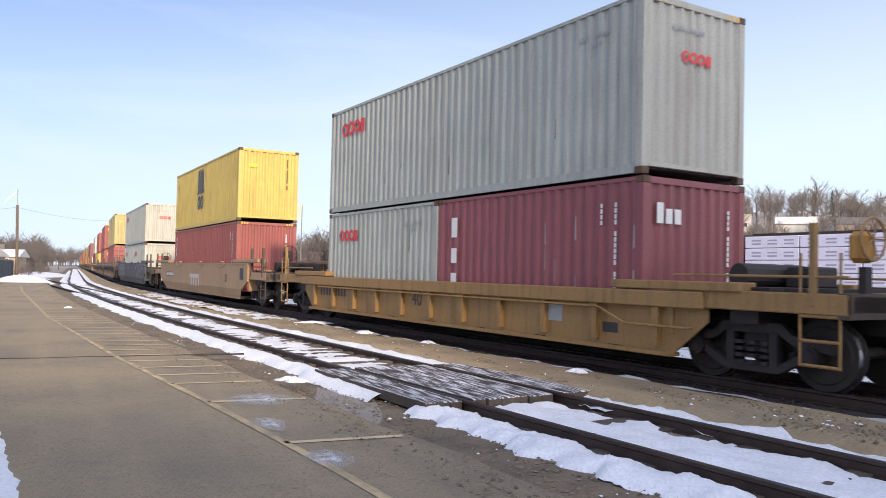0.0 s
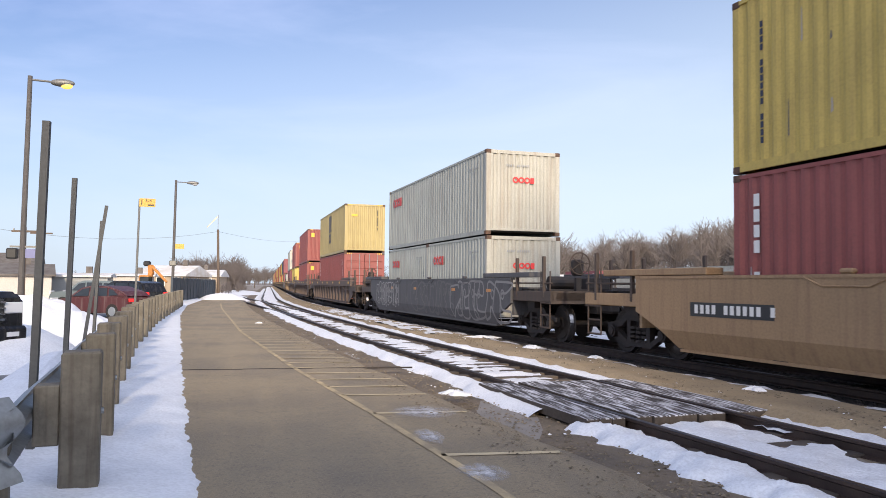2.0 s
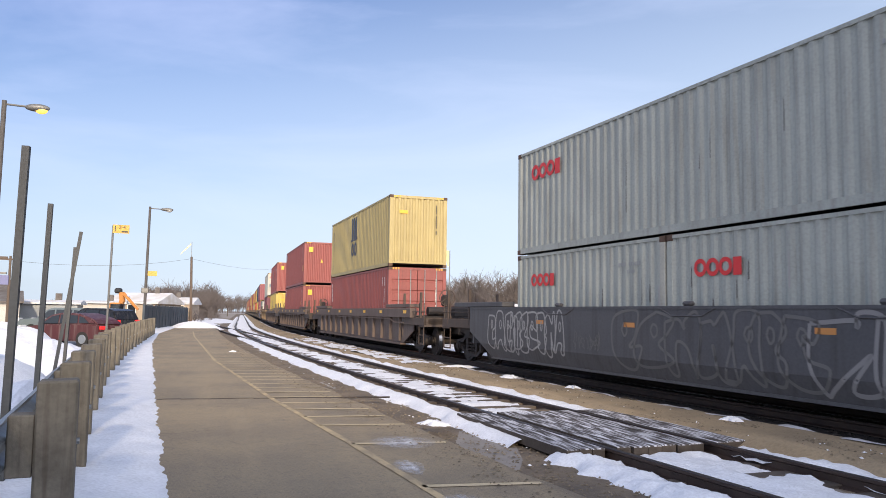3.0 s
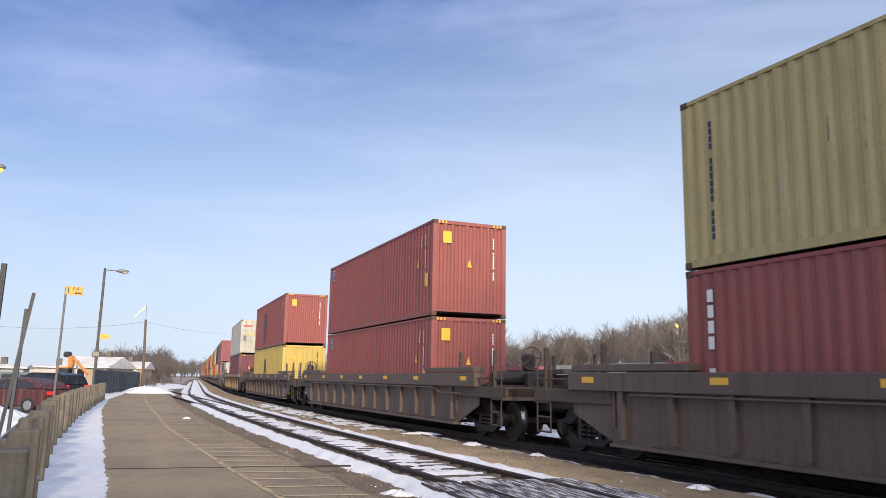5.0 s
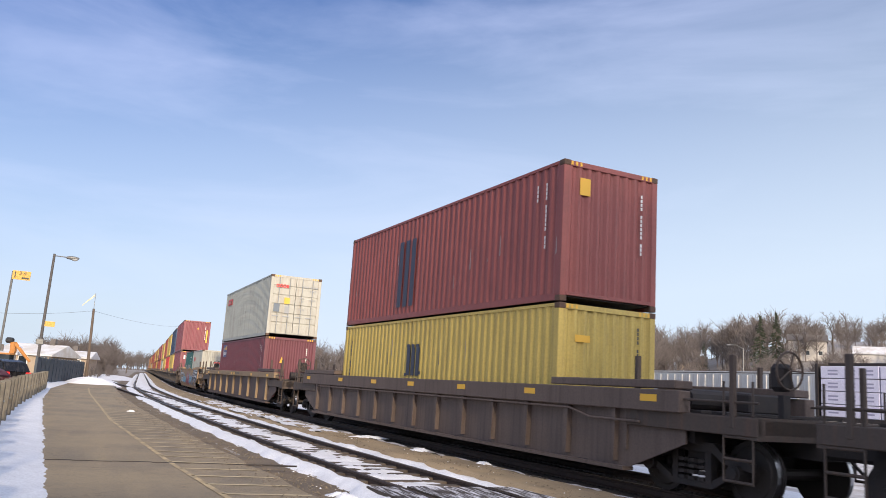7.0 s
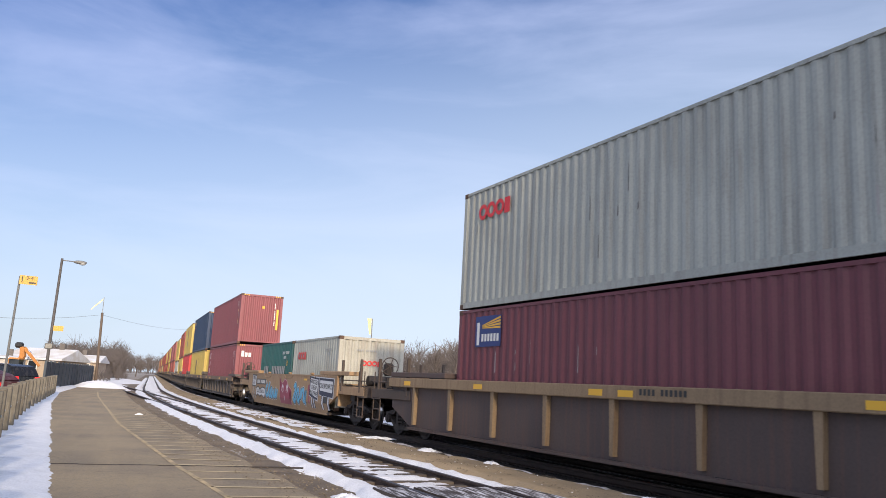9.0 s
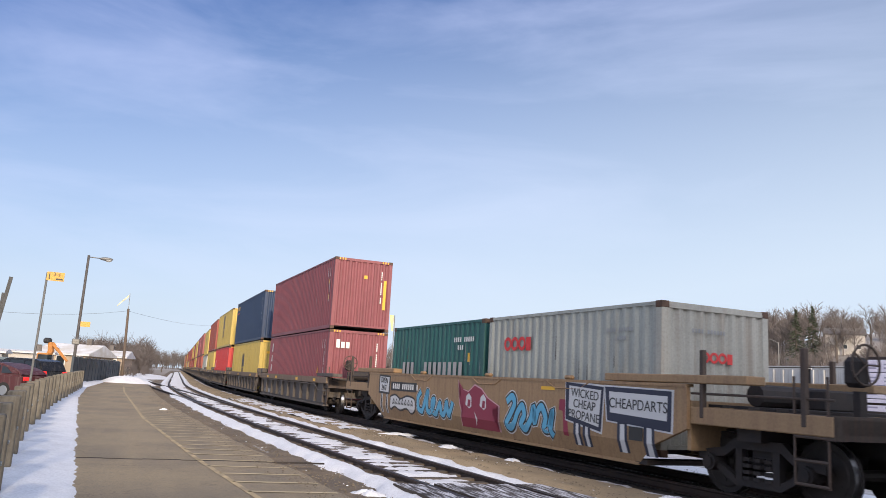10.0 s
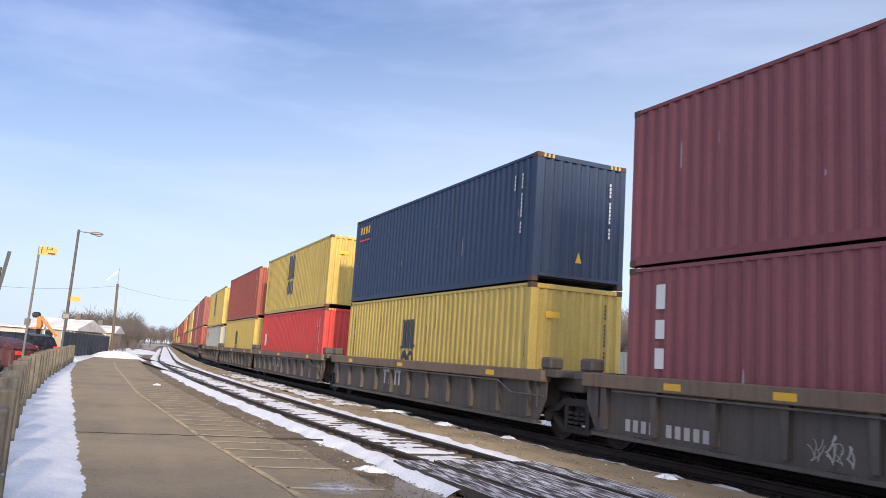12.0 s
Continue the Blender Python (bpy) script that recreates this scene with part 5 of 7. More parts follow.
brown_car(84.52)
load(84.9, [(column_box("oxide-red shipping container with door bars and a white column marking", "red", end="door"), 0, 0),
             (arch_box("faded straw-yellow shipping container with a navy emblem", colour="straw"), 0, HI)])
brown_car(108.02)
load(108.02, [(flag_box("maroon shipping container with a small blue flag", "red"), 0, 0),
             (flag_box("maroon shipping container with a small blue flag, stacked on top", "red"), 0, HI)])
brown_car(130.96)
bars = plain_box("red", "oxide-red shipping container with dark bars on its side, stacked on top")
sticker(bars, end_put(L40, 0.4, 2.2), 0.26, 0.36, YELLOW_MARK, "yellow sticker")
bm = bmesh.new()
for u in (0, 0.42, 0.84):
    bar_put(bm, side_put(L40, 4.1, 0.35), u, u + 0.27, 0, 1.9)
part("emblem", bm, NAVY_MARK, bars, "dark bar emblem")
load(130.96, [(arch_box("yellow shipping container with a navy emblem, in a well", size=0.66, base=0.8), 0, 0), (bars, 0, HI)], -0.05)
umber = well_car("ribbed", "umber", 8.35, 11.6, "dark umber well car with buff ribs and top rail", chord="buff", pitch=1.95, rib="buff", piped=False, marks=(-8.4, -4.9, -0.4, 0.4, 4.6, 8.4))
code_bars(umber, lambda u, v: (-1.506, -0.75 - u, 1.44 + v), 11, 0.1, BLACK_MARK)
ride(umber, 154.66)
beacon = plain_box("wine", "dark maroon shipping container with a navy panel")
sticker(beacon, side_put(L40, 0.85, 2.0), 1.15, 0.70, plain("deep_navy_panel", (0.02, 0.035, 0.15)), "navy panel")
for k in range(4):
    bm = bmesh.new()
    put = side_put(L40, 0.85, 2.0, 0.009)
    bm.faces.new([bm.verts.new(put(u, v)) for u, v in ((0.32, 0.42 + 0.02 * k), (1.13, 0.40 + 0.075 * k), (1.13, 0.45 + 0.075 * k), (0.32, 0.435 + 0.02 * k))])
    part("emblem_ray", bm, YELLOW_MARK, beacon, "yellow ray")
sticker(beacon, side_put(L40, 0.93, 2.04, 0.009), 0.12, 0.52, WHITE_MARK, "white tower mark")
for k in range(6):
    sticker(beacon, side_put(L40, 1.15 + k * 0.135, 2.12, 0.009), 0.09, 0.17, WHITE_MARK, "white block marking")
triangle_mark(beacon, end_put(L40, 0.75, 1.7), 0.2)
load(154.66, [(beacon, 0, 0), (grey_rings(40, True, "pale grey shipping container with door bars and stickers, stacked on top", "door"), 0, HI)])

# tan car under graffiti, one layer of short boxes
tagged_car = well_car("smooth", "tan", 7.3, 10.4, "tan well car under bright blue and maroon graffiti")
SPRAY_RIM = plain("white_spray", (0.55, 0.56, 0.57), 0.7)
SIGN_SPRAY = plain("dark_navy_spray", (0.03, 0.035, 0.06), 0.7)
BLUE_LAYERS = [(0.27, SPRAY_RIM, 1.497), (0.22, BLACK_MARK, 1.500), (0.145, SKY_MARK, 1.503)]
sprayed_line(tagged_car, [(3.0, 1.14), (3.2, 0.95), (3.12, 0.68), (2.86, 0.64), (2.7, 0.92), (2.56, 1.16), (2.58, 0.8), (2.44, 0.62), (2.2, 0.72), (2.1, 0.94), (2.24, 0.92), (2.2, 0.66),
                          (1.95, 0.62), (1.76, 0.88), (1.62, 0.62), (1.42, 0.68), (1.36, 0.92), (1.2, 0.62), (1.07, 0.78), (1.0, 0.95)], BLUE_LAYERS, "blue bubble graffiti with white rim")
sprayed_line(tagged_car, [(-1.72, 1.08), (-1.95, 1.2), (-2.06, 1.05), (-1.9, 0.82), (-1.74, 0.62), (-1.86, 0.54), (-2.06, 0.64), (-2.2, 0.88), (-2.38, 1.02), (-2.48, 0.84), (-2.36, 0.66), (-2.5, 0.56),
                          (-2.74, 0.76), (-2.84, 1.02), (-2.9, 0.72), (-3.0, 0.94), (-3.15, 1.04), (-3.3, 0.84), (-3.26, 0.62), (-3.44, 0.66), (-3.55, 0.98), (-3.5, 0.62), (-3.58, 0.5)], BLUE_LAYERS, "blue bubble graffiti with white rim")
OWL = [(0.70, 1.46), (0.42, 1.26), (0.15, 1.22), (-0.16, 1.38), (-0.5, 1.30), (-0.8, 1.12), (-1.34, 0.96), (-1.05, 0.86), (-1.2, 0.62), (-1.36, 0.40), (0.5, 0.40), (0.42, 0.70), (0.6, 0.95), (0.56, 1.2)]
sprayed_shape(tagged_car, [(y * 1.06 + 0.01, 0.9 + (z - 0.9) * 1.07 if z > 0.6 else z) for y, z in OWL], plain("pink_spray", (0.55, 0.33, 0.36), 0.7), 1.497, "pink graffiti rim")
sprayed_shape(tagged_car, OWL, MAROON_MARK, 1.500, "maroon graffiti bird head")
for y in (0.12, -0.62):
    sprayed_shape(tagged_car, [(y + 0.16, 0.92), (y + 0.13, 1.12), (y, 1.2), (y - 0.14, 1.1), (y - 0.16, 0.9), (y - 0.06, 0.84)], SPRAY_RIM, 1.503, "white graffiti eye")
    sprayed_shape(tagged_car, [(y + 0.05, 0.88), (y + 0.02, 1.05), (y - 0.1, 1.04), (y - 0.1, 0.88)], MAROON_MARK, 1.506, "maroon graffiti pupil")
sprayed_shape(tagged_car, [(-0.2, 0.78), (-0.3, 0.62), (-0.26, 0.45), (-0.38, 0.62)], SPRAY_RIM, 1.503, "white graffiti beak")
# two painted sign boards on posts
for rim, board, posts in (([(-4.0, 1.55), (-5.2, 1.49), (-5.14, 0.70), (-4.02, 0.86)], [(-4.12, 1.49), (-5.13, 1.43), (-5.07, 0.78), (-4.12, 0.93)], ((-4.28, -4.50), (-4.58, -4.80))),
                          ([(-5.24, 1.50), (-6.98, 1.47), (-6.96, 0.84), (-5.32, 0.92)], [(-5.36, 1.42), (-6.89, 1.39), (-6.87, 1.00), (-5.40, 1.06)], ((-5.60, -5.86), (-6.30, -6.56)))):
    cy, cz = sum(y for y, z in rim) / 4, sum(z for y, z in rim) / 4
    sprayed_shape(tagged_car, [(cy + (y - cy) * 1.05, cz + (z - cz) * 1.09) for y, z in rim], SPRAY_RIM, 1.497, "white spray rim")
    for a, b in posts:
        sprayed_shape(tagged_car, [(a, 0.92), (b, 0.92), (b - 0.03, 0.41), (a, 0.41)], SIGN_SPRAY, 1.499, "dark painted sign post")
        sprayed_shape(tagged_car, [(a - 0.08, 0.88), (b + 0.06, 0.88), (b + 0.04, 0.41), (a - 0.08, 0.41)], SPRAY_RIM, 1.5015, "white stripe of a painted post")
    sprayed_shape(tagged_car, rim, SIGN_SPRAY, 1.504, "dark painted sign frame")
    sprayed_shape(tagged_car, board, SPRAY_RIM, 1.507, "white painted sign board")


def sprayed_word(word, y, z, size, tilt=0.0):
    lettering("graffiti_word", word, size, BLACK_MARK, tagged_car, Matrix(((0, 0, -1, -1.511), (-1, 0, 0, y), (0, 1, 0, z), (0, 0, 0, 1))) @ Matrix.Rotation(radians(tilt), 4, "Z"))


for word, y, z in (("WICKED", -4.63, 1.335), ("CHEAP", -4.62, 1.14), ("PROPANE", -4.60, 0.94)):
    sprayed_word(word, y, z, 0.225, -4)
sprayed_word("CHEAPDARTS", -6.13, 1.21, 0.245, -1)
sticker(tagged_car, lambda u, v: (-1.512, -5.93 - u, 0.64 + v), 0.36, 0.22, BLACK_MARK, "black data panel")
sprayed_shape(tagged_car, [(-3.78, 1.22), (-4.0, 1.22), (-4.12, 0.55), (-3.95, 0.55), (-3.9, 1.0), (-3.76, 1.02)], MAROON_MARK, 1.4965, "old maroon paint")
sticker(tagged_car, lambda u, v: (-1.500, 5.30 - u, 1.10 + v), 1.95, 0.25, BLACK_MARK, "dark number panel")
code_bars(tagged_car, lambda u, v: (-1.503, 5.15 - u, 1.15 + v), 13, 0.15, WHITE_MARK)
sprayed_shape(tagged_car, [(6.35, 1.54), (5.38, 1.52), (5.40, 0.97), (6.33, 0.99)], BLACK_MARK, 1.499, "black painted sign frame")
sprayed_shape(tagged_car, [(6.26, 1.49), (5.46, 1.47), (5.48, 1.03), (6.25, 1.05)], SPRAY_RIM, 1.502, "white painted sign board")
sprayed_word("OPEN", 5.87, 1.37, 0.24, -2)
sprayed_word("24/7", 5.87, 1.15, 0.24, -2)
for y in (6.12, 5.68):
    sprayed_shape(tagged_car, [(y, 0.98), (y - 0.16, 0.98), (y - 0.18, 0.42), (y - 0.02, 0.42)], SPRAY_RIM, 1.497, "white stripe of a painted post")
    sprayed_shape(tagged_car, [(y - 0.04, 0.98), (y - 0.12, 0.98), (y - 0.14, 0.42), (y - 0.06, 0.42)], BLACK_MARK, 1.500, "black stripe of a painted post")
cloud = [(5.3, 0.92), (4.9, 0.98), (4.5, 0.88), (4.0, 0.97), (3.45, 0.90), (3.38, 0.62), (3.7, 0.50), (4.0, 0.62), (4.5, 0.55), (4.9, 0.64), (5.28, 0.56)]
sprayed_shape(tagged_car, cloud, SPRAY_RIM, 1.496, "white graffiti cloud")
sprayed_line(tagged_car, cloud + cloud[:1], [(0.05, BLACK_MARK, 1.500)], "black graffiti outline")
for k in range(7):
    sprayed_line(tagged_car, [(5.1 - k * 0.23, 0.70), (5.02 - k * 0.23, 0.86), (4.95 - k * 0.23, 0.72), (5.05 - k * 0.23, 0.76)], [(0.035, BLACK_MARK, 1.499)], "black graffiti scrawl")
sticker(tagged_car, lambda u, v: (-1.499, -3.1 - u, 1.38 + v), 0.5, 0.07, YELLOW_MARK, "worn amber reflector")
ride(tagged_car, 176.24)
green = container("green", 20, False, "wall", "short sea-green shipping container with worn white bars")
bm = bmesh.new()
rnd = random.Random(3)
for k in range(13):
    if k not in (3, 4):
        bar_put(bm, side_put(L20, 0.9, 1.02), k * 0.32, k * 0.32 + 0.2, 0.0 if k % 3 else 0.1, 0.52)
tagged(part("worn_marking", bm, CHALK, green, "worn white bars"), kind="stuff")
code_bars(green, side_put(L20, L20 - 1.7, 2.05), 10, 0.12, WHITE_MARK)
code_bars(green, side_put(L20, L20 - 1.45, 1.85), 3, 0.12, WHITE_MARK)
sticker(green, side_put(L20, L20 - 0.85, 1.55), 0.12, 0.22, YELLOW_MARK, "yellow sticker")
load(176.24, [(grey_rings(20, False, "short pale grey shipping container with red rings and a rusty end"), -L20 / 2 - 0.30, 0), (green, L20 / 2 - 0.08, 0)], 0.04)

# articulated sets: wells that share their trucks
art_front = well_car("ribbed", "black", 6.75, 7.7, "sooty grey well car with ribbed sides, first of a jointed set", True, False, True, False, "rust", 1.36, 0.3, (-5.2, -2.0, 2.54, 4.68))
code_bars(art_front, lambda u, v: (-1.366, 5.94 - u, 0.42 + v), 11, 0.2, CHALK)
sprayed(art_front, lambda u, v: (-1.368, 2.33 - u, 0.42 + v), 5, CHALK, 21, 0.36)
art_mid = well_car("ribbed", "black", 6.75, 7.7, "sooty grey well car with ribbed sides in a jointed set", False, False, True, False, "rust", 1.36, 0.3, (-4.9, 0.5, 4.9))
bm = bmesh.new()
for u in (0.0, 0.4, 0.85, 1.15):
    bar_put(bm, lambda u_, v_: (-1.366, 2.0 - u_, 0.62 + v_), u, u + 0.12, 0, 0.35)
bar_put(bm, lambda u_, v_: (-1.366, 2.0 - u_, 0.62 + v_), -0.1, 1.3, 0.35, 0.48)
part("emblem", bm, CHALK, art_mid, "worn white emblem")
art_rear = well_car("ribbed", "black", 6.75, 7.7, "sooty grey well car with ribbed sides, last of a jointed set", False, True, False, False, "rust", 1.36, 0.3, (-4.9, 0.5, 4.9))
used = set()


def art(kind, centre):
    c = kind if kind not in used else copy_thing(kind, Matrix())
    used.add(kind)
    ride(c, centre)


stack_word = word_box("maroon shipping container with white block markings", "maroon")
stack_top = plain_box("maroon", "maroon shipping container with an orange strip, stacked on top")
sticker(stack_top, end_put(L40, 2.1, 0.9), 0.12, 1.2, YELLOW_MARK, "orange strip")
sticker(stack_top, end_put(L40, 1.25, 2.1), 0.14, 0.14, YELLOW_MARK, "orange sticker")
sticker(stack_word, side_put(L40, L40 - 1.75, 0.62), 0.34, 0.2, YELLOW_MARK, "yellow sticker")
triangle_mark(stack_word, side_put(L40, L40 - 1.6, 1.15), 0.18)
triangle_mark(stack_top, side_put(L40, L40 - 0.75, 1.2), 0.18)
sticker(stack_top, side_put(L40, L40 - 0.75, 1.85), 0.12, 0.16, YELLOW_MARK, "orange sticker")
art(art_front, 195.66)
load(195.66, [(stack_word, 0, 0), (stack_top, 0, HI)])
blue = plain_box("blue", "navy blue shipping container with small yellow lettering bars, stacked on top")
code_bars(blue, side_put(L40, 0.5, 2.35), 5, 0.26, YELLOW_MARK)
sticker(blue, side_put(L40, 0.5, 2.1), 1.0, 0.06, RED_MARK, "red bar")
triangle_mark(blue, end_put(L40, 1.1, 0.5), 0.17)
art(art_mid, 211.09)
load(211.09, [(arch_box("yellow shipping container with a navy emblem, in a jointed well", True, size=0.66, base=0.8), 0, 0), (blue, 0, HI)], -0.02)
bright = plain_box("bright", "bright red shipping container with a white panel")
sticker(bright, side_put(L40, 0.9, 1.3), 0.45, 0.6, WHITE_MARK, "white panel")
art(art_mid, 226.5)
load(226.5, [(bright, 0, 0), (arch_box("yellow shipping container with a navy emblem, stacked on top"), 0, HI)], -0.06)
art(art_mid, 241.24)
load(241.24, [(arch_box("yellow shipping container, in a jointed well", size=0.66, base=0.8), 0, 0), (plain_box("orange", "orange-red shipping container, stacked on top"), 0, HI)], -0.1)
art(art_rear, 256.6)
load(256.6, [(grey_rings(40, False, "pale grey shipping container, in a jointed well"), 0, 0), (arch_box("yellow shipping container, stacked on top"), 0, LO)])

# the far part of the train: the same kinds again
STOCK = {}


def again(kind):
    """One more container of a kind."""
    if kind not in STOCK:
        STOCK[kind] = {
            "yellow": lambda: arch_box("yellow shipping container far down the train"),
            "white": lambda: grey_rings(40, True, "pale shipping container far down the train"),
            "red": lambda: plain_box("red", "oxide-red shipping container far down the train"),
            "orange": lambda: plain_box("orange", "orange-red shipping container far down the train"),
            "maroon": lambda: word_box("maroon shipping container far down the train"),
        }[kind]()
        return STOCK[kind]
    return copy_thing(STOCK[kind], Matrix())


FAR = [("orange", "red"), ("red", "maroon"), ("yellow", "yellow"), ("orange", "red"), ("red", "yellow"), ("orange", "orange"), ("red", "red"),
       ("yellow", "orange"), ("white", "red"), ("red", "orange"), ("yellow", "yellow"), ("maroon", "red"), ("orange", "orange"), ("yellow", "red"),
       ("red", "yellow"), ("orange", "red"), ("white", "white")]
centre = 256.6
for i, (low, high) in enumerate(FAR):
    centre += 19.6 if i % 5 == 0 else 15.4
    art(art_front if i % 5 == 0 else art_rear if i % 5 == 4 else art_mid, centre)
    load(centre, [(again(low), 0, 0), (again(high), 0, HI)])
# ---------------------------------------------------------------- guard rail, snow strip, poles
POST_LINE = [(-0.55, 2.0), (-1.18, 6.0), (-1.43, 7.9), (-1.76, 10.1), (-2.03, 12.2), (-2.3, 14.3), (-2.58, 16.5), (-2.83, 18.6), (-3.75, 29), (-5.22, 52), (-6.2, 66)]


def line_heading(points, y):
    return math.degrees(math.atan2(-(plot(points, y + 0.5) - plot(points, y - 0.5)), 1.0))


def snow_strip():
    def at(u, v):
        y = -14 + 88 * u
        xa, xb = plot(POST_LINE, y) - 0.55, plot(LEFT_EDGE, y) + 0.07 * noise.noise((y * 1.1, 3, 1)) + 0.045 * noise.noise((y * 4.3, 6, 1)) + 0.03 * noise.noise((y * 7.5, 6, 1))
        x = xa + (xb - xa) * v
        h = 0.11 * (1 - v ** 3) + 0.04 * noise.noise((x * 0.8, y * 0.6, 4)) + 0.02 * noise.noise((x * 5, y * 4, 9)) + 0.014 * noise.noise((x * 14, y * 14, 9)) + 0.1 * max(0, 0.35 - v)
        return x, y, -0.01 + max(h, 0.012) - (0.05 if v == 1 else 0)
    return solid("snow_strip", grid_sheet(at, 1100, 18), SNOW, "trodden white snow strip beside the asphalt", "snow", "structure")


snow_strip()


def guard_post(y):
    bm = boxed(-0.13, 0.13, -0.13, 0.13, -0.1, 1.05 + 0.03 * noise.noise((y * 3, 1, 1)), bevel=0.015)
    for v in bm.verts:                      # worn tops
        if v.co.z > 0.5:
            v.co.z += 0.03 * v.co.x
    return bm


fence = thing("guard_rail", "weathered timber guard posts carrying a galvanised steel beam", "guard rail")
ys = [6.0 + 2.05 * i for i in range(23)]
for y in ys:
    p = part("post", guard_post(y), TIMBER, fence)
    p.matrix_basis = pose(plot(POST_LINE, y), y, 0, 1.2 * noise.noise((y, 1, 0)), 1.5 * noise.noise((y, 2, 0)), line_heading(POST_LINE, y))
    b = part("spacer_block", boxed(-0.30, -0.13, -0.10, 0.10, 0.40, 0.82, bevel=0.01), TIMBER, fence)
    b.matrix_basis = p.matrix_basis.copy()
    bolt = part("bolt", rod(bmesh.new(), (0.13, 0, 0.62), (0.15, 0, 0.62), 0.022, seg=8), GALV, fence)
    bolt.matrix_basis = p.matrix_basis.copy()
prof = [(0.0, 0.46), (0.07, 0.50), (0.07, 0.56), (0.0, 0.61), (0.0, 0.65), (0.07, 0.70), (0.07, 0.76), (0.0, 0.80)]
bm = bmesh.new()
rows = []
for i in range(48):
    y = 5.0 + i
    x = plot(POST_LINE, y) - 0.31
    rows.append([bm.verts.new((x - d, y, z)) for d, z in prof])
for a, b in zip(rows, rows[1:]):
    for j in range(len(prof) - 1):
        bm.faces.new((a[j], b[j], b[j + 1], a[j + 1]))
ob = part("steel_beam", bm, GALV, fence, "galvanised steel beam")
bm = grid_sheet(lambda u, v: (plot(POST_LINE, 5.0) - 0.31 - 0.45 * math.sin(u * 1.9) * 0.6 + 0.05 * math.cos(v * 9), 5.05 - 0.55 * u, 0.36 + 0.5 * v - 0.1 * u * (1 - v)), 8, 10)
part("end_wing", bm, GALV, fence, "flared dented steel end wing")
bm = boxed(-0.12, 0.12, -0.10, 0.10, -0.1, 0.80, bevel=0.015)
p = part("end_post", bm, TIMBER, fence)
p.matrix_basis = pose(plot(POST_LINE, 5.0) - 0.52, 5.25, 0, 0, 0, 12)


STAKE = material("dull_stake_steel", (0.085, 0.09, 0.092), 0.7, 0.2, (0.07, 0.07, 0.07), 3, 0.6, 30, 0.05)


def stake(x0, y0, z0, x1, y1, z1, w):
    d = Vector((x1 - x0, y1 - y0, z1 - z0))
    bm = bmesh.new()
    for a in ((-w, 0), (w, 0)):
        box(bm, a[0] - 0.008, a[0] + 0.008, -0.03, 0.03, 0, d.length)
    box(bm, -w, w, -0.03, -0.02, 0, d.length)
    solid("steel_stake", bm, STAKE, "tall leaning galvanised channel stake behind the guard rail", "stake", "", group="stakes",
          at=Matrix.Translation((x0, y0, z0)) @ d.to_track_quat("Z", "Y").to_matrix().to_4x4())


stake(-1.83, 7.2, -0.1, -1.78, 7.2, 2.92, 0.022)
stake(-2.5, 11.16, -0.1, -2.44, 11.16, 2.92, 0.022)
stake(-3.27, 15.6, -0.1, -2.89, 15.66, 2.97, 0.022)
stake(-3.66, 18.6, -0.1, -3.54, 18.59, 2.89, 0.022)

POLE_WOOD = material("pole_wood", (0.125, 0.095, 0.072), 0.85, 0, (0.11, 0.075, 0.055), 2, 0.7, 20, 0.3, dirt=(0.08, 0.06, 0.045), dirt_amount=0.6, streak=(14, 14, 0.5))
LAMP_GREY = material("lamp_grey_paint", (0.20, 0.20, 0.19), 0.5, 0.4, (0.13, 0.125, 0.12), 3, 0.5, 30, 0.05)
SODIUM = plain("sodium_glow", (1.0, 0.52, 0.10), 0.4, 0, 1.3)
LENS_OFF = plain("dull_lamp_lens", (0.35, 0.36, 0.36), 0.25)
SIGN_YELLOW = material("sign_yellow", (0.62, 0.36, 0.06), 0.5, 0, (0.50, 0.29, 0.05), 4, 0.5, 40, 0.03)


def street_lamp(x, y, top, reach, lit, mat, r, label):
    L = thing("street_lamp", label, "street lamp", "street lamps", at=pose(x, y, 0))
    part("pole", rod(bmesh.new(), (0, 0, -0.3), (0.08, 0, top), r, r * 0.75, 12), mat, L)
    part("arm", pipe([(0.08, 0, top - 0.12), (reach * 0.6, 0.08, top - 0.14)], 0.035, 8), LAMP_GREY, L)
    bm = bmesh.new()
    bmesh.ops.create_icosphere(bm, subdivisions=3, radius=1, matrix=Matrix.Translation((reach * 0.82, 0.1, top - 0.15)) @ Matrix.Diagonal((reach * 0.30, 0.15, 0.13, 1)))
    part("lamp_head", bm, LAMP_GREY, L)
    bm = bmesh.new()
    bmesh.ops.create_icosphere(bm, subdivisions=3, radius=1, matrix=Matrix.Translation((reach * 0.92, 0.1, top - 0.23)) @ Matrix.Diagonal((reach * 0.15, 0.12, 0.12, 1)))
    part("lens", bm, SODIUM if lit else LENS_OFF, L, "glowing sodium lens" if lit else "")
    return L


DARK_POLE = material("dark_weathered_pole", (0.075, 0.07, 0.068), 0.75, 0, (0.11, 0.10, 0.095), 2, 0.7, 20, 0.3)
lamp_a = street_lamp(-7.78, 27.9, 8.3, 1.28, True, DARK_POLE, 0.10, "lit sodium street lamp on a dark weathered pole")
part("loudspeaker", boxed(-0.45, -0.12, -0.1, 0.15, 2.25, 2.6, bevel=0.04), BLACK_MARK, lamp_a, "black loudspeaker")
part("notice_plate", boxed(0.12, 0.52, -0.03, 0.03, 2.28, 2.58), plain("plate_blue", (0.16, 0.17, 0.32)), lamp_a, "blue-grey plate")
part("bracket", boxed(-0.35, 0.45, -0.04, 0.04, 2.62, 2.68), LAMP_GREY, lamp_a)
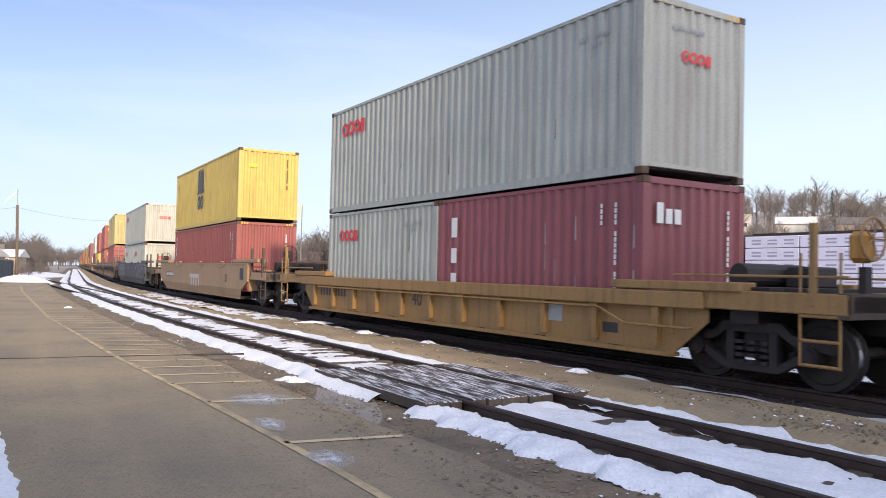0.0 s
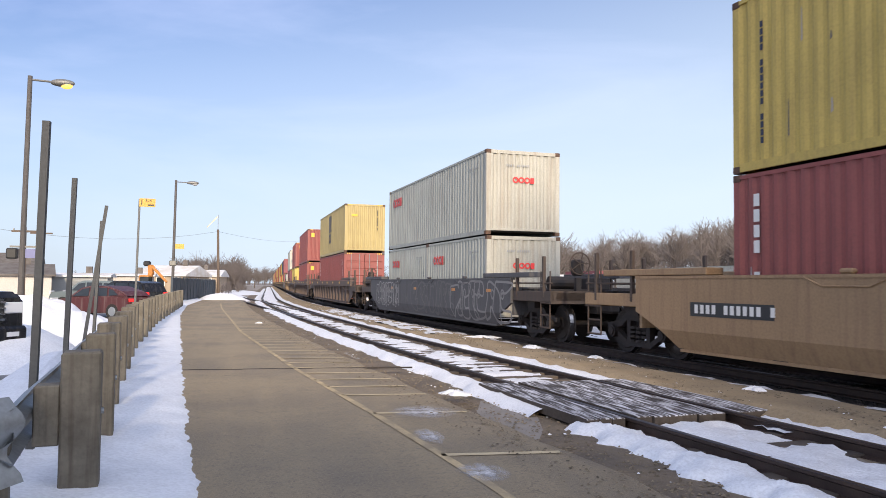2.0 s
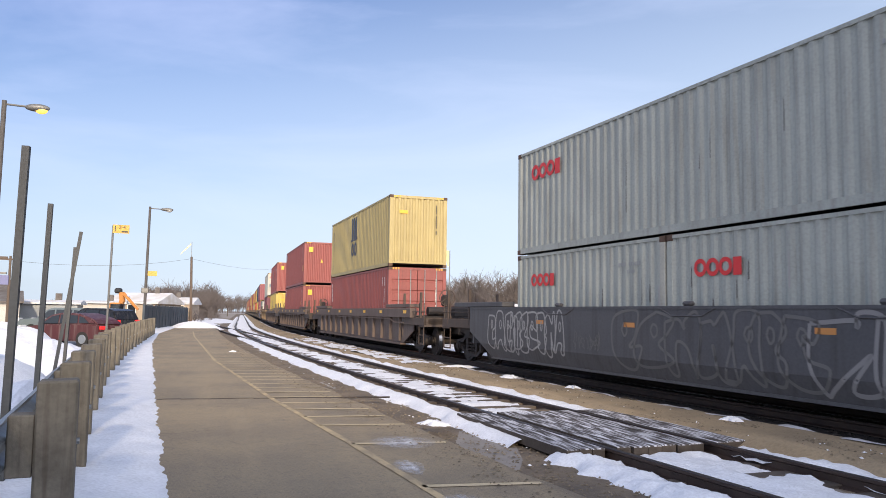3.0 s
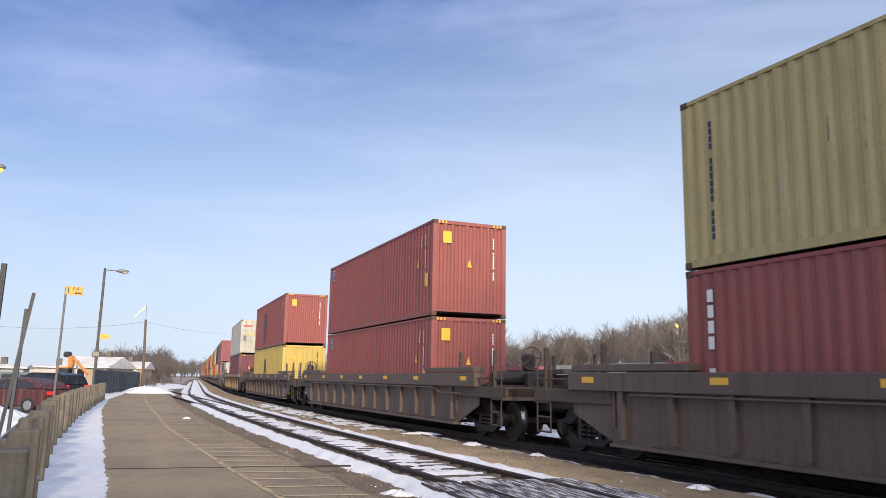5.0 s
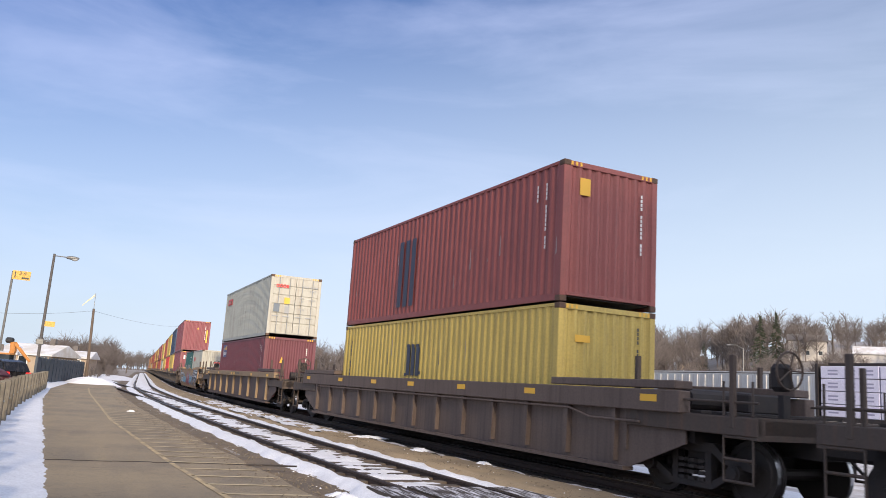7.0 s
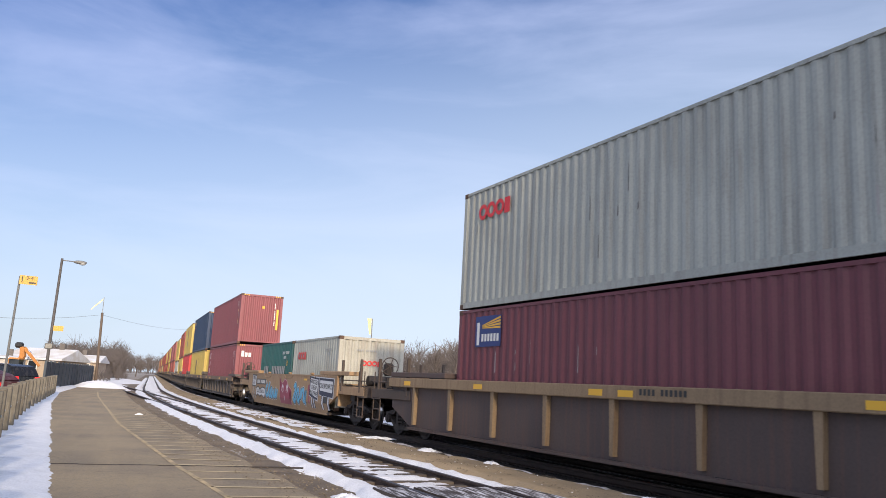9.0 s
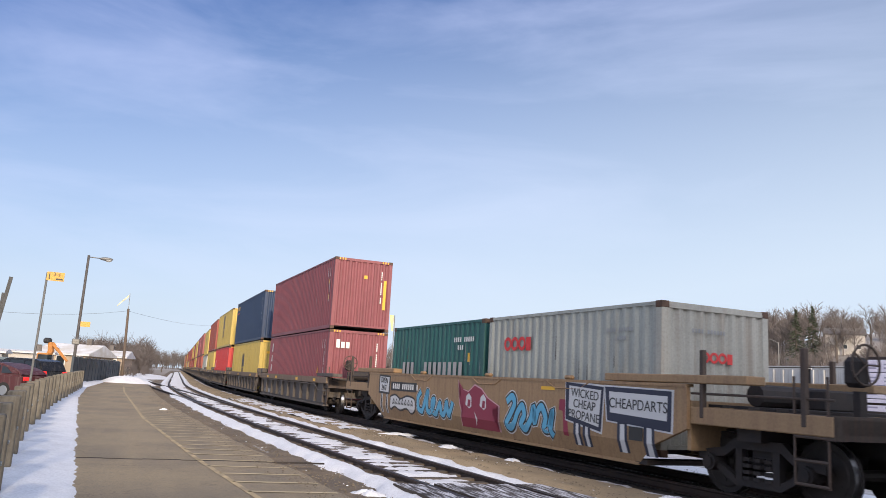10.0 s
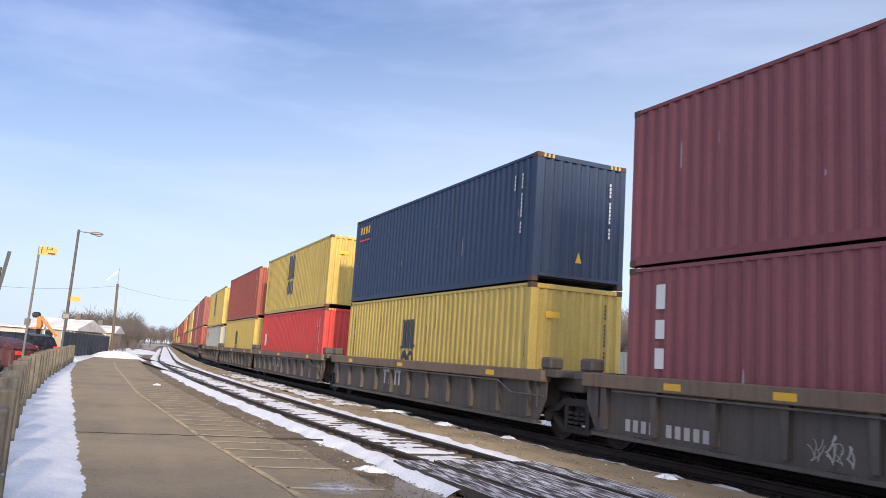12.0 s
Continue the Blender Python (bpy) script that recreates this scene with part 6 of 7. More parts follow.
lamp_b = street_lamp(-6.66, 59.6, 8.95, 1.5, False, DARK_POLE, 0.11, "unlit grey street lamp with a small yellow sign")
part("sign_plate", boxed(0.05, 0.75, -0.04, 0.0, 3.95, 4.3), SIGN_YELLOW, lamp_b, "small yellow sign")
part("signal_box", boxed(-0.25, 0.25, -0.15, 0.15, 2.7, 3.1, bevel=0.05), LAMP_GREY, lamp_b)

sign = thing("track_sign", "yellow numbered sign on a thin leaning steel post", "sign", at=pose(-4.98, 32.6, 0, 0, 0.9))
part("post", rod(bmesh.new(), (0, 0, -0.2), (0, 0, 4.8), 0.045, 0.04, 8), LAMP_GREY, sign)
board = part("board", boxed(0.0, 0.60, -0.06, -0.035, 4.5, 4.83), SIGN_YELLOW, sign, "yellow board with dark numerals")
lettering("numeral", "1", 0.34, BLACK_MARK, board, pose(0.09, -0.064, 4.66, 90))
lettering("numeral", "3-4", 0.19, BLACK_MARK, board, pose(0.34, -0.064, 4.74, 90))
part("small_bar", boxed(0.32, 0.56, -0.065, -0.06, 4.54, 4.60), BLACK_MARK, board)

pole = thing("utility_pole", "brown wooden utility pole with a thin mast and a ragged banner", "utility pole", at=pose(-5.75, 96.8, 0))
part("pole", rod(bmesh.new(), (0.12, 0, -0.3), (-0.1, 0, 7.8), 0.17, 0.13, 10), POLE_WOOD, pole)
part("mast", rod(bmesh.new(), (-0.1, 0, 7.7), (-0.12, 0, 9.6), 0.03, seg=6), LAMP_GREY, pole)
part("insulator", boxed(-0.22, 0.02, -0.08, 0.08, 7.55, 7.85, bevel=0.03), BLACK_MARK, pole)
bm = grid_sheet(lambda u, v: (-0.2 - 1.15 * u, 0.12 * math.sin(u * 7), 9.35 - 1.25 * u + 0.14 * (v - 0.5) * (2 - u)), 8, 1)
part("banner", bm, plain("faded_banner", (0.62, 0.55, 0.36)), pole, "ragged pale banner")


def wire(a, b, sag, r=0.013, label="thin black overhead wire"):
    a, b = Vector(a), Vector(b)
    pts = [a.lerp(b, i / 14) - Vector((0, 0, sag * 4 * (i / 14) * (1 - i / 14))) for i in range(15)]
    flat = Vector((b.y - a.y, a.x - b.x, 0)).normalized() * r
    bm = bmesh.new()
    rows = [[bm.verts.new(p + o) for o in (Vector((0, 0, r)), flat, Vector((0, 0, -r)), -flat)] for p in pts]
    for p, q in zip(rows, rows[1:]):
        for j in range(4):
            bm.faces.new((p[j], p[(j + 1) % 4], q[(j + 1) % 4], q[j]))
    solid("overhead_wire", bm, LAMP_GREY, label, "wire", group="overhead wires")


wire((-5.85, 96.8, 7.6), (-41, 62, 11.5), 3.4)
wire((-5.85, 96.8, 7.6), (10, 200, 12.5), 0.8)
for x, y, h in ((-17.2, 62, 5.4), (-19.5, 75, 6.0)):
    p = thing("utility_pole", "distant wooden utility pole with a cross arm", "utility pole", at=pose(x, y, 0))
    part("pole", rod(bmesh.new(), (0, 0, -0.3), (0, 0, h), 0.13, 0.1, 8), POLE_WOOD, p)
    part("cross_arm", boxed(-0.9, 0.9, -0.06, 0.06, h - 0.35, h - 0.22), POLE_WOOD, p)
    part("insulator", boxed(-0.8, -0.72, -0.04, 0.04, h - 0.22, h - 0.08), LAMP_GREY, p)

# ---------------------------------------------------------------- car park
LOT = material("wet_asphalt", (0.095, 0.09, 0.085), 0.5, 0, (0.16, 0.155, 0.15), 0.4, 0.8, 30, 0.3, dirt=(0.45, 0.45, 0.47), dirt_amount=0.6, streak=(0.25, 0.9, 1))
bm = grid_sheet(lambda u, v: (-60 + (plot(POST_LINE, 2 + 50 * v) - 0.75 + 60) * u, 2 + 50 * v, -0.10), 6, 10)
solid("car_park", bm, LOT, "wet dark car park with slush", "car park", "structure")


def mound(name, cx, cy, rx, ry, h, turn=0, seed=0, mat=None, label="ploughed white snow bank"):
    def at(u, v):
        r, a = u, v * 2 * math.pi
        x, y = r * math.cos(a), r * math.sin(a)
        k = max(0.0, 1 - r ** 2.2)
        e = 0.25 * noise.noise((x * 1.6 + seed, y * 1.6, seed)) + 0.12 * noise.noise((x * 5, y * 5, seed + 3))
        return rx * x * (1 + 0.15 * noise.noise((math.cos(a) * 1.5, math.sin(a) * 1.5, seed + 7))), ry * y, h * k * (1 + e) + 0.03 * noise.noise((x * 14, y * 14, seed)) - 0.12 * r
    solid(name, grid_sheet(at, 26, 60), mat or SNOW, label, "snow bank", "structure", at=pose(cx, cy, -0.08, 0, 0, turn))


mound("snow_bank", -6.4, 22.5, 3.0, 2.6, 1.2, 20, 3)
mound("snow_bank", -5.3, 18.0, 1.7, 3.4, 0.75, 12, 31)
mound("snow_bank", -4.5, 22.0, 1.6, 3.2, 0.8, 15, 5)
mound("snow_bank", -3.2, 13.5, 0.9, 6.5, 0.40, 7, 8)
mound("snow_bank", -2.6, 6.5, 1.3, 3.2, 0.42, 7, 9, DIRTY_SNOW, "dirty snow bank at the end of the guard rail")
mound("snow_bank", -3.9, 73.5, 2.6, 2.2, 0.62, -5, 12)
mound("snow_bank", -7.6, 64.0, 2.2, 6.0, 0.45, 5, 15)
mound("snow_bank", -4.5, 92.0, 2.5, 14.0, 0.35, 2, 19)
mound("snow_bank", -4.5, 125.0, 4.5, 18.0, 0.4, 2, 23)
mound("snow_bank", -9.5, 84.0, 3.0, 12.0, 0.5, 5, 17)

GLASS = plain("tinted_glass", (0.02, 0.025, 0.03), 0.08)
RUBBER = plain("tyre_rubber", (0.02, 0.02, 0.02), 0.85)
RIM = plain("alloy_rim", (0.4, 0.41, 0.42), 0.35, 0.8)
CHROME = plain("chrome_trim", (0.6, 0.6, 0.62), 0.15, 1.0)
TAIL = plain("tail_lamp", (0.65, 0.03, 0.03), 0.25, 0, 0.6)
HEAD = plain("headlamp_glass", (0.55, 0.57, 0.6), 0.1)


def body_from(profile, half_width, tuck, bevel=0.05):
    """A car body: an outline in (x, z) pushed across, its upper part drawn in."""
    bm = bmesh.new()
    lo = [bm.verts.new((x, -half_width, z)) for x, z in profile]
    hi = [bm.verts.new((x, half_width, z)) for x, z in profile]
    n = len(profile)
    bm.faces.new(lo)
    bm.faces.new(hi[::-1])
    for i in range(n):
        bm.faces.new((lo[i], hi[i], hi[(i + 1) % n], lo[(i + 1) % n]))
    for v in bm.verts:
        k = max(0.0, v.co.z - 0.9)
        v.co.y *= 1 - tuck * k
    bmesh.ops.recalc_face_normals(bm, faces=bm.faces)
    bmesh.ops.bevel(bm, geom=list(bm.edges), offset=bevel, segments=2, affect="EDGES")
    return bm


def vehicle(name, label, category, mat, at, body, cabin, hw, wheels, wr, glass, tail_x, head_x, light_z):
    v = thing(name, label, category, "parked vehicles", at=at)
    part("body", body_from(body, hw, 0.05, 0.06), mat, v)
    part("cabin", body_from(cabin, hw * 0.93, 0.22, 0.06), mat, v)
    for pane in glass:
        for sy in (-1, 1):
            bm = bmesh.new()
            pts = [(x, sy * hw * 0.935 * (1 - 0.22 * max(0, z - 0.9)), z) for x, z in pane]
            lo, up = [bm.verts.new(p) for p in pts], [bm.verts.new((p[0], p[1] + sy * 0.012, p[2])) for p in pts]
            bm.faces.new(up)
            bm.faces.new(lo[::-1])
            for i in range(len(pts)):
                bm.faces.new((lo[i], lo[(i + 1) % len(pts)], up[(i + 1) % len(pts)], up[i]))
            part("side_window", bm, GLASS, v)
    for x in wheels:
        for sy in (-1, 1):
            w = part("wheel", rod(bmesh.new(), (x, sy * (hw - 0.2), wr), (x, sy * (hw + 0.01), wr), wr, seg=24), RUBBER, v)
            part("rim", rod(bmesh.new(), (x, sy * hw, wr), (x, sy * (hw + 0.025), wr), wr * 0.64, wr * 0.58, 16), RIM, w)
    for sy in (-1, 1):
        part("tail_light", boxed(*sorted((tail_x, tail_x - 0.1 * (1 if tail_x > 0 else -1))), *sorted((sy * (hw - 0.06), sy * (hw - 0.42))), light_z, light_z + 0.16, bevel=0.02), TAIL, v)
        part("headlight", boxed(*sorted((head_x, head_x - 0.14 * (1 if head_x > 0 else -1))), *sorted((sy * (hw - 0.05), sy * (hw - 0.42))), light_z - 0.06, light_z + 0.14, bevel=0.02), HEAD, v)
    return v


RED_CAR = material("red_car_paint", (0.075, 0.02, 0.022), 0.45, 0.1, (0.10, 0.03, 0.03), 2, 0.4, 40, 0, dirt=(0.3, 0.27, 0.25), dirt_amount=0.4)
BLACK_CAR = material("black_car_paint", (0.012, 0.013, 0.016), 0.25, 0.2, (0.02, 0.02, 0.022), 2, 0.4, 40, 0, dirt=(0.12, 0.11, 0.10), dirt_amount=0.4)
SILVER_CAR = material("grey_car_paint", (0.16, 0.19, 0.19), 0.3, 0.4, (0.13, 0.15, 0.15), 2, 0.4, 40, 0)
hatch_body = [(-2.25, 0.25), (2.2, 0.25), (2.3, 0.45), (2.25, 0.95), (1.3, 1.02), (-0.9, 0.95), (-2.1, 0.78), (-2.3, 0.5)]
hatch_cab = [(-1.25, 0.92), (2.1, 0.98), (1.75, 1.22), (0.9, 1.45), (0.0, 1.47), (-0.55, 1.36)]
hatch_glass = [[(-0.95, 0.98), (-0.05, 1.0), (-0.05, 1.38), (-0.45, 1.30)], [(0.03, 1.0), (1.0, 1.02), (0.95, 1.36), (0.03, 1.39)], [(1.08, 1.03), (1.6, 1.05), (1.3, 1.27), (1.05, 1.34)]]
vehicle("car", "dark red hatchback parked behind the snow bank", "car", RED_CAR, pose(-7.3, 38.5, -0.12, 0, 0, -32), hatch_body, hatch_cab, 0.88, (-1.4, 1.35), 0.33, hatch_glass, 2.27, -2.28, 0.75)
suv_body = [(-2.3, 0.35), (2.3, 0.35), (2.35, 0.6), (2.3, 1.08), (-0.9, 1.08), (-2.2, 0.98), (-2.35, 0.6)]
suv_cab = [(-1.2, 1.05), (2.28, 1.05), (2.0, 1.55), (1.6, 1.66), (-0.3, 1.68), (-0.7, 1.5)]
suv_glass = [[(-0.9, 1.1), (-0.1, 1.1), (-0.1, 1.56), (-0.5, 1.5)], [(0.0, 1.1), (0.95, 1.1), (0.95, 1.56), (0.0, 1.57)], [(1.05, 1.1), (1.95, 1.1), (1.75, 1.5), (1.05, 1.55)]]
vehicle("car", "black sport utility car with glowing tail lamps, beside the red car", "car", BLACK_CAR, pose(-7.5, 46.0, -0.1, 0, 0, -40), suv_body, suv_cab, 0.92, (-1.4, 1.4), 0.37, suv_glass, 2.32, -2.33, 0.92)
vehicle("car", "grey car far across the car park", "car", SILVER_CAR, pose(-10.0, 50, -0.1, 0, 0, -20), suv_body, suv_cab, 0.9, (-1.4, 1.4), 0.36, suv_glass, 2.32, -2.33, 0.92)
# pick-up: it faces the guard rail
pick_body = [(-2.9, 0.45), (2.85, 0.45), (2.98, 0.62), (2.98, 1.18), (2.8, 1.32), (1.15, 1.36), (-2.9, 1.28)]
pick_cab = [(-1.2, 1.28), (1.35, 1.32), (0.55, 1.88), (-0.95, 1.92)]
pick_glass = [[(-1.0, 1.38), (-0.15, 1.38), (-0.15, 1.8), (-0.9, 1.8)], [(-0.05, 1.38), (1.0, 1.38), (0.45, 1.78), (-0.05, 1.8)]]
pick = vehicle("pickup_truck", "black pick-up truck with a bright grille, parked nose to the rail", "pickup truck", BLACK_CAR, pose(-7.75, 17.7, -0.1, 0, 0, -36) @ Matrix.Diagonal((1.08, 1.08, 1.08, 1)), pick_body, pick_cab, 1.0, (-1.85, 1.85), 0.42, pick_glass, -2.9, 3.0, 1.0)
part("grille", boxed(2.94, 3.02, -0.55, 0.55, 0.78, 1.2, bevel=0.02), BLACK_MARK, pick, "dark grille")
for z in (0.84, 0.94, 1.04, 1.14):
    part("grille_bar", boxed(3.0, 3.05, -0.55, 0.55, z - 0.018, z + 0.018), CHROME, pick, "chrome grille bar")
part("bumper", boxed(2.85, 3.1, -0.98, 0.98, 0.42, 0.72, bevel=0.05), BLACK_CAR, pick)
for sy in (-1, 1):
    part("fog_light", boxed(3.08, 3.12, *sorted((sy * 0.55, sy * 0.78)), 0.54, 0.62), HEAD, pick)

# ---------------------------------------------------------------- digger, shed, fence, far buildings
ORANGE = material("digger_orange", (0.46, 0.20, 0.05), 0.55, 0, (0.45, 0.17, 0.03), 3, 0.6, 30, 0.05, dirt=GRIME, dirt_amount=0.3)
dig = thing("excavator", "orange excavator with a raised folded boom", "excavator", at=pose(-12.9, 88, -0.1, 0, 0, -20) @ Matrix.Diagonal((0.8, 0.8, 0.8, 1)))
for sy in (-1, 1):
    part("track", boxed(-1.9, 1.9, *sorted((sy * 0.7, sy * 1.3)), 0, 0.85, bevel=0.3), RUBBER, dig)
part("house", boxed(-1.8, 1.2, -1.3, 1.3, 1.0, 2.1, bevel=0.12), ORANGE, dig)
part("cab", boxed(0.1, 1.5, -1.3, -0.2, 1.2, 2.9, bevel=0.12), ORANGE, dig)
part("cab_window", boxed(0.3, 1.53, -1.32, -0.25, 1.8, 2.7), GLASS, dig)
bm = bmesh.new()
prism(bm, [(-0.2, 1.6), (0.3, 1.6), (0.9, 3.2), (0.7, 4.3), (0.2, 4.2), (0.3, 3.2)], -0.25, 0.25)
bmp = part("boom", bm, ORANGE, dig)
bmp.matrix_basis = pose(0.6, 0, 0, 0, 0, -90)
part("arm", rod(bmesh.new(), (1.3, 0, 4.1), (3.4, 0, 2.0), 0.24, 0.16, 6), ORANGE, dig)
part("piston", rod(bmesh.new(), (0.9, 0, 4.3), (2.2, 0, 3.6), 0.08, seg=8), CHROME, dig)
part("bucket", boxed(0.2, 1.0, -0.5, 0.5, 4.1, 4.8, bevel=0.2), BLACK_MARK, dig)

SIDING = material("tan_siding", (0.42, 0.33, 0.24), 0.8, 0, (0.34, 0.27, 0.2), 1, 0.5, 20, 0.1, dirt=(0.2, 0.16, 0.12), dirt_amount=0.4)
ROOF_PALE = material("snowy_roof", (0.55, 0.52, 0.48), 0.8, 0, (0.72, 0.74, 0.78), 0.8, 0.9, 12, 0.2)
ROOF_DARK = material("shingle_roof", (0.10, 0.085, 0.075), 0.9, 0, (0.2, 0.19, 0.18), 1.5, 0.6, 14, 0.4)
GREY_WALL = material("grey_metal_wall", (0.30, 0.32, 0.33), 0.6, 0.2, (0.24, 0.25, 0.27), 1, 0.5, 15, 0.1)
PALE_WALL = material("pale_plaster", (0.55, 0.52, 0.48), 0.85, 0, (0.44, 0.41, 0.37), 0.7, 0.5, 15, 0.1)
FENCE_BLUE = material("slate_fence", (0.045, 0.06, 0.075), 0.7, 0, (0.07, 0.085, 0.10), 1.2, 0.6, 20, 0.1)


def house(x, y, w, d, h, rise, wall, roof, label, turn=0, z=0.0, windows=3, name="house"):
    """A house with a ridge along its width, windows and a door on the side that faces the viewer."""
    b = thing(name, label, "house", "houses", at=pose(x, y, z, 0, 0, turn))
    part("wall", boxed(-w / 2, w / 2, -d / 2, d / 2, -2.5, h), wall, b)
    bm = bmesh.new()
    e = 0.35
    prism(bm, [(-d / 2 - e, h - 0.05), (d / 2 + e, h - 0.05), (d / 2 + e, h + 0.12), (0, h + rise), (-d / 2 - e, h + 0.12)], -w / 2 - e, w / 2 + e)
    part("roof", bm, roof, b)
    for i in range(windows):
        xx = -w / 2 + (i + 0.5) * w / windows
        for zz in ([1.0] if h < 4.2 else [1.0, 3.6]):
            if zz + 1.2 < h:
                win = part("window", boxed(xx - 0.55, xx + 0.55, -d / 2 - 0.05, -d / 2 + 0.02, zz, zz + 1.2), WHITE_MARK, b, "white window frame")
                part("pane", boxed(xx - 0.45, xx + 0.45, -d / 2 - 0.07, -d / 2 - 0.03, zz + 0.1, zz + 1.1), GLASS, win)
    part("chimney", boxed(w * 0.2, w * 0.2 + 0.6, -0.3, 0.3, h, h + rise + 0.7), ROOF_DARK, b)
    return b


house(-11.9, 108, 6, 9, 2.3, 1.4, SIDING, ROOF_PALE, "low tan shed with a snowy pale roof", -15, name="shed")
house(-11.0, 122, 9, 8, 2.4, 1.0, SIDING, ROOF_PALE, "long low tan store with a snowy roof", -5, name="shed")
house(-25, 84, 8, 9, 2.0, 1.2, PALE_WALL, ROOF_DARK, "pale house with a dark shingle roof", 15)
house(-20.5, 90, 8, 6, 2.0, 0.4, GREY_WALL, ROOF_PALE, "long low grey metal store", 5, name="shed", windows=2)
house(-16.2, 98, 6, 5, 2.2, 0.3, PALE_WALL, ROOF_PALE, "pale low store beyond the car park", 5, name="shed", windows=2)
house(-40, 130, 12, 10, 3.5, 2.2, PALE_WALL, ROOF_DARK, "two-storey house far beyond the car park", 10)

slate = thing("panel_fence", "slate-blue panel fence along the snow", "fence")
for i in range(17):
    y = 56.5 + i * 2.45
    p = part("panel", boxed(-0.04, 0.04, 0.05, 2.40, -0.1, 1.82), FENCE_BLUE, slate)
    p.matrix_basis = pose(-6.35 + 0.006 * (y - 56), y, 0, 0, 0, -0.3)
    q = part("post", boxed(-0.07, 0.07, -0.05, 0.05, -0.1, 1.9), FENCE_BLUE, slate)
    q.matrix_basis = p.matrix_basis.copy()
# ---------------------------------------------------------------- trees
class Twigs:
    """Collects thin tapered sticks into one mesh."""
    def __init__(self):
        self.v, self.f = [], []

    def stick(self, a, b, ra, rb, seg=3):
        d = (b - a).normalized()
        s = d.orthogonal().normalized()
        t = d.cross(s)
        k = len(self.v)
        for p, r in ((a, ra), (b, rb)):
            for i in range(seg):
                an = 2 * math.pi * i / seg
                self.v.append(tuple(p + s * (r * math.cos(an)) + t * (r * math.sin(an))))
        for i in range(seg):
            j = (i + 1) % seg
            self.f.append((k + i, k + j, k + seg + j, k + seg + i))

    def mesh(self, name, mat):
        me = bpy.data.meshes.new(name)
        me.from_pydata(self.v, [], self.f)
        me.materials.append(mat)
        return me


def grow(tw, fine, a, d, length, r, depth, rnd, spread=0.55):
    """A limb and what grows from it; the last levels go into the crown."""
    b = a + d * length
    (fine if depth <= 1 else tw).stick(a, b, r, r * 0.62, 5 if depth > 2 else 3)
    if depth == 0:
        return
    n = rnd.choice((2, 3, 3)) if depth > 1 else rnd.choice((3, 4))
    for i in range(n):
        w = Vector((rnd.gauss(0, 1), rnd.gauss(0, 1), rnd.gauss(0.25, 0.6)))
        nd = (d + w * spread).normalized()
        at = a + d * length * (rnd.uniform(0.55, 1.0) if i else 1.0)
        grow(tw, fine, at, nd, length * rnd.uniform(0.6, 0.82), r * 0.58, depth - 1, rnd, spread)


def bare_tree(height, seed, depth=5, label="tall bare deciduous tree", r=None):
    rnd = random.Random(seed)
    tw, fine = Twigs(), Twigs()
    grow(tw, fine, Vector((0, 0, -0.3)), Vector((0, 0, 1)), height * 0.26, r or height * 0.022, depth, rnd)
    t = thing("bare_tree", label, "tree", "bare trees")
    attach("trunk", tw.mesh("trunk", BARK), None, t)
    attach("crown", fine.mesh("crown", TWIG), None, t)
    return t


def conifer(height, seed, label="dark green spruce tree on the slope"):
    rnd = random.Random(seed)
    tw, fine = Twigs(), Twigs()
    tw.stick(Vector((0, 0, -0.3)), Vector((0, 0, height)), height * 0.018, 0.02, 6)
    n = int(height * 9)
    for i in range(n):
        k = i / n
        z = height * (0.12 + 0.88 * k)
        reach = height * 0.2 * (1 - k) ** 0.85 * rnd.uniform(0.6, 1.15) + 0.15
        a = rnd.uniform(0, 6.28)
        tip = Vector((reach * math.cos(a), reach * math.sin(a), z - 0.25 * reach))
        fine.stick(Vector((0, 0, z)), tip, 0.05, 0.02, 3)
        for j in range(7):
            q = Vector((0, 0, z)).lerp(tip, 0.25 + 0.75 * j / 6)
            e = q + Vector((rnd.uniform(-0.5, 0.5), rnd.uniform(-0.5, 0.5), rnd.uniform(-0.5, 0.1))) * (0.35 + 0.5 * reach / height * 5)
            fine.stick(q, e, 0.16, 0.03, 3)
    t = thing("conifer", label, "tree", "conifers")
    attach("trunk", tw.mesh("trunk", BARK), None, t)
    attach("crown", fine.mesh("crown", NEEDLE), None, t)
    return t


def slope_height(x, y):
    d = (x - 90 - 0.04 * (y - 60)) / 130
    k = min(max(d, 0), 1)
    fade = min(max((420 - y) / 260, 0.18), 1)
    fade *= min(1.0, max(0.3, 1.5 * y / max(x, 1) - 0.5))
    return -0.16 + 32 * k * k * (3 - 2 * k) * fade * (1 + 0.22 * noise.noise((x / 90, y / 90, 3)))


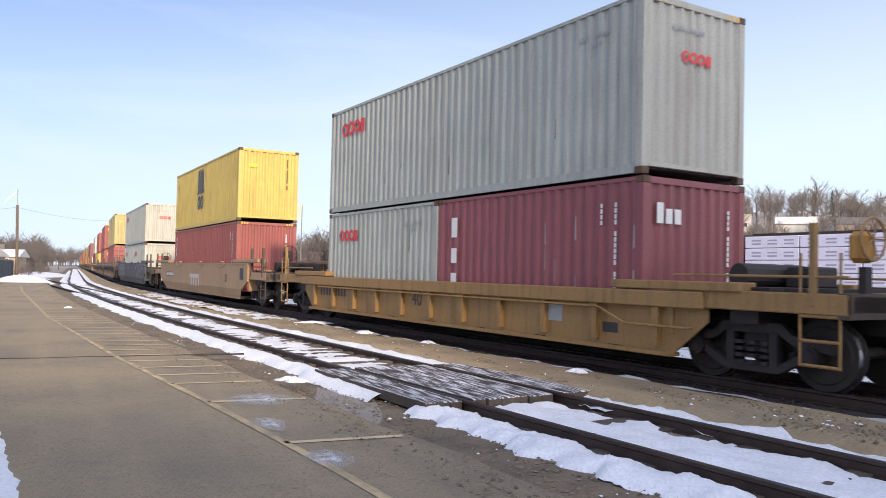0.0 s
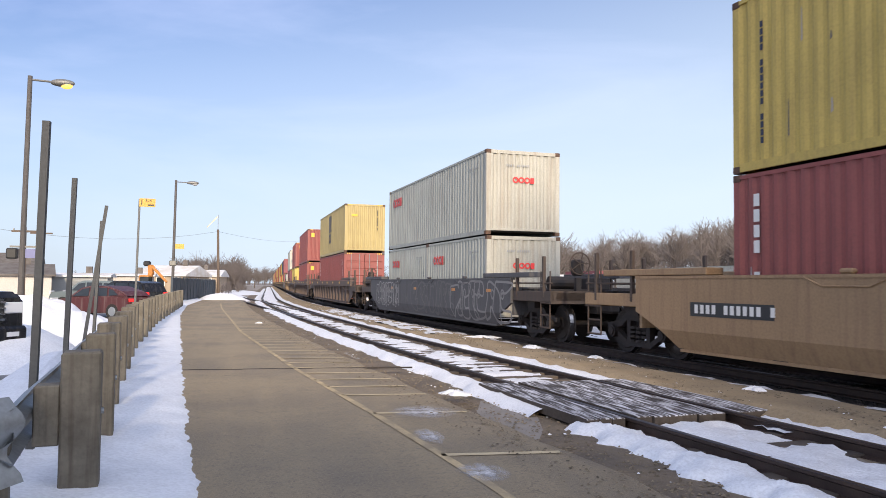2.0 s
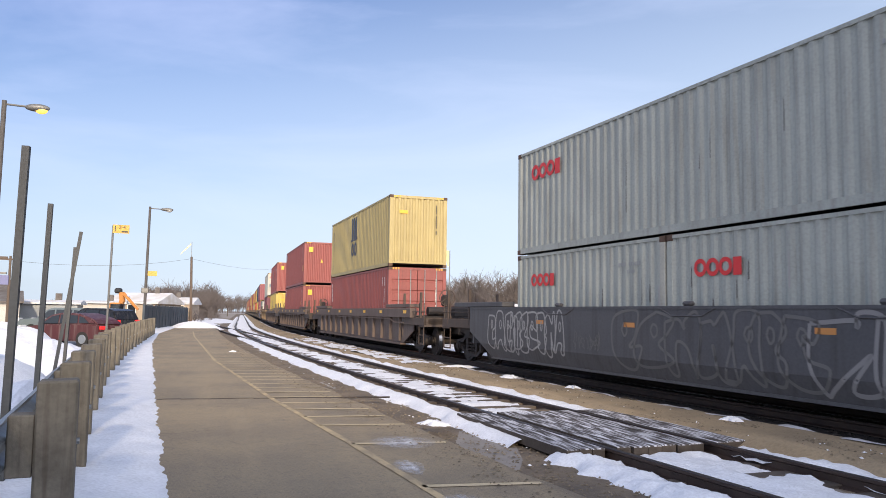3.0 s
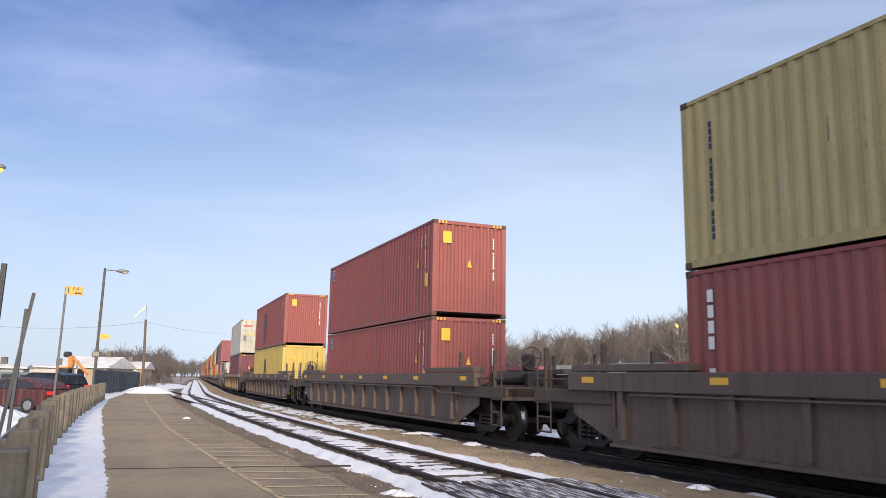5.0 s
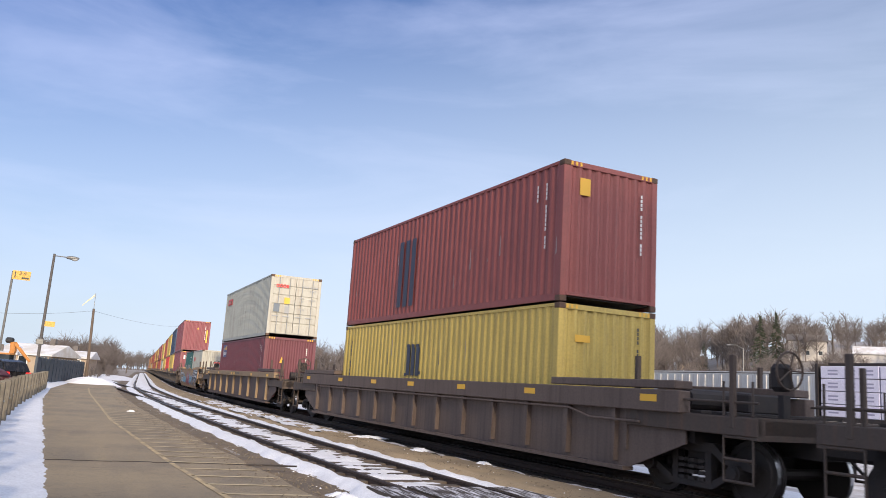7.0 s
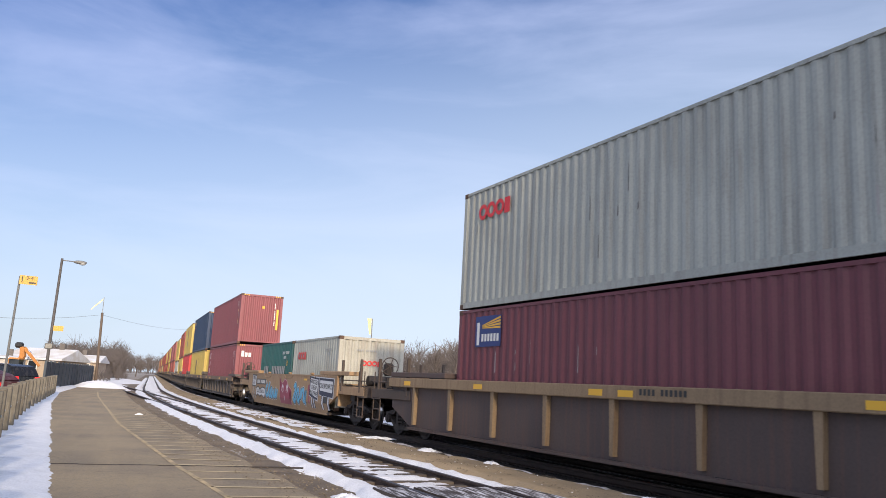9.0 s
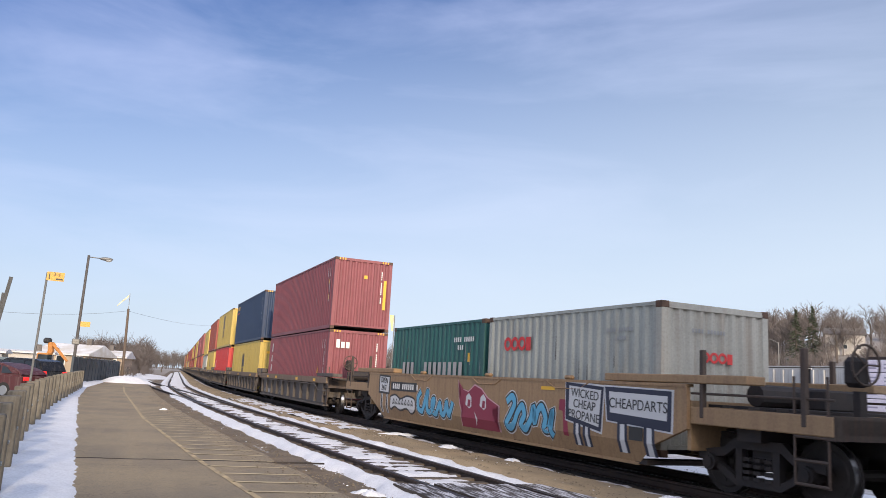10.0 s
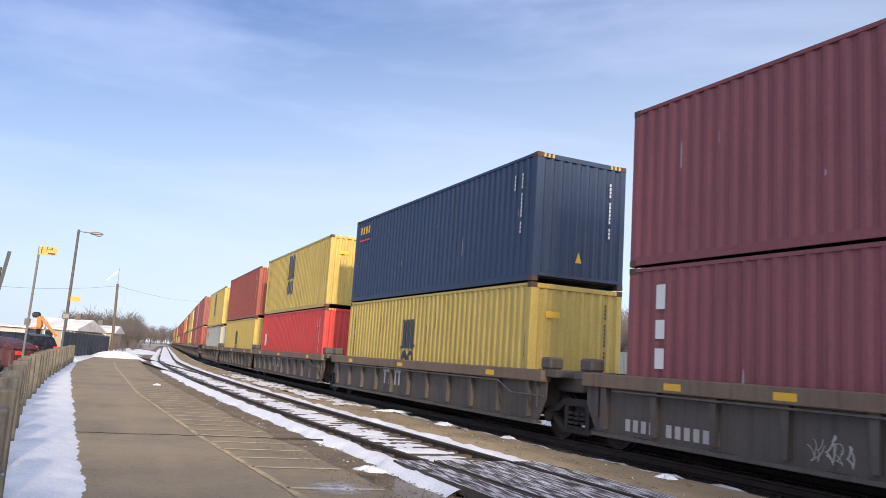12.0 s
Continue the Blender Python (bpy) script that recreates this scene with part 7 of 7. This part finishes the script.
def thicket(name, label, spots, seed, mat=None, twigs=62):
    """Far woods: many bare trees in one mesh."""
    rnd = random.Random(seed)
    tw = Twigs()
    for x, y, z, h in spots:
        base = Vector((x, y, z - 0.3))
        lean = Vector((rnd.gauss(0, 0.06), rnd.gauss(0, 0.06), 1)).normalized()
        top = base + lean * h * rnd.uniform(0.6, 0.75)
        tw.stick(base, top, h * 0.016, h * 0.006, 3)
        for i in range(twigs):
            k = rnd.uniform(0.25, 1.0)
            a = base.lerp(top, k)
            w = Vector((rnd.gauss(0, 1), rnd.gauss(0, 1), 0)).normalized()
            d = (w * rnd.uniform(0.35, 0.8) + Vector((0, 0, rnd.uniform(0.35, 1.0)))).normalized()
            ln = h * rnd.uniform(0.12, 0.34) * (1.25 - 0.5 * k)
            b = a + d * ln
            tw.stick(a, b, h * 0.0048, h * 0.002, 3)
            for j in range(3):
                e = a.lerp(b, rnd.uniform(0.4, 0.9))
                d2 = (d + Vector((rnd.gauss(0, 0.6), rnd.gauss(0, 0.6), rnd.gauss(0.2, 0.4)))).normalized()
                tw.stick(e, e + d2 * ln * 0.6, h * 0.003, h * 0.0015, 3)
    ob = new(name, tw.mesh(name, mat or TWIG))
    return tagged(ob, label, "woods", "", "stuff")


rnd = random.Random(77)
spots = []
while len(spots) < 680:
    b = radians(rnd.uniform(9, 66))
    d = rnd.uniform(215, 330)
    x, y = d * math.sin(b), d * math.cos(b)
    if x < 45:
        continue
    spots.append((x, y, slope_height(x, y), rnd.uniform(9, 16) * (1.0 if b < radians(19) or b > radians(36) else 1.25) * (0.7 if b > radians(44) else 1.0)))
for i in range(90):
    b, d = radians(rnd.uniform(34, 64)), rnd.uniform(178, 204)
    x, y = d * math.sin(b), d * math.cos(b)
    spots.append((x, y, slope_height(x, y), rnd.uniform(6, 10)))
thicket("hillside_woods", "grey-brown bare winter woods on the slope", spots, 5)
spots = [(rnd.uniform(60, 130) + 25, rnd.uniform(70, 210), 0, rnd.uniform(2, 5)) for i in range(160)]
thicket("hillside_brush", "brown bare brush at the foot of the slope", [(x, y, slope_height(x, y), h) for x, y, z, h in spots], 6, None, 30)
spots = []
for i in range(330):
    y = rnd.uniform(150, 330)
    spots.append((-0.03 * y - rnd.uniform(0, 15) * y / 200, y, 0, rnd.uniform(4.5, 10.5) * (1.0 if y > 200 else 0.7)))
thicket("line_side_woods", "brown bare bushes and trees left of the line", spots, 8)
spots = [(rnd.uniform(-60, 40), rnd.uniform(600, 760), 0, rnd.uniform(11, 18)) for i in range(260)] + [(rnd.uniform(-260, -60), rnd.uniform(260, 420), 0, rnd.uniform(3, 6)) for i in range(150)] + [(rnd.uniform(14, 60), rnd.uniform(330, 520), 0, rnd.uniform(7, 12)) for i in range(80)]
thicket("far_woods", "hazy bare woods at the end of the line", spots, 9, None, 34)

spots = [(rnd.uniform(-11, -3.5), rnd.uniform(104, 150), -0.1, rnd.uniform(1.0, 2.6)) for i in range(70)]
thicket("line_side_brush", "low brown bare brush behind the snow bank", spots, 10, None, 40)

# single trees that stand out
one = bare_tree(15, 3, 6)
one.matrix_world = pose(150, 150, slope_height(150, 150))
for k, (b, d, s) in enumerate(((47, 225, 1.0), (50.5, 230, 1.1), (44, 235, 0.9), (40.5, 232, 1.05), (36, 238, 1.0), (17.5, 225, 1.15), (19, 236, 1.0), (30, 240, 0.95), (53, 215, 1.0), (57, 220, 1.1), (26, 232, 0.9))):
    x, y = d * math.sin(radians(b)), d * math.cos(radians(b))
    copy_thing(one, pose(x, y, slope_height(x, y), 0, 0, k * 67) @ Matrix.Diagonal((s, s, s, 1)))
two = bare_tree(8, 12, 5, "bare bushy tree beside the line")
two.matrix_world = pose(-9, 190, -0.1)
for k, (x, y, s) in enumerate(((-22, 225, 0.75), (-52, 240, 0.8), (-14, 230, 0.95), (-58, 250, 0.6), (-66, 260, 0.6), (-4, 250, 1.05), (-13, 215, 1.0))):
    copy_thing(two, pose(x, y, -0.1, 0, 0, k * 101) @ Matrix.Diagonal((s, s, s, 1)))
fir = conifer(15, 4)
fir.matrix_world = pose(*[215 * f(radians(42.6)) for f in (math.sin, math.cos)], slope_height(145, 158))
for k, (b, d, s) in enumerate(((43.6, 218, 0.95), (33.5, 226, 0.85), (34.2, 232, 0.75), (51.6, 235, 0.6), (39, 236, 0.6))):
    x, y = d * math.sin(radians(b)), d * math.cos(radians(b))
    copy_thing(fir, pose(x, y, slope_height(x, y), 0, 0, k * 77) @ Matrix.Diagonal((s, s, s, 1)))

# houses on the slope
for b, d, w, h, wall, roof, label in ((49.5, 205, 9, 4.6, PALE_WALL, ROOF_PALE, "pale house among the trees on the slope"), (53.5, 212, 12, 4.0, SIDING, ROOF_DARK, "tan house on the slope"),
                                      (45.5, 225, 9, 4.6, PALE_WALL, ROOF_DARK, "pale house half hidden by trees"), (38.2, 240, 8, 4.4, SIDING, ROOF_DARK, "tan house half hidden by trees"),
                                      (57, 225, 11, 5.0, PALE_WALL, ROOF_PALE, "pale two-storey house on the slope"), (20.5, 190, 7, 3.2, SIDING, ROOF_PALE, "small tan house beyond the yard")):
    x, y = d * math.sin(radians(b)), d * math.cos(radians(b))
    house(x, y, w, 8, h, 2.0, wall, roof, label, -b, slope_height(x, y) - 0.8)
x, y = 250 * math.sin(radians(33.8)), 250 * math.cos(radians(33.8))
church = house(x, y, 7, 7, 9, 2.5, PALE_WALL, ROOF_DARK, "pale church with a small gilt cupola above the trees", -34, slope_height(x, y) - 2)
bm = bmesh.new()
bmesh.ops.create_uvsphere(bm, u_segments=12, v_segments=8, radius=1.0, matrix=Matrix.Translation((0, 0, 14.2)) @ Matrix.Diagonal((1, 1, 1.3, 1)))
part("cupola", bm, plain("gilt", (0.75, 0.55, 0.15), 0.35, 0.6), church, "gilt cupola")
part("turret", rod(bmesh.new(), (0, 0, 10), (0, 0, 13.6), 1.1, seg=10), PALE_WALL, church)

# ---------------------------------------------------------------- the yard beyond the train
HOPPER = material("pale_hopper_paint", (0.52, 0.53, 0.52), 0.6, 0, (0.42, 0.42, 0.41), 1, 0.6, 20, 0.06, dirt=(0.2, 0.13, 0.09), dirt_amount=0.5)
WRAP = material("white_lumber_wrap", (0.66, 0.64, 0.74), 0.4, 0, (0.56, 0.54, 0.66), 2, 0.5, 20, 0.2)
WRAP_INK = plain("grey_wrap_print", (0.28, 0.27, 0.36), 0.5)
rails("yard_rail", 35.5, RAIL_Z - 0.05, -20, 300, 5, "rusty rail in the snowy yard")
rails("yard_rail", 45.0, RAIL_Z - 0.05, -20, 300, 5, "rusty rail in the snowy yard")


def yard_truck(parent, y):
    t = part("bogie", boxed(-1.0, 1.0, -0.2, 0.2, 0.42, 0.72), STEEL_DARK, parent)
    t.matrix_basis = pose(0, y, 0)
    for sx in (-1, 1):
        part("side_frame", side_frame(sx), STEEL_DARK, t)
    for yy in (-0.88, 0.88):
        w = attach("wheelset", WHEELSET, None, t)
        w.matrix_basis = pose(0, yy, WHEEL_R)


def hopper_car():
    c = thing("hopper_car", "pale grey covered hopper car with ribbed sides, standing in the yard", "rail car", "yard cars")
    bm = bmesh.new()
    prism(bm, [(-7.6, 1.9), (-6.6, 1.1), (6.6, 1.1), (7.6, 1.9), (7.6, 4.2), (-7.6, 4.2)], -1.5, 1.5)
    part("body", bm, HOPPER, c)
    bm = bmesh.new()
    prism(bm, [(-7.6, 4.2), (7.6, 4.2), (7.6, 4.35), (-7.6, 4.35)], -1.3, 1.3)
    part("roof", bm, HOPPER, c)
    for i in range(15):
        y = -7.3 + i * 14.6 / 14
        for sx in (-1, 1):
            part("rib", boxed(*sorted((sx * 1.5, sx * 1.6)), y - 0.06, y + 0.06, 1.2, 4.2), HOPPER, c)
    part("walkway", boxed(-0.4, 0.4, -7.6, 7.6, 4.42, 4.47), STEEL_DARK, c)
    part("end_sill", boxed(-1.4, 1.4, -8.1, 8.1, 0.95, 1.15), STEEL_DARK, c)
    for sx in (-1, 1):
        part("walkway_rail", boxed(*sorted((sx * 1.36, sx * 1.42)), -7.6, 7.6, 4.42, 4.52), HOPPER, c)
    for d in (-1, 1):
        part("ladder", boxed(-1.5, -1.44, d * 7.75 - 0.2, d * 7.75 + 0.2, 1.0, 4.3), STEEL_DARK, c)
        yard_truck(c, d * 6.3)
    return c


def lumber_car():
    c = thing("lumber_car", "flat car stacked with white-wrapped printed lumber packs", "rail car", "yard cars")
    part("deck", boxed(-1.45, 1.45, -10.5, 10.5, 0.95, 1.2, bevel=0.02), STEEL_DARK, c)
    for d in (-1, 1):
        part("bulkhead", boxed(-1.45, 1.45, *sorted((d * 10.3, d * 10.5)), 1.2, 4.5), STEEL_DARK, c)
        yard_truck(c, d * 8.5)
    part("top_beam", boxed(-0.3, 0.3, -10.4, 10.4, 4.42, 4.6), STEEL_DARK, c)
    for i in range(5):
        for j in range(4):
            y0, z0 = -10.1 + i * 4.06, 1.22 + j * 0.79
            pk = part("lumber_pack", boxed(-1.42, 1.42, y0, y0 + 3.98, z0, z0 + 0.75, bevel=0.03), WRAP, c)
            bm = bmesh.new()
            for k in range(3):
                for q in range(2):
                    box(bm, -1.424, -1.42, y0 + 0.35 + k * 1.2, y0 + 1.05 + k * 1.2, z0 + 0.2 + q * 0.22, z0 + 0.3 + q * 0.22)
            tagged(part("print", bm, WRAP_INK, pk, "grey printed bars"), kind="stuff")
    return c


def place_yard(ob, s, off):
    x, y, a = track(s, off)
    ob.matrix_world = pose(x, y, RAIL_Z - 0.05, 0, 0, math.degrees(a))


lum = lumber_car()
place_yard(lum, 25.5, 35.5)
for s in (3.5, -18.5):
    place_yard(copy_thing(lum, Matrix()), s, 35.5)
hop = hopper_car()
place_yard(hop, 58, 45.0)
place_yard(copy_thing(hop, Matrix()), 41.2, 45.0)


def flat_car():
    c = thing("flat_car", "dark empty-sided flat car standing in the yard", "rail car", "yard cars")
    part("deck", boxed(-1.45, 1.45, -9.5, 9.5, 0.95, 1.2, bevel=0.02), STEEL_DARK, c)
    part("centre_sill", boxed(-0.3, 0.3, -9.2, 9.2, 0.6, 0.95), STEEL_DARK, c)
    for d in (-1, 1):
        yard_truck(c, d * 7.4)
    return c


fl = flat_car()
place_yard(fl, 76.5, 45.0)
for s in (96.5, 116.5):
    place_yard(copy_thing(fl, Matrix()), s, 45.0)
bx = plain_box("bright", "red shipping container resting on a yard flat car", False, 20)
for ob, s in ((bx, 70.4), (plain_box("white", "pale shipping container resting on a yard flat car", False), 79.8), (plain_box("green", "green shipping container resting on a yard flat car", False, 20), 93),
              (plain_box("cream", "cream shipping container resting on a yard flat car", False, 20), 100), (plain_box("maroon", "maroon shipping container on a far yard flat car", False), 116.5)):
    place_yard(ob, s, 45.0)
    ob.matrix_world = Matrix.Translation((0, 0, 1.2)) @ ob.matrix_world
flag = thing("yard_mast", "thin grey yard mast with a pale yellow pennant", "mast", at=pose(25.5, 96, 0))
part("mast", rod(bmesh.new(), (0, 0, -0.2), (0, 0, 9.6), 0.09, 0.05, 8), LAMP_GREY, flag)
bm = grid_sheet(lambda u, v: (-0.1 - 0.55 * u * (0.4 + 0.6 * v), 0.06 * math.sin(u * 5 + v * 3), 7.6 + 2.0 * v), 4, 6)
part("pennant", bm, plain("pale_yellow_cloth", (0.62, 0.55, 0.28), 0.8), flag, "pale yellow pennant")
for x, y, h in ((62, 70, 8.0),):
    p = thing("yard_light", "thin grey yard lamp mast", "lamp mast", at=pose(x, y, 0))
    part("mast", rod(bmesh.new(), (0, 0, -0.2), (0, 0, h), 0.1, 0.06, 8), LAMP_GREY, p)
    part("arm", pipe([(0, 0, h - 0.1), (-1.0, 0, h + 0.25), (-1.9, 0, h + 0.2)], 0.04), LAMP_GREY, p)
    part("lamp_head", boxed(-2.3, -1.8, -0.12, 0.12, h + 0.12, h + 0.26, bevel=0.04), LAMP_GREY, p)

# ---------------------------------------------------------------- unseen brick block, added behind the viewer to shade platform and train
BRICK = material("shade_block_brick", (0.30, 0.15, 0.10), 0.85, 0, (0.22, 0.11, 0.075), 2, 0.6, 18, 0.3)
shade_block = thing("brick_mill", "unseen stepped brown brick block behind the platform, added to cast shade", "building")
# heights stepped to set how far each part's shadow reaches
part("hall", boxed(-4.38, 4.6, -60, -41, -0.2, 18.5), BRICK, shade_block)
part("west_wing", boxed(-30, -4.4, -60, -40.8, -0.2, 21.5), BRICK, shade_block)
part("end_bay", boxed(4.62, 9.6, -60, -40.6, -0.2, 26.5), BRICK, shade_block)
part("roof", boxed(-4.38, 4.58, -60.3, -40.8, 18.5, 18.9), ROOF_DARK, shade_block)
part("roof", boxed(-30.3, -4.4, -60.3, -40.5, 21.5, 21.9), ROOF_DARK, shade_block)
part("roof", boxed(4.4, 9.9, -60.3, -40.3, 26.5, 26.9), ROOF_DARK, shade_block)
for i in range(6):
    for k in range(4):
        part("window", boxed(-28 + i * 3.5, -26.4 + i * 3.5, -40.86, -40.7, 2.2 + k * 4.3, 4.6 + k * 4.3), STEEL_DARK, shade_block)


# ---------------------------------------------------------------- what moves
def motions():
    for ob, s, z, reach in RIDERS:
        walk(ob, [(t, on_track(s - gone(t), z, reach)) for t in range(0, 13)])
    turned = -math.degrees(1) / WHEEL_R
    for ob, s, z, reach in RIDERS:
        if reach != 9.0 or not -30 < s < 250:
            continue
        for truck in ob.children:
            for ws in truck.children:
                if ws.name.startswith("wheelset"):
                    x, y, zz = ws.location
                    walk(ws, [(i / FPS, pose(x, y, zz, -turned * gone(i / FPS))) for i in range(0, 12 * FPS + 1)])


motions()
